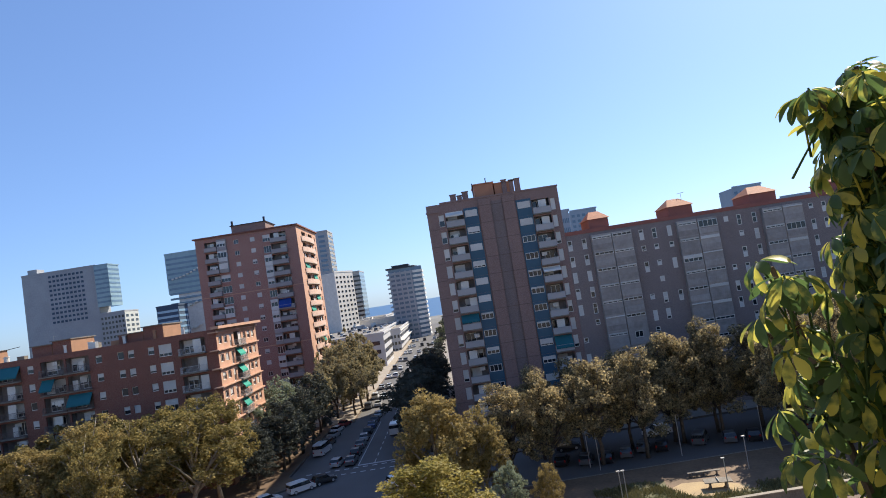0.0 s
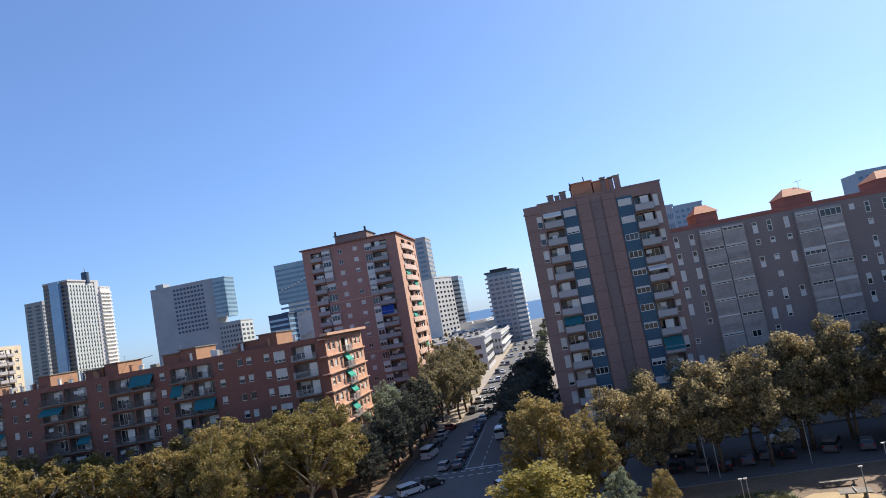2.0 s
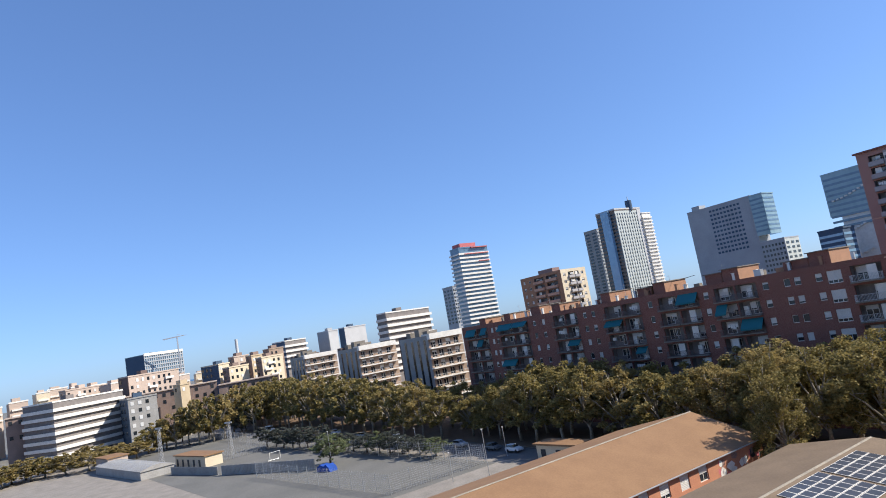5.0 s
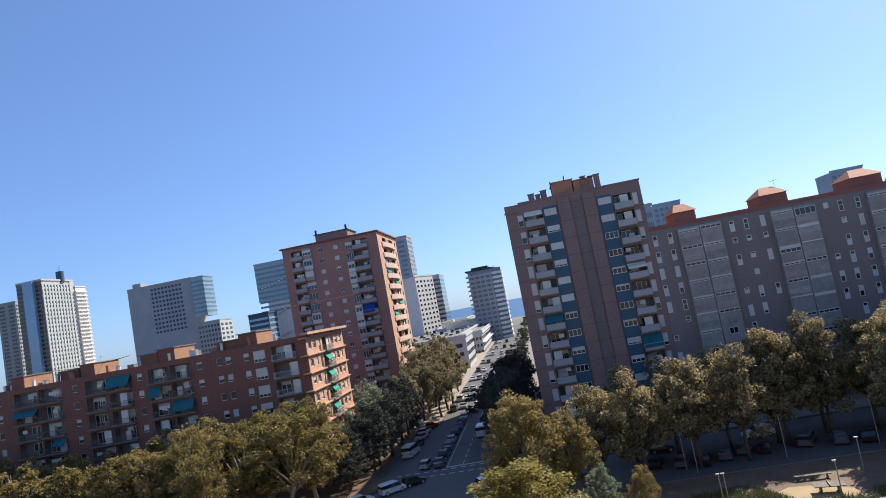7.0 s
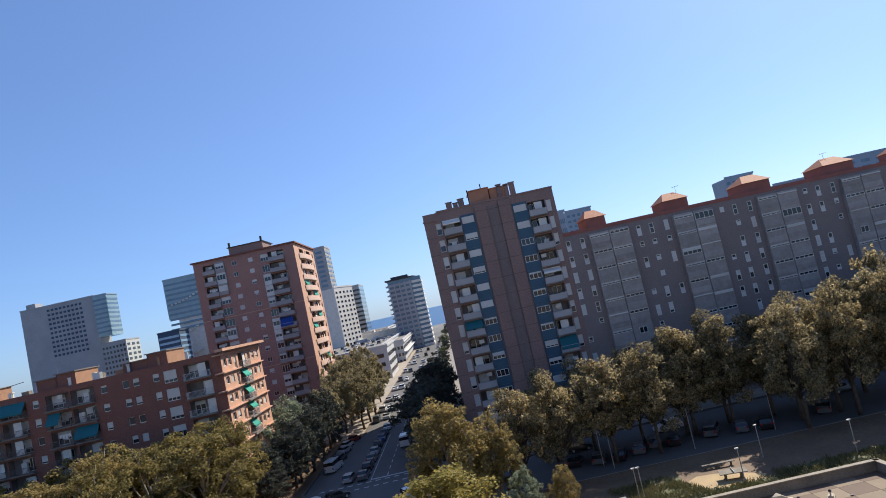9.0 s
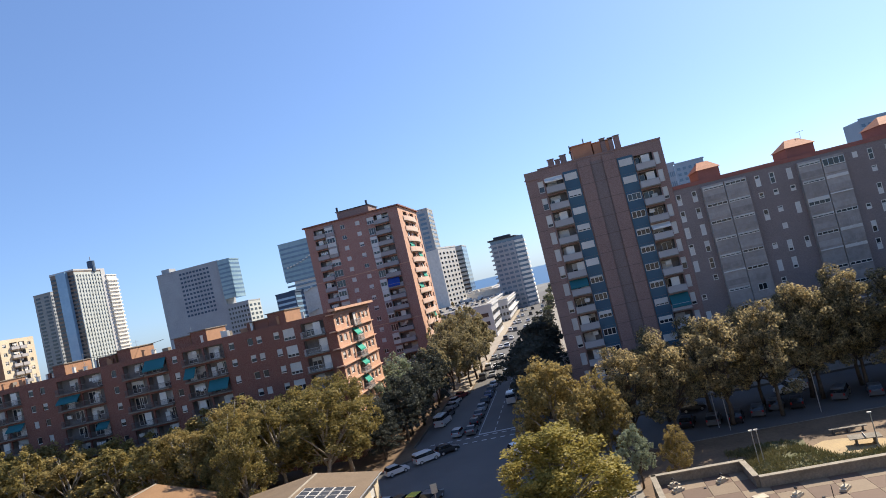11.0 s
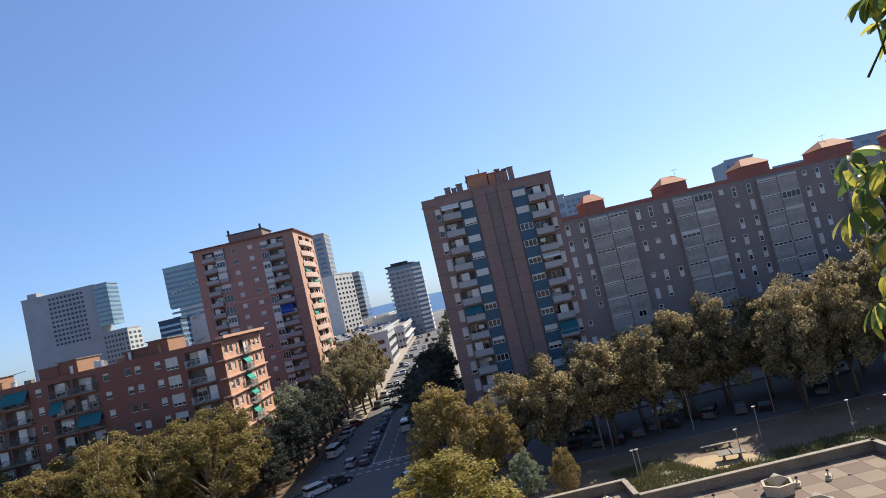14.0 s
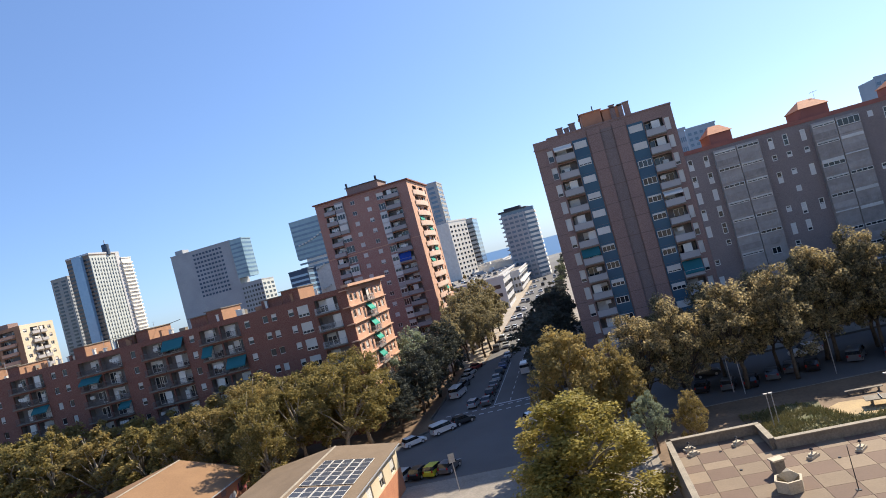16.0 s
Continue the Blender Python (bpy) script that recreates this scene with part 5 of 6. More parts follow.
KINDS = {
    "olive": ("leaf_olive", "bark", "tall plane tree with olive autumn leaves and pale trunk"),
    "shade": ("leaf_shade", "bark_dark", "plane tree before the slab, shade and sun flecks in leaf colour"),
    "brown": ("leaf_brown", "bark", "plane tree with browning leaves and pale trunk"),
    "dusty": ("leaf_dusty", "bark_dark", "avenue tree with dusty grey olive leaves"),
    "full": ("leaf_brown", "bark", "dense plane tree with browning leaves"),
    "yellow": ("leaf_yellow", "bark", "dense tree with yellow green leaves"),
    "green": ("leaf_green", "bark_dark", "street tree with green leaves"),
    "grey": ("leaf_grey", "bark_dark", "small tree with grey green leaves"),
    "dark": ("leaf_dark", "bark_dark", "dark evergreen tree, avenue shade deepened in its leaf colour"),
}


def tree(kind, x, y, h, r, seed, group=""):
    leaf, bark, label = KINDS[kind]
    far = math.hypot(x, y) > 165
    extra = {}
    if kind == "yellow":
        extra = {"clumps": 540, "per": 72, "size": 0.26, "low": -0.25, "limbs": 64, "lobe": 0.17, "cone": 0.62}
    elif kind == "full":
        extra = {"clumps": 240, "per": 75, "size": 0.31, "low": 0.05, "limbs": 26, "lobe": 0.28, "cone": 0.55}
    elif kind == "shade":
        extra = {"clumps": 190, "per": 84, "size": 0.28, "low": 0.1, "limbs": 30, "lobe": 0.25, "cone": 0.62}
    elif kind in ("olive", "brown"):
        extra = {"limbs": 26, "lobe": 0.27, "cone": 0.45}
    elif kind in ("grey", "dark", "green"):
        extra = {"clumps": 110, "per": 60, "size": 0.4}
    if 105 < math.hypot(x, y) <= 165:
        extra = {**extra, "clumps": 110, "per": 52, "size": 0.44}
    if far:
        extra = {**extra, "clumps": 60, "per": 42, "size": 0.7}
    far = (far, math.hypot(x, y) > 105)
    wood, crown = tree_meshes((kind, far), seed, M[leaf], M[bark], **extra)
    t = new("tree")
    tagged(t, label, "tree", group)
    t.matrix_world = pose(x, y, 0.13, 0, 0, (seed * 97 + x * 31) % 360) @ Matrix.Diagonal((r / 5.2, r / 5.2, h / 16.0, 1))
    part("trunk", wood, None, t)
    part("crown", crown, None, t)
    return t


def interp(x, pts):
    for (a, u), (b, v) in zip(pts, pts[1:]):
        if a <= x <= b:
            return u + (v - u) * (x - a) / (b - a)
    return pts[0][1] if x < pts[0][0] else pts[-1][1]


# treetops of the row before the long block, by bearing
LEFT_TOPS = [(16, -8.5), (18, -6.3), (21, -4.7), (26, -4.4), (31, -4.4), (35, -5.7), (39, -5.0), (41.6, -4.6), (45, -3.5), (49.5, -3.6), (53, -4.6), (56, -4.7), (59.3, -4.0), (63, -2.8), (68.4, -1.7), (72, -1.4), (76, -1.2), (78.2, -1.6), (80, -2.3), (82.3, -3.8), (102, -3.4)]
RIGHT_TOPS = [(-42, -2.6), (-33.5, -2.4), (-31, -4.4), (-28, -4.9), (-25, -6.0), (-22, -5.5), (-18.2, -5.3), (-15.5, -6.6), (-13, -6.3), (-8.5, -6.8), (-4, -6.8), (-1.5, -8.2)]
tr = random.Random(21)
for row, (yy, step, a0, a1) in enumerate(((86.5, 6.6, -37.0, -128), (93.5, 7.6, -36.5, -330), (84.0, 8.6, -132, -300))):
    x = a0
    while x > a1:
        px, py = x + tr.uniform(-1, 1), yy + tr.uniform(-1.2, 1.2)
        az, D = math.degrees(math.atan2(-px, py)), math.hypot(px, py)
        h = 25 + D * tan(interp(az, LEFT_TOPS) - (0.6 if row == 0 else -0.25) + tr.uniform(-0.5, 0.3))
        if -34.5 > px:
            tree(tr.choice(("olive", "olive", "brown")), px, py, max(9.0, h), min(6.6, h * 0.42) * tr.uniform(0.95, 1.15), tr.randrange(1, 4), "plane trees before the brick block")
        x -= step * tr.uniform(0.85, 1.15)
for yy, step in ((83.0, 6.0), (89.0, 6.2)):
    x = 4.2 if yy < 85 else 9.5
    while x < 112:
        px, py = x + tr.uniform(-0.8, 0.8), yy + tr.uniform(-0.8, 0.8)
        if yy < 85 and px < 14:
            py -= 2.6
        az, D = math.degrees(math.atan2(-px, py)), math.hypot(px, py)
        h = 25 + D * tan(interp(az, RIGHT_TOPS) - (0.3 if yy < 85 else -0.2) + tr.uniform(-0.6, 0.3))
        if yy < 85 and 26 < px < 40:              # the sand lies open to the sun here
            py += 4.6
        tree("shade", px, py, h, min(5.0, h * 0.32) * tr.uniform(0.9, 1.15), tr.randrange(1, 4), "plane trees before the grey slab")
        x += step * tr.uniform(0.9, 1.15)
tree("yellow", -4.4, 57.0, 11.9, 7.5, 1)
tree("full", -4.2, 72.0, 16.1, 5.3, 2)
tree("full", 1.1, 74.0, 11.4, 3.6, 3)
for x, y, h in ((39.5, 79.6, 16.5), (46.5, 80.4, 17.5), (53.5, 79.4, 18.0)):
    tree("shade", x, y, h, 5.0, 2, "plane trees before the grey slab")
tree("grey", 3.2, 67.5, 7.2, 2.2, 1)
tree("brown", 7.0, 66.5, 6.6, 1.8, 1)
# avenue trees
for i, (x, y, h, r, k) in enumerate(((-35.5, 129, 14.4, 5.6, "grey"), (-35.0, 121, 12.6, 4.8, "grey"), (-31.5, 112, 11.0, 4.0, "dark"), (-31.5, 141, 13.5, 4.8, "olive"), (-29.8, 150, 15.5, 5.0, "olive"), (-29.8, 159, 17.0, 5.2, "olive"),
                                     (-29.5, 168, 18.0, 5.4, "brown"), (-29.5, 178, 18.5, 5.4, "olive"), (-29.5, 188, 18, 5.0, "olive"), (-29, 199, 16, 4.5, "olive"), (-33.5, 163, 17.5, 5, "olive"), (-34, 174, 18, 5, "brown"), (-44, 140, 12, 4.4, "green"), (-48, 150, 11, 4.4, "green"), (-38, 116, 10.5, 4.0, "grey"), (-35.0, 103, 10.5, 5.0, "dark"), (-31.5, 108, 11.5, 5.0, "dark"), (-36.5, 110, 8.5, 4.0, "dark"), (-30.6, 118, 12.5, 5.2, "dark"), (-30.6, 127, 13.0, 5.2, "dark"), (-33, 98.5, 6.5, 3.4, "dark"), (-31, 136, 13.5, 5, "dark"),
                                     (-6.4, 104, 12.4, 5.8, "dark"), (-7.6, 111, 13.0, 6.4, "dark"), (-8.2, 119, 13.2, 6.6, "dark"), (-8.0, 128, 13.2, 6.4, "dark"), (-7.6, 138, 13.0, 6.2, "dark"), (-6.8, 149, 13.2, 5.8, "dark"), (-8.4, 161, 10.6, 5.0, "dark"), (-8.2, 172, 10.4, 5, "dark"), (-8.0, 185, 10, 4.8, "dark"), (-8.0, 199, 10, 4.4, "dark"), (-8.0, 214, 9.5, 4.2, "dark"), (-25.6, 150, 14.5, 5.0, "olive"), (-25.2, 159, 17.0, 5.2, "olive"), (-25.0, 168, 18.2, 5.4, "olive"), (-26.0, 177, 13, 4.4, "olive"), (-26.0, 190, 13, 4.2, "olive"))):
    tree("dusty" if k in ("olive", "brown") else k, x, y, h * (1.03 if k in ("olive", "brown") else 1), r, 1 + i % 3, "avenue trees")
for i in range(0, 16, 2):
    tree("dark" if i % 3 else "green", (-26.5 if i % 2 else -7.0) + tr.uniform(-1, 1), 226 + i * 11, tr.uniform(9, 13) if i % 2 else tr.uniform(5.5, 7), tr.uniform(3, 4.4) if i % 2 else 3, 1 + i % 3, "avenue trees")
for i in range(11):
    tree("dark" if i % 3 else "green", tr.uniform(-36, -29) if i % 2 else tr.uniform(-8, 4), 396 + i * 14, tr.uniform(5, 8), tr.uniform(3.5, 5), 1 + i % 3, "avenue trees")
tree("green", -139, 57.5, 7.4, 4.8, 1)
tree("olive", -44.6, 76.6, 14.5, 4.6, 2, "plane trees before the brick block")
tree("olive", -50.4, 83.0, 15.0, 5.0, 3, "plane trees before the brick block")
for i in range(40):
    az, D = 71.5 + i * 0.7 + tr.uniform(-0.3, 0.3), 262 + tr.uniform(-14, 14)
    tree(tr.choice(("olive", "brown", "brown")), -D * math.sin(radians(az)), D * math.cos(radians(az)), 25 + D * tan(interp(az, LEFT_TOPS) + tr.uniform(-0.5, 0.1)), 6.4, 1 + i % 3, "trees of the far quarter")
for i in range(7):
    tree("dark", -196 + i * 4.8 + tr.uniform(-1, 1), 62 + i * 0.7, tr.uniform(5.6, 7.0), tr.uniform(3.6, 4.6), 1 + i % 3, "shrubs behind the courts")
for i in range(9):
    tree("dark" if i % 4 else "green", -158 + i * 5.2 + tr.uniform(-1, 1), 66.5 + i * 0.5, tr.uniform(4.0, 5.4), tr.uniform(3.0, 4.0), 1 + i % 3, "shrubs behind the courts")
for x, y, h in ((-250, 70, 10), (-262, 62, 11), (-275, 54, 10), (-285, 45, 9)):
    tree("dark", x, y, h, 5, 2, "trees of the far quarter")


# ---- cars ----
def car_meshes(kind):
    def go():
        L, W, H = {"hatch": (3.55, 1.58, 1.42), "suv": (4.05, 1.7, 1.55), "van": (3.9, 1.65, 1.7), "sedan": (4.0, 1.62, 1.38), "bigvan": (4.8, 1.85, 2.25)}[kind]
        b = L / 2
        if kind in ("van", "bigvan"):
            prof = [(-b, 0.3), (-b, H * 0.9), (-b + 0.15, H), (b * 0.2, H), (b * 0.42, H * 0.94), (b * 0.68, H * 0.56), (b * 0.97, H * 0.46), (b, 0.55), (b, 0.3)]
            glass = [(b * 0.02, H * 0.56), (b * 0.02, H * 0.9), (b * 0.4, H * 0.88), (b * 0.62, H * 0.56)]
        elif kind == "sedan":
            prof = [(-b, 0.3), (-b, 0.85), (-b * 0.62, 0.95), (-b * 0.38, H * 0.98), (b * 0.05, H), (b * 0.4, 0.93), (b * 0.95, 0.75), (b, 0.5), (b, 0.3)]
            glass = [(-b * 0.55, 0.93), (-b * 0.35, H * 0.93), (b * 0.03, H * 0.94), (b * 0.33, 0.93)]
        else:
            prof = [(-b, 0.3), (-b, 0.8), (-b * 0.94, H * 0.62), (-b * 0.78, H * 0.97), (-b * 0.3, H), (b * 0.08, H * 0.98), (b * 0.42, H * 0.64), (b * 0.94, H * 0.5), (b, 0.55), (b, 0.3)]
            glass = [(-b * 0.82, H * 0.62), (-b * 0.7, H * 0.92), (b * 0.04, H * 0.93), (b * 0.34, H * 0.64)]
        body = MB()
        n = len(prof)
        hw = W / 2
        rings = [(-1.0, 0.0), (-0.97, 0.04)]
        pts = []
        for y, k in ((-hw, 0.05), (-hw + 0.07, 0.0), (hw - 0.07, 0.0), (hw, 0.05)):
            for x, z in prof:
                tuck = 0.14 * max(0.0, (z - H * 0.58) / (H * 0.42))
                pts.append((x * (1 - k * 0.35), y - math.copysign(tuck, y), z if z < 0.35 else z - k * 0.6))
        fs = [tuple(range(n)), tuple(range(4 * n - 1, 3 * n - 1, -1))]
        for q in range(3):
            fs += [(q * n + j, (q + 1) * n + j, (q + 1) * n + (j + 1) % n, q * n + (j + 1) % n) for j in range(n)]
        body.poly(pts, fs)
        def tk(z):
            return 0.14 * max(0.0, (z - H * 0.58) / (H * 0.42))
        # one glazed cabin: its panes stand a little proud of the body
        if kind in ("van", "bigvan"):
            lines = (((-b, H * 0.6), (-b, H * 0.9)), (prof[5], prof[4]))
        elif kind == "sedan":
            lines = ((prof[2], prof[3]), (prof[5], prof[4]))
        else:
            lines = ((prof[2], prof[3]), (prof[6], prof[5]))
        ring = []
        for (xa, za), (xb, zb) in lines:
            s = -1 if xa < 0 else 1
            ln = math.hypot(xb - xa, zb - za)
            nx, nz = abs(zb - za) / ln * s * 0.014, abs(xb - xa) / ln * 0.014
            ring.append([(xa + (xb - xa) * u + nx, za + (zb - za) * u + nz) for u in (0.08, 0.9)])
        out = [ring[0][0], ring[0][1], ring[1][1], ring[1][0]]
        win = MB()
        pts = [(x, s * (hw - tk(z) + 0.012), z) for s in (-1, 1) for x, z in out]
        win.poly(pts, [(0, 1, 2, 3), (7, 6, 5, 4), (0, 4, 5, 1), (3, 2, 6, 7)])
        tyre = MB().tube([(0, -0.1, 0), (0, 0.1, 0)], [0.29, 0.29], 12)
        rim = MB().tube([(0, -0.012, 0), (0, 0.012, 0)], [0.2, 0.18], 10)
        return L, W, H, body, win.mesh("glazing", M["car_glass"]), tyre.mesh("tyre", M["tyre"], False), rim.mesh("rim", M["alu"])
    return cached(("car", kind), go)


def car(kind, colour, x, y, rz, z=0.0, far=False):
    L, W, H, body, win, tyre, rim = car_meshes(kind)
    word = {"hatch": "hatchback", "suv": "SUV", "van": "small van", "sedan": "saloon car", "bigvan": "delivery van"}[kind]
    t = thing("car" if "van" not in kind else "van", x, y, z, rz, f"parked {colour} {word} at the kerb", "car" if "van" not in kind else "van", "parked cars")
    me = cached(("carbody", kind, colour), lambda: body.mesh("body", M["car_" + colour]))
    part("body", me, None, t)
    part("glazing", win, None, t)
    for sx in (-0.31, 0.31):
        for sy in (-1, 1):
            w = at(part("wheel", tyre, None, t), pose(sx * L, sy * (W / 2 - 0.1), 0.31))
            if not far:
                at(part("rim", rim, None, w), pose(0, sy * 0.1, 0))
    if far:
        return t
    hl = cached("hl", lambda: MB().box(-0.02, -0.17, -0.07, 0.02, 0.17, 0.07).mesh("headlight", M["lamp_clear"]))
    tl = cached("tl", lambda: MB().box(-0.02, -0.1, -0.14, 0.02, 0.1, 0.14).mesh("tail_light", M["lamp_red"]))
    for sy in (-1, 1):
        at(part("headlight", hl, None, t), pose(L / 2 - 0.005, sy * W * 0.36, 0.62))
        at(part("tail_light", tl, None, t), pose(-L / 2 + 0.005, sy * W * 0.4, 0.85))
    return t


for k, c, x, y, rz in (("van", "white", -25.2, 93.4, 38), ("hatch", "white", -29.0, 89.9, 38), ("hatch", "black", -22.4, 96.0, 35), ("hatch", "silver", -26.7, 76.0, 72), ("hatch", "black", -24.7, 75.8, 72), ("hatch", "yellow", -22.8, 75.8, 72), ("hatch", "grey", -20.9, 75.8, 72),
                       ("suv", "white", -10.4, 89.0, 25), ("hatch", "silver", -22.0, 105.3, 82), ("sedan", "grey", -19.7, 105.2, 86), ("hatch", "black", -19.7, 110.6, 88), ("sedan", "grey", -19.7, 116.2, 90), ("hatch", "silver", -19.7, 121.8, 90), ("hatch", "black", -19.7, 127.2, 90), ("sedan", "blue", -19.6, 132.8, 90),
                       ("hatch", "grey", -19.6, 138.4, 90), ("hatch", "white", -19.5, 144.2, 90), ("bigvan", "white", -26.5, 115.6, 80), ("hatch", "grey", -26.6, 122.4, 78), ("sedan", "silver", -26.8, 128.6, 75), ("hatch", "white", -27.0, 134.0, 75), ("sedan", "red", -26.4, 138.8, 70), ("bigvan", "white", -14.0, 123.5, 90), ("hatch", "grey", -14.2, 150, 90),
                       ("suv", "white", 26.6, 93.2, 184), ("van", "grey", 30.2, 86.4, 60), ("hatch", "grey", 22.7, 87.0, 70), ("hatch", "black", 17.2, 84.8, 72), ("hatch", "grey", 20.1, 85.8, 72), ("hatch", "black", 24.9, 86.2, 72), ("hatch", "grey", 14.6, 85.5, 72), ("hatch", "black", 11.6, 86.7, 72), ("hatch", "black", 13.5, 93, 3), ("hatch", "grey", 33.6, 85.2, 72), ("hatch", "black", 36.4, 84.4, 72), ("sedan", "grey", 45, 85.5, 60), ("hatch", "grey", 52, 92.6, 3),
                       ("hatch", "white", -99.5, 78.3, 5), ("hatch", "grey", -106, 78.3, 5), ("hatch", "silver", -118, 78.5, 5), ("sedan", "black", -128, 78.4, 5), ("suv", "white", -146, 79, 5), ("hatch", "grey", -152, 79, 5), ("sedan", "silver", -166, 79, 5), ("hatch", "white", -186, 80, 5), ("suv", "red", -207, 78, 5), ("hatch", "white", -214, 78, 5), ("sedan", "silver", -222, 77, 5), ("bigvan", "white", -235, 76, 5)):
    car(k, c, x, y, rz, 0.0 if (x > -34) else 0.13, x < -90 or y > 118)
for i in range(40):
    y = 158 + (i // 4) * 13 + tr.uniform(-2, 2) + (i // 4) ** 2 * 1.6
    car(tr.choice(("hatch", "sedan", "suv", "van")), tr.choice(("white", "silver", "grey", "black", "white")), (-11.4, -23.4, -17.0, -21.2)[i % 4], y, 90, 0, True)
for i in range(22):
    car(tr.choice(("hatch", "sedan", "suv")), tr.choice(("white", "silver", "grey", "black", "white")), -38 - (i % 6) * 5.6 + tr.uniform(-0.4, 0.4), 292 + (i // 6) * 24 + tr.uniform(-1, 1), 90, 11.66, True)


# ---- street lamps, posts, garden ----
def street_lamp(x, y, h, heads=1, rz=0):
    t = thing("street_lamp", x, y, 0.13, rz, "slim pale lamp post with flat white head", "street lamp", "park lamps")
    for i in range(heads):
        o = 0.5 * i
        part("pole", MB().tube([(o, 0, 0), (o, 0, h - 0.1)], [0.06, 0.045], 8), M["galv"], t)
        part("head", MB().box(o - 0.24, -0.1, h - 0.07, o + 0.12, 0.1, h + 0.02).box(o - 0.2, -0.08, h - 0.1, o + 0.06, 0.08, h - 0.07), M["white"], t)


street_lamp(14.8, 68.5, 3.5, 2)
for x, y in ((25.3, 66.8), (30.4, 73.2), (37.8, 67.8), (41.2, 66.6)):
    street_lamp(x, y, 3.7)
for x, y, h in ((-85.0, 61.0, 8.6), (-93.3, 59.4, 4.8), (-98, 75.2, 5.4), (-124, 71.3, 5.4), (-136, 56.4, 7.8)):
    street_lamp(x, y, h)
for x, y, h in ((14.5, 82.8, 4.8), (15.4, 81.1, 4.6), (25.9, 81.6, 5.0), (36.5, 82.0, 4.6)):
    t = thing("post", x, y, 0.13, 0, "thin grey metal post at the kerb", "post", "kerb posts")
    part("pole", MB().tube([(0, 0, 0), (0, 0, h)], [0.055, 0.045], 8), M["galv"], t)
    part("cap", MB().tube([(0, 0, h), (0, 0, h + 0.06)], [0.07, 0.03], 8), M["galv"], t)
for x, y, h in ((-18.4, 68.0, 4.2),):
    t = thing("street_sign", x, y, 0.13, 20, "traffic sign on a grey post seen from behind", "sign")
    part("post", MB().tube([(0, 0, 0), (0, 0, h)], [0.05, 0.05], 8), M["galv"], t)
    part("plate", MB().box(-0.35, -0.03, h - 1.0, 0.35, 0.0, h), M["galv"], t)
t = thing("table_tennis_table", 25.1, 69.0, 0.17, -12, "pale concrete table tennis table on sand", "table")
part("tabletop", MB().box(-1.4, -0.75, 0.7, 1.4, 0.75, 0.78), M["concrete"], t)
part("net", MB().box(-0.02, -0.85, 0.78, 0.02, 0.85, 0.95), M["galv"], t)
for sx in (-0.8, 0.8):
    part("leg", MB().box(sx - 0.08, -0.45, 0, sx + 0.08, 0.45, 0.7), M["concrete"], t)
t = thing("bench", 25.3, 73.3, 0.15, -6, "long low grey park bench", "bench")
part("seat", MB().box(-1.8, -0.22, 0.42, 1.8, 0.22, 0.5), M["concrete"], t)
for sx in (-1.4, 0, 1.4):
    part("leg", MB().box(sx - 0.06, -0.2, 0, sx + 0.06, 0.2, 0.42), M["concrete"], t)
# rough grass and a ragged hedge along the parapet
r = random.Random(3)
V, F = [], []
while len(F) < 22000:
    x, y = r.uniform(12.6, 56), r.uniform(63.5, 74.6)
    edge = 74 if x < 19 else 74 - (x - 19) * 2.2 if x < 22 else 67.3 if x < 29 else 68.6
    if y > edge + r.uniform(-0.8, 0.5) or math.sin(x * 1.3) + math.sin(y * 1.9 + x * 0.6) < r.uniform(-2.0, 0.7):
        continue
    s, h = r.uniform(0.03, 0.09), r.uniform(0.1, 0.42)
    a = r.uniform(0, 3.14)
    dx, dy = math.cos(a) * s, math.sin(a) * s
    k = len(V)
    V += [(x - dx, y - dy, 0.15), (x + dx, y + dy, 0.15), (x + dx * 0.4 + r.uniform(-0.2, 0.2), y + dy * 0.4 + r.uniform(-0.2, 0.2), 0.15 + h)]
    F.append((k, k + 1, k + 2))
gm = MB()
gm.v, gm.f = V, F
tagged(part("grass", gm, M["leaf_grass"]), "tufts of long green grass by the parapet", "grass", kind="stuff")
r = random.Random(4)
V, F = [], []
for i in range(16000):
    x = r.uniform(11.9, 52)
    y, z = 55.0 + abs(r.gauss(0, 0.6)), 0.2 + r.random() ** 0.5 * (4.25 + 0.3 * math.sin(x * 1.7) + 0.2 * math.sin(x * 4.1) - (0.5 if x > 19 else 0))
    s = r.uniform(0.06, 0.14)
    a = Vector((r.gauss(0, 1), r.gauss(0, 1), r.gauss(0, 1))).normalized() * s
    b = a.orthogonal().normalized() * s * 0.7
    p = Vector((x, y, z))
    k = len(V)
    V += [tuple(p - a), tuple(p + b), tuple(p + a), tuple(p - b)]
    F.append((k, k + 1, k + 2, k + 3))
hm = MB()
hm.v, hm.f = V, F
tagged(part("hedge", hm, M["leaf_grass"]), "ragged green hedge behind the terrace parapet", "hedge", kind="stuff")


# ---- roof terrace with chequered pavers ----
ZT, ZP = 3.5, 4.4
deck = thing("flat_roof_building", 3.5, 25, 0, label="low flat roofed building with chequered roof pavers and concrete parapet", category="building")
OUT = [(3.5, 25), (31.7, 25), (31.7, 54.5), (11.4, 54.5), (11.4, 58.7), (3.5, 58.7)]
loc = [(x - 3.5, y - 25) for x, y in OUT]
part("wall", MB().slab(loc, 0, ZT - 0.05), M["concrete"], deck)
pp, cp = MB(), MB()
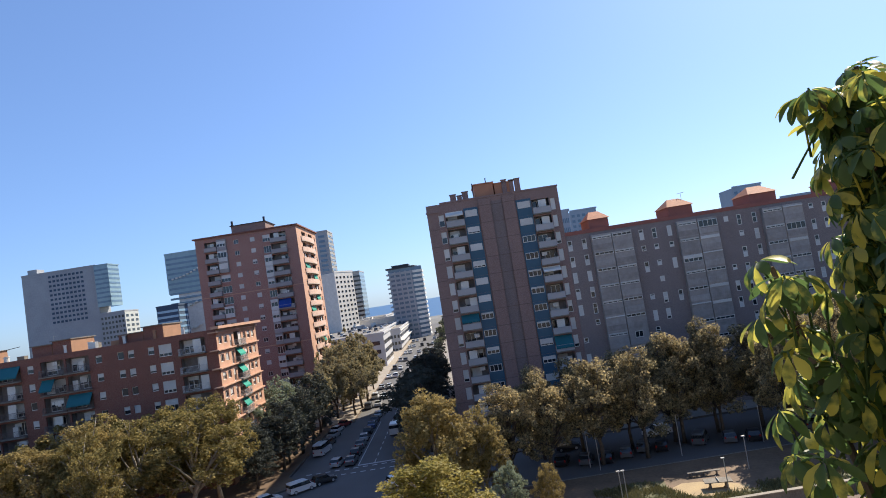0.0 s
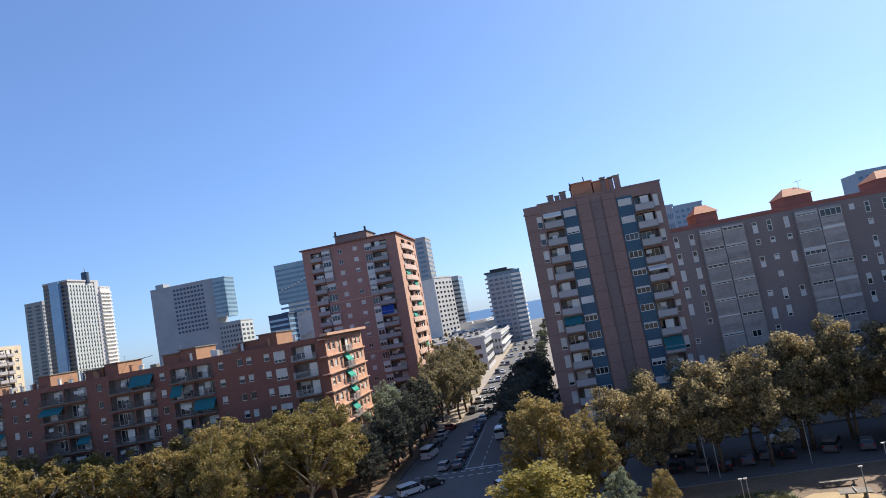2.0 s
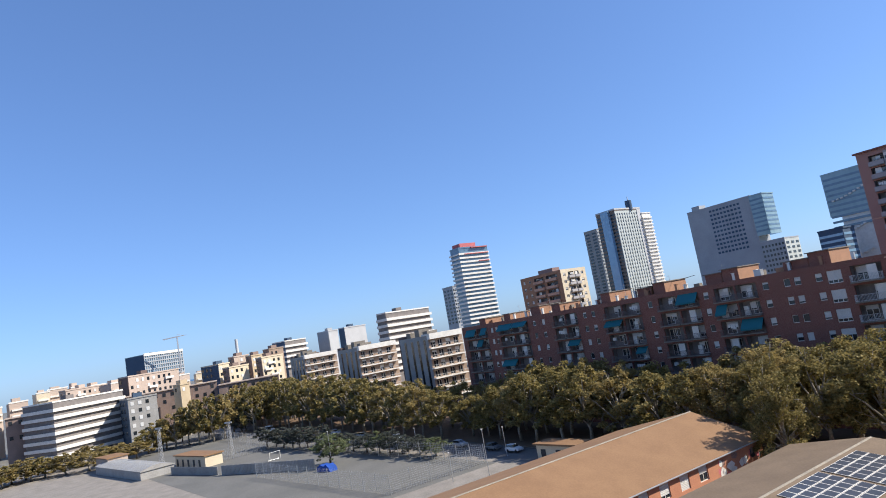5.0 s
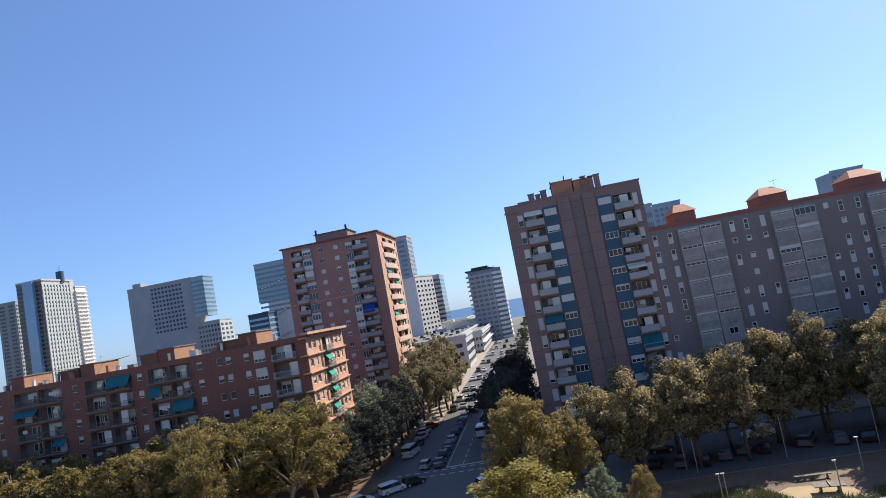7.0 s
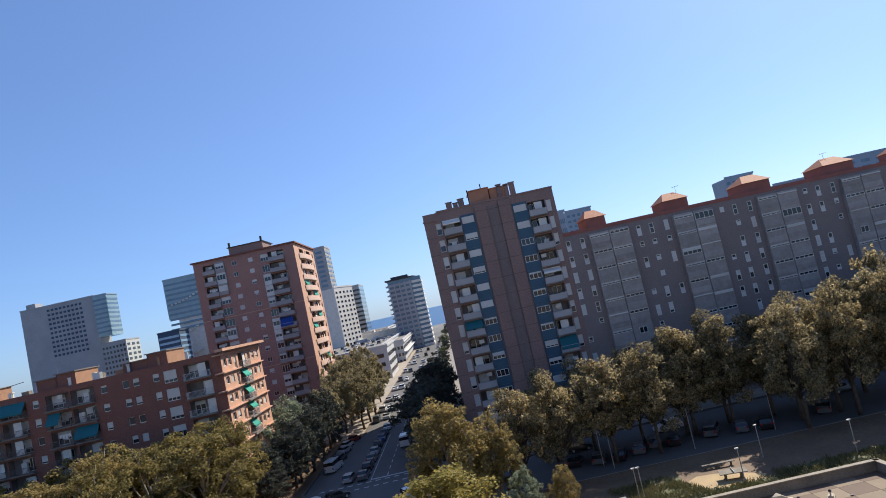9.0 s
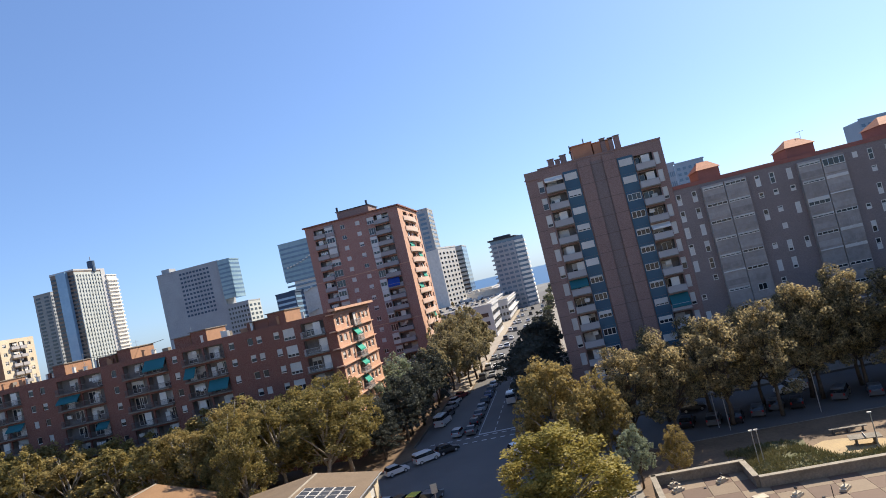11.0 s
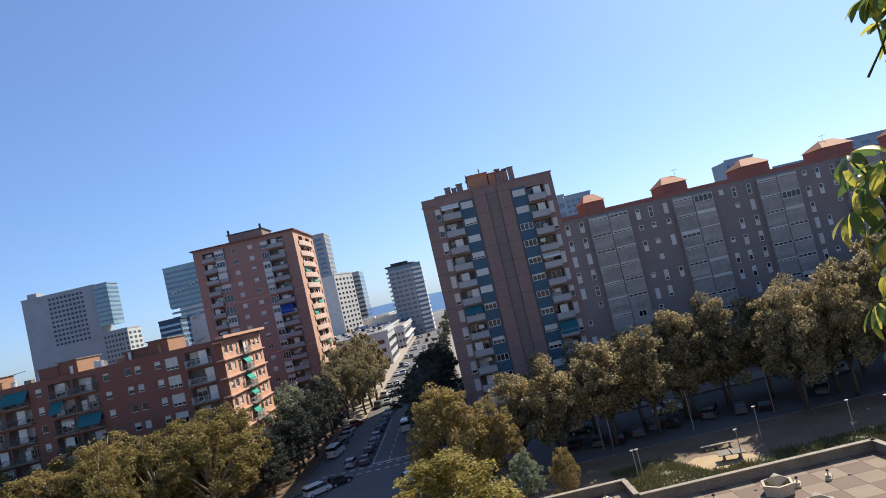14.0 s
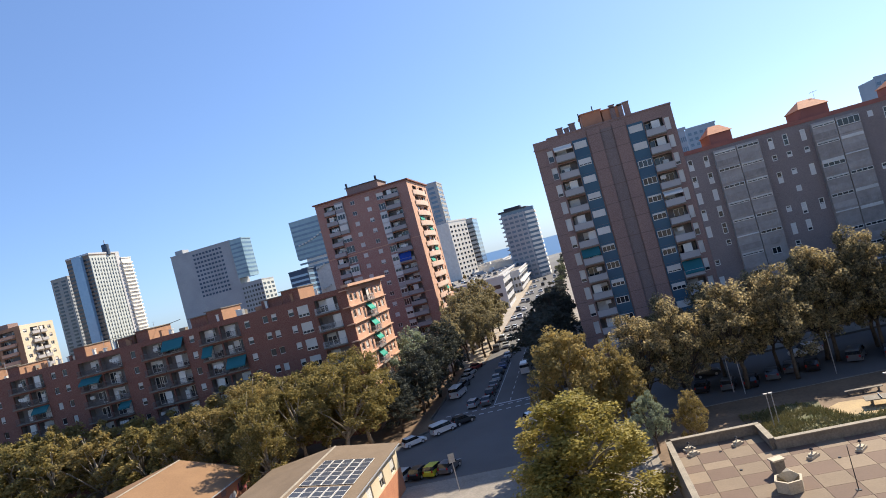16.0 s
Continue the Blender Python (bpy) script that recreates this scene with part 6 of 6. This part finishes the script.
for i in range(1, 6):
    a, b = Vector(loc[i]), Vector(loc[(i + 1) % 6])
    d = (b - a).normalized()
    nrm = Vector((-d.y, d.x))
    e0, e1 = a - d * 0.0, b + d * 0.0
    if i == 3:
        e0, e1 = a + d * 0.0, b - d * 0.35
    pp.slab([tuple(e0), tuple(e1), tuple(e1 + nrm * 0.3), tuple(e0 + nrm * 0.3)], ZT - 0.05, ZP - 0.08)
    cp.slab([tuple(e0 - nrm * 0.06), tuple(e1 - nrm * 0.06), tuple(e1 + nrm * 0.42), tuple(e0 + nrm * 0.42)], ZP - 0.08, ZP)
part("parapet", pp, M["concrete"], deck, "grey concrete parapet")
part("coping", cp, M["coping"], deck, "worn pale coping")


def vent(x, y, rz=0):
    v = thing("roof_vent", x, y, ZT, rz, "small concrete roof vent with metal cowl", "vent", "roof vents")
    part("base", MB().box(-0.5, -0.24, 0, 0.5, 0.24, 0.2).box(-0.3, -0.2, 0.2, 0.3, 0.2, 0.34), M["cap_cream"], v)
    part("pipe", MB().tube([(0, 0, 0.34), (0, 0, 0.62)], [0.06, 0.06], 8), M["galv"], v)
    part("cowl", MB().tube([(0, 0, 0.62), (0, 0, 0.68), (0, 0, 0.78)], [0.13, 0.13, 0.03], 10), M["dark_metal"], v)


for i, (x, y) in enumerate(((5.2, 57.6), (5.3, 56.4), (9.0, 56.8), (13.1, 51.5), (16.4, 51.3), (25.4, 50.9), (22.9, 50.9), (28.6, 44.0))):
    vent(x, y, 20 + i * 7)


def skylight(x, y, rz, s=1.0):
    v = thing("roof_skylight", x, y, ZT, rz, "six sided concrete roof light with a sloped hood", "skylight", "roof lights")
    o = [(math.cos(radians(60 * i)) * 1.25 * s, math.sin(radians(60 * i)) * 1.25 * s) for i in range(6)]
    n = [(x_ * 0.83, y_ * 0.83) for x_, y_ in o]
    m = MB()
    zt = [0.85] * 6
    pts = [(p[0] * 0.94, p[1] * 0.94, 0) for p in o] + [(*p, z) for p, z in zip(o, zt)] + [(*p, z) for p, z in zip(n, zt)] + [(*p, 0.1) for p in n]
    fs = []
    for j in range(6):
        k = (j + 1) % 6
        fs += [(j, k, k + 6, j + 6), (j + 6, k + 6, k + 12, j + 12), (j + 12, k + 12, k + 18, j + 18)]
    part("curb", m.poly(pts, fs), M["cap_cream"], v)
    part("glazing", MB().slab(n, 0.1, 0.16), M["glass"], v)
    a, b, c = n[0], n[1], n[2]
    hood = MB().poly([(*a, 0.85), (*b, 0.85), (*c, 0.85), (a[0] * 0.5, a[1] * 0.5 + 0.2, 1.15), (b[0] * 0.7, b[1] * 0.7, 1.3), (c[0] * 0.4, c[1] * 0.5, 1.15), (0.1, 0.1, 0.3)],
                     [(0, 1, 4, 3), (1, 2, 5, 4), (3, 4, 5), (3, 5, 6), (0, 3, 6), (2, 6, 5)])
    part("hood", hood, M["cap_cream"], v, "sloped concrete hood")


skylight(21.2, 50.5, 12)
skylight(21.6, 45.6, 12)
skylight(10.0, 47.0, 12, 0.8)
t = thing("roof_chimney", 10.2, 49.9, ZT, 14, "short concrete flue with a cap", "chimney")
part("shaft", MB().box(-0.38, -0.3, 0, 0.38, 0.3, 1.0), M["concrete"], t)
part("cap", MB().box(-0.48, -0.4, 1.0, 0.48, 0.4, 1.12), M["cap_cream"], t)
t = thing("roof_mast", 13.6, 45.2, ZT, 0, "thin dark mast on the roof terrace", "mast")
part("pole", MB().tube([(0, 0, 0), (0, 0, 3.0)], [0.035, 0.025], 6), M["dark_metal"], t)
part("foot", MB().box(-0.15, -0.15, 0, 0.15, 0.15, 0.06), M["dark_metal"], t)
for x, y in ((7.4, 56.0), (7.9, 51.6), (14.6, 50.6), (20.0, 51.9), (15.4, 45.2), (26.9, 50.7), (12.0, 43.5)):
    t = thing("roof_drain", x, y, ZT, 0, "small dark drain in the roof paving", "drain", "roof drains")
    part("grate", MB().tube([(0, 0, 0.02), (0, 0, 0.09)], [0.13, 0.1], 8), M["dark_metal"], t)


# ---- low halls with sloping roofs ----
def hall(name, label, x, y0, y1, half_r, half_l, zr, ze, roof, wall, nwin, zl=None, plain=0):
    """A long hall along y, its ridge at x, with eaves to the right and left."""
    t = thing(name, x, y0, 0.14, label=label, category="building")
    L = y1 - y0
    zl = zl or ze
    w = MB()
    g = [(-half_l, 0), (half_r, 0), (half_r, ze - 0.2), (0, zr - 0.2), (-half_l, zl - 0.2)]
    w.poly([(a, 0, b) for a, b in g], [(0, 1, 2, 3, 4)]).poly([(a, L, b) for a, b in g], [(4, 3, 2, 1, 0)])
    w.quad((-half_l, L, 0), (-half_l, 0, 0), (-half_l, 0, zl - 0.2), (-half_l, L, zl - 0.2))
    part("gable_wall", w, wall, t)
    m = pose(half_r, 0, 0, 0, 0, 90)
    holes = []
    p = L / nwin
    for i in range(nwin - plain):
        for zz in ((2.9, 4.6),):
            holes.append((round(i * p + p * 0.25, 2), zz[0], round(i * p + p * 0.25 + 1.7, 2), zz[1]))
    sw = MB(m)
    wall_panel(sw, L, 0, ze - 0.2, holes)
    part("side_wall", sw, wall, t)
    for a, b, c, d in holes:
        add_window(t, m @ pose(a, 0.15, b), round(c - a, 2), round(d - b, 2), rng.choice((1.0, 0.75, 1.0, 0.5)))
    rf = MB()
    for s, hw, z1 in ((1, half_r, ze), (-1, half_l, zl)):
        e = s * (hw + 0.5)
        zz = zr + (z1 - zr) * (hw + 0.5) / hw
        a, b, c, d = (0, -0.4, zr), (e, -0.4, zz), (e, L + 0.4, zz), (0, L + 0.4, zr)
        dn = [(p_[0], p_[1], p_[2] - 0.16) for p_ in (a, b, c, d)]
        rf.poly([a, b, c, d] + dn, [(0, 1, 2, 3) if s > 0 else (3, 2, 1, 0), (4, 7, 6, 5), (0, 4, 5, 1), (1, 5, 6, 2), (2, 6, 7, 3)])
    part("roof", rf, roof, t)
    part("ridge_cap", MB().prism([(-0.2, zr - 0.03), (0, zr + 0.06), (0.2, zr - 0.03)], -0.4, L + 0.4), M["coping"], t)
    part("gutter", MB().tube([(half_r + 0.55, -0.3, ze - 0.2), (half_r + 0.55, L + 0.3, ze - 0.2)], [0.08, 0.08], 6), M["galv"], t)
    return t


ha = hall("hall", "long low brick hall with weathered brown roof", -57.9, 34, 77.0, 9.7, 13.3, 8.0, 5.1, M["roof_brown"], M["wall_orange"], 12, plain=3)
hb = hall("hall", "cream two storey hall with solar panels on its roof", -33.2, 34, 72.0, 7.4, 8.3, 6.6, 5.5, M["roof_tan"], M["cream"], 9)
# spray painted shapes on the blind end of the side wall
gr = random.Random(6)
for i in range(34):
    y, zz, q = gr.uniform(32.4, 42.2), gr.uniform(0.6, 4.3), gr.uniform(0.35, 1.1)
    n = gr.choice((5, 6, 7, 9))
    pts = [(9.703 + 0.003 * (i % 4), y + q * gr.uniform(0.5, 1.1) * math.cos(6.283 * j / n), zz + min(q, 0.55) * gr.uniform(0.6, 1.3) * math.sin(6.283 * j / n)) for j in range(n)]
    part("painted_shape", MB().poly(pts, [tuple(range(n))]), M[gr.choice(("white", "white", "panel_grey", "dark_metal", "wall_orange", "crown_red", "brick_dark"))], ha)
sl = math.atan2(-1.1, 7.4)
part("dado", MB().box(7.42, 0, 0, 7.47, 38, 2.7).box(-8.3, 38.003, 0, 7.4, 38.05, 2.7), M["wall_orange"], hb, "orange brick lower wall")
SP_W, SP_L = 1.12, 1.17
fr = cached("sp_frame", lambda: MB().box(0, 0, 0, SP_W, SP_L, 0.035).mesh("solar_panel", M["white"]))
ce = cached("sp_cell", lambda: MB().box(0.06, 0.045, 0.035, SP_W - 0.06, SP_L - 0.045, 0.042).mesh("solar_cells", M["solar"]))
for i in range(5):
    for j in range(12):
        x, y = 0.8 + i * 1.17, 31.9 - j * 1.2 - (0.0 if j < 6 else 0.55)
        a = thing("solar_panel", -33.2 + x, 34 + y, 0, label="framed dark solar panel lying on the roof", category="solar panel", group="roof solar panels")
        a.matrix_world = pose(-33.2 + x, 34 + y, 0.14 + 6.6 + math.tan(sl) * x + 0.06, 0, -math.degrees(sl), 0)
        part("frame", fr, None, a)
        part("cell_sheet", ce, None, a)

# ---- sports courts and yard at the far side ----
structure("court", MB().slab([(-330, 20), (-96, 34), (-96, 71), (-330, 66)], 0.14, 0.15), M["court"], "grey sports court surface", "court")


def lattice_mast(x, y, h):
    t = thing("lattice_mast", x, y, 0.15, 20, "grey steel lattice mast by the courts", "mast", "court masts")
    part("frame", lattice_mesh(h), None, t)
    part("floodlight", MB().box(-1.6, -0.15, h - 0.1, 1.6, 0.15, h + 0.35), M["galv"], t)


def lattice_mesh(h):
    def go():
        b = MB()
        c = [(-0.5, -0.5), (0.5, -0.5), (0.5, 0.5), (-0.5, 0.5)]
        for x, y in c:
            b.tube([(x, y, 0), (x * 0.6, y * 0.6, h)], [0.06, 0.05], 4)
        n = int(h / 1.0)
        for i in range(n):
            f, g = 1 - 0.4 * i / n, 1 - 0.4 * (i + 1) / n
            for j in range(4):
                p, q = c[j], c[(j + 1) % 4]
                b.tube([(p[0] * f, p[1] * f, h * i / n), (q[0] * g, q[1] * g, h * (i + 1) / n)], [0.035, 0.035], 3)
        return b.mesh("frame", M["galv"])
    return cached(("lat", h), go)


lattice_mast(-197, 51.6, 9.4)
lattice_mast(-212.5, 35.3, 11)


def fence(x0, y0, x1, y1, h):
    t = thing("fence", x0, y0, 0.15, math.degrees(math.atan2(y1 - y0, x1 - x0)), "tall grey wire fence round the sports court", "fence", "court fences")
    L = math.hypot(x1 - x0, y1 - y0)
    n = int(L / 4)
    for i in range(n + 1):
        part("post", cached(("fp", h), lambda: MB().tube([(0, 0, 0), (0, 0, h)], [0.06, 0.06], 6).mesh("post", M["galv"])), None, t).matrix_local = pose(L * i / n, 0, 0)
    w = MB()
    for i in range(int(h / 0.35)):
        w.box(0, -0.012, 0.3 + i * 0.35, L, 0.012, 0.325 + i * 0.35)
    for i in range(int(L / 0.5)):
        w.box(i * 0.5, -0.01, 0, i * 0.5 + 0.02, 0.01, h)
    part("mesh_panel", w, M["galv"], t)


fence(-190, 62, -98, 70, 3.4)
fence(-190, 46, -190, 62, 3.4)
fence(-150, 44, -98, 50, 3.4)
fence(-98, 50, -98, 70, 3.4)
fence(-290, 60, -200, 64, 3.2)
for x, y, w, d, h, rz, m_, lab in ((-196, 42.0, 19, 5, 3.2, 12, "cream", "long cream walled shed by the courts"), (-238, 25, 12, 6, 4.2, 10, "far_pink", "small pinkish store with flat roof"), (-84, 76.4, 9, 3.4, 3.0, 4, "cream", "small cream kiosk with flat roof")):
    t = thing("shed", x, y, 0.15, rz, lab, "shed")
    part("wall", MB().box(-w / 2, -d / 2, 0, w / 2, d / 2, h - 0.3), M[m_], t)
    part("roof", MB().box(-w / 2 - 0.4, -d / 2 - 0.4, h - 0.3, w / 2 + 0.4, d / 2 + 0.4, h), M["roof_brown"], t)
    for q in range(int(w / 3.5)):
        at(part("doorway", MB().box(0, -0.06, 0, 1.1, -0.003, 2.0), M["dark_metal"], t), pose(-w / 2 + 1 + q * 3.5, -d / 2, 0))


def ribbed_sheet(L, h):
    """An upright corrugated sheet along x."""
    n = int(L / 0.45)
    line = []
    for i in range(n):
        line += [(L * i / n, 0.0), (L * (i + 0.5) / n, 0.0), (L * (i + 0.55) / n, -0.07), (L * (i + 0.95) / n, -0.07)]
    k = len(line)
    pts = [(x, y, z) for z in (0.0, h) for x, y in line] + [(x, y + 0.05, z) for z in (0.0, h) for x, y in line]
    fs = [(i, i + 1, i + 1 + k, i + k) for i in range(k - 1)] + [(i + 2 * k, i + 3 * k, i + 1 + 3 * k, i + 1 + 2 * k) for i in range(k - 1)] + [(i + k, i + 1 + k, i + 1 + 3 * k, i + 3 * k) for i in range(k - 1)]
    return MB().poly(pts, fs)


for x0, y0, x1, y1, h in ((-166, 40.5, -139, 53.5, 2.3), (-190, 33.5, -168, 40.0, 2.0)):
    t = thing("sheet_fence", x0, y0, 0.15, math.degrees(math.atan2(y1 - y0, x1 - x0)), "grey corrugated sheet fence beside the court", "fence", "sheet fences")
    part("sheet", ribbed_sheet(math.hypot(x1 - x0, y1 - y0), h), M["panel_grey"], t)
    for q in range(6):
        part("post", MB().box(-0.05, 0.051, 0, 0.05, 0.15, h), M["galv"], t).matrix_local = pose(math.hypot(x1 - x0, y1 - y0) * q / 5, 0, 0)
# long shed with a low barrel roof
t = thing("shed", -214, 27.5, 0.15, 9, "long grey shed with ribbed barrel roof", "shed")
arc = [(-4.5 + 0.9 * i, 2.0 + 1.3 * math.cos((i - 5) / 5 * 1.35)) for i in range(11)]
part("wall", MB().box(-21, -4.4, 0, 21, 4.4, 2.1), M["panel_grey"], t)
rf = MB(pose(0, 0, 0, 0, 0, 90))
rf.prism(arc + [(4.5, 2.15), (-4.5, 2.15)], -21.3, 21.3)
part("roof", rf, M["panel_grey"], t)
for q in range(48):
    rb = MB(pose(0, 0, 0, 0, 0, 90))
    part("rib", rb.prism([(x, z) for x, z in arc] + [(x, z + 0.06) for x, z in reversed(arc)], -21.2 + q * 0.9, -21.05 + q * 0.9), M["galv"], t)
t = thing("football_goal", -168, 54.6, 0.15, 100, "white football goal on the court", "goal")
part("frame", MB().tube([(-1.5, 0, 0), (-1.5, 0, 2.0)], [0.06, 0.06], 6).tube([(1.5, 0, 0), (1.5, 0, 2.0)], [0.06, 0.06], 6).tube([(-1.55, 0, 2.0), (1.55, 0, 2.0)], [0.06, 0.06], 6), M["white"], t)
part("net_bar", MB().tube([(-1.5, 0.9, 0), (-1.5, 0, 2.0)], [0.03, 0.03], 5).tube([(1.5, 0.9, 0), (1.5, 0, 2.0)], [0.03, 0.03], 5).tube([(-1.5, 0.9, 0.02), (1.5, 0.9, 0.02)], [0.03, 0.03], 5), M["galv"], t)
t = thing("tarpaulin", -134, 54.2, 0.15, 12, "bright blue tarpaulin over stored goods", "tarpaulin")
part("sheet", MB().prism([(-2.4, 0), (2.6, 0), (2.2, 0.9), (1.2, 1.5), (0.3, 1.1), (-1.0, 1.4), (-2.1, 0.8)], -1, 1), M["awning_blue"], t)

# ---- chequered pavers on the terrace ----
PX_ = [3.85, 5.51, 7.66, 9.81, 11.96, 14.11, 16.26, 18.41, 20.56, 22.71, 24.86, 27.01, 29.16, 31.31]
PY_ = [25.4, 27.5, 29.6, 31.7, 33.8, 35.9, 38.0, 40.1, 42.2, 44.3, 46.4, 48.5, 50.6, 52.7, 54.15, 56.4, 58.35]
for i in range(13):
    for j in range(16):
        x, y0 = PX_[i], PY_[j]
        w, d = PX_[i + 1] - x - 0.03, PY_[j + 1] - y0 - 0.03
        if y0 > 54 and x > 11.0:
            continue
        if y0 > 54:
            w = min(w, 11.05 - x)
        m_ = "paver_red" if (i + j) % 2 else "paver_light"
        me = cached(("pv", round(w, 2), round(d, 2), m_), lambda: MB().box(0, 0, -0.05, w, d, 0.02).mesh("paver", M[m_]))
        part("paver", me, None, deck).matrix_local = pose(x - 3.5, y0 - 25, ZT)

# ---- own building, balcony and the plant on it ----
# unseen wall made 140 m wide to reflect sunlight onto the shaded fronts
structure("wall_own", MB().box(-70, -13, 0, 70, -1.6, 36), M["panel_grey"], "plain grey wall behind the balcony, unseen, widened to bounce light", "wall")
structure("balcony_floor", MB().box(-3.2, -1.597, 23.2, 3.2, 1.7, 23.45), M["concrete"], "concrete balcony floor", "floor")
structure("balcony_wall", MB().box(-3.2, 1.703, 23.0, 3.2, 1.8, 24.0), M["cream"], "low rendered balcony wall", "wall")
lm = leaf_mat("variegated glossy leaf", (0.085, 0.145, 0.045), (0.58, 0.52, 0.1), glow=0.58, rough=0.45, spec=0.4)
lm.node_tree.nodes["Map Range"].inputs[1].default_value, lm.node_tree.nodes["Map Range"].inputs[2].default_value = 1.36, 1.56
lm.node_tree.nodes["Noise Texture"].inputs["Scale"].default_value = 9.0
lm.node_tree.nodes["Noise Texture.001"].inputs["Scale"].default_value = 30.0


def leaflet(mb, m, L, W, droop):
    """One obovate leaflet, folded along its midrib."""
    prof = ((0.0, 0.06), (0.18, 0.4), (0.42, 0.82), (0.64, 1.0), (0.82, 0.86), (0.94, 0.5), (1.0, 0.12))
    pts = []
    for u, w in prof:
        x, z = u * L, -droop * L * u * u
        pts += [(x, -w * W / 2, z + 0.16 * w * W), (x, 0, z), (x, w * W / 2, z + 0.16 * w * W)]
    fs = []
    for i in range(len(prof) - 1):
        for j in (0, 1):
            a = i * 3 + j
            fs.append((a, a + 1, a + 4, a + 3))
    k = len(mb.v)
    mb.v += [tuple(m @ Vector(p)) for p in pts]
    mb.f += [tuple(q + k for q in f) for f in fs]


def leaf_mesh(seed):
    def go():
        r = random.Random(seed)
        b = MB()
        n = r.choice((9, 10, 11))
        for i in range(n):
            a = 360 * (i + r.uniform(-0.2, 0.2)) / n
            leaflet(b, pose(0, 0, 0, r.uniform(-12, 12), r.uniform(12, 40), a) @ pose(0.012, 0, 0), r.uniform(0.042, 0.06), r.uniform(0.02, 0.026), r.uniform(0.2, 0.6))
        b.tube([(0, 0, 0), (0.01, 0, -0.06), (0.03, 0, -0.13)], [0.0022, 0.0022, 0.003], 5)
        return b.mesh("leaf", lm, True)
    return cached(("schef", seed), go)


PX, PY = 0.82, 1.22
plant = thing("potted_plant", PX, PY, 23.45, 0, "tall bushy potted umbrella plant with yellow variegated leaves", "plant")
pot = part("pot", MB().tube([(0, 0, 0), (0, 0, 0.3), (0, 0, 0.36)], [0.15, 0.2, 0.21], 20), M["tile_orange"], plant, "terracotta pot")
part("soil", MB().tube([(0, 0, 0.355), (0, 0, 0.365)], [0.18, 0.17], 16), M["dirt"], pot)
pr = random.Random(12)
# stems: foot, bow and tip, relative to the pot
STEMS = [((0.03, 0.03), (0.09, 0.08), (0.12, 0.12), 1.82), ((0.04, 0.02), (0.12, 0.06), (0.17, 0.1), 1.76), ((0.03, 0.04), (0.1, 0.1), (0.15, 0.16), 1.9), ((0.03, 0.0), (0.05, -0.02), (0.07, -0.03), 1.83), ((0.0, 0.03), (0.03, 0.03), (0.05, 0.02), 1.74), ((-0.03, 0.0), (-0.06, 0.02), (-0.19, 0.02), 1.5),
         ((-0.02, -0.03), (0.02, -0.08), (0.04, -0.13), 1.25), ((0.05, 0.0), (0.2, -0.02), (0.3, -0.03), 1.9), ((0.06, 0.02), (0.22, 0.02), (0.34, 0.0), 1.5), ((0.03, -0.03), (0.1, -0.09), (0.16, -0.12), 1.3), ((0.04, 0.03), (0.16, 0.06), (0.24, 0.08), 1.66), ((0.0, -0.04), (0.0, -0.1), (0.02, -0.16), 1.55)]
back = MB()
for k, (foot, bow, tip, h) in enumerate(STEMS):
    pts = [(*foot, 0.36), (*bow, h * 0.62), (*tip, h)]
    part("stem", MB().tube(pts, [0.012, 0.009, 0.005], 7), M["bark_dark"], plant)
    n = int(h * 38)
    for i in range(n):
        u = 0.2 + 0.8 * (i + pr.random()) / n
        p = Vector(pts[0]).lerp(Vector(pts[1]), u * 2) if u < 0.5 else Vector(pts[1]).lerp(Vector(pts[2]), u * 2 - 1)
        a = i * 137.5 + pr.uniform(-25, 25)
        out = pr.uniform(0.04, 0.15) * (1.25 - 0.6 * u)
        q = p + Vector((math.cos(radians(a)) * out, math.sin(radians(a)) * out, pr.uniform(-0.01, 0.06)))
        me, mx = leaf_mesh(pr.randrange(6)), Matrix.Translation(q) @ pose(0, 0, 0, 0, 0, a) @ pose(0, 0, 0, 0, pr.uniform(15, 75) * (1.1 - 0.5 * u), 0)
        if k in (0, 1, 2, 5):
            part("leaf", me, None, plant).matrix_local = mx
        else:
            back.poly([tuple(mx @ v.co) for v in me.vertices], [tuple(f.vertices) for f in me.polygons])
foliage = part("foliage", back, lm, plant, smooth=True)
tagged(foliage, kind="stuff")
# sprig reaching out from the top of the tallest stem
part("stem", MB().tube([(0.13, 0.14, 1.7), (0.06, 0.12, 1.78), (-0.005, 0.1, 1.85)], [0.005, 0.004, 0.003], 6), M["bark_dark"], plant)
for i in range(9):
    u = i / 8
    lf = part("leaf", leaf_mesh(pr.randrange(6)), None, plant)
    lf.matrix_local = Matrix.Translation((0.1 - 0.11 * u + pr.uniform(-0.03, 0.03), 0.13 - 0.03 * u + pr.uniform(-0.03, 0.03), 1.76 + 0.09 * u + pr.uniform(-0.02, 0.04))) @ pose(0, 0, 0, pr.uniform(-15, 15), pr.uniform(-30, 35), i * 137.5)
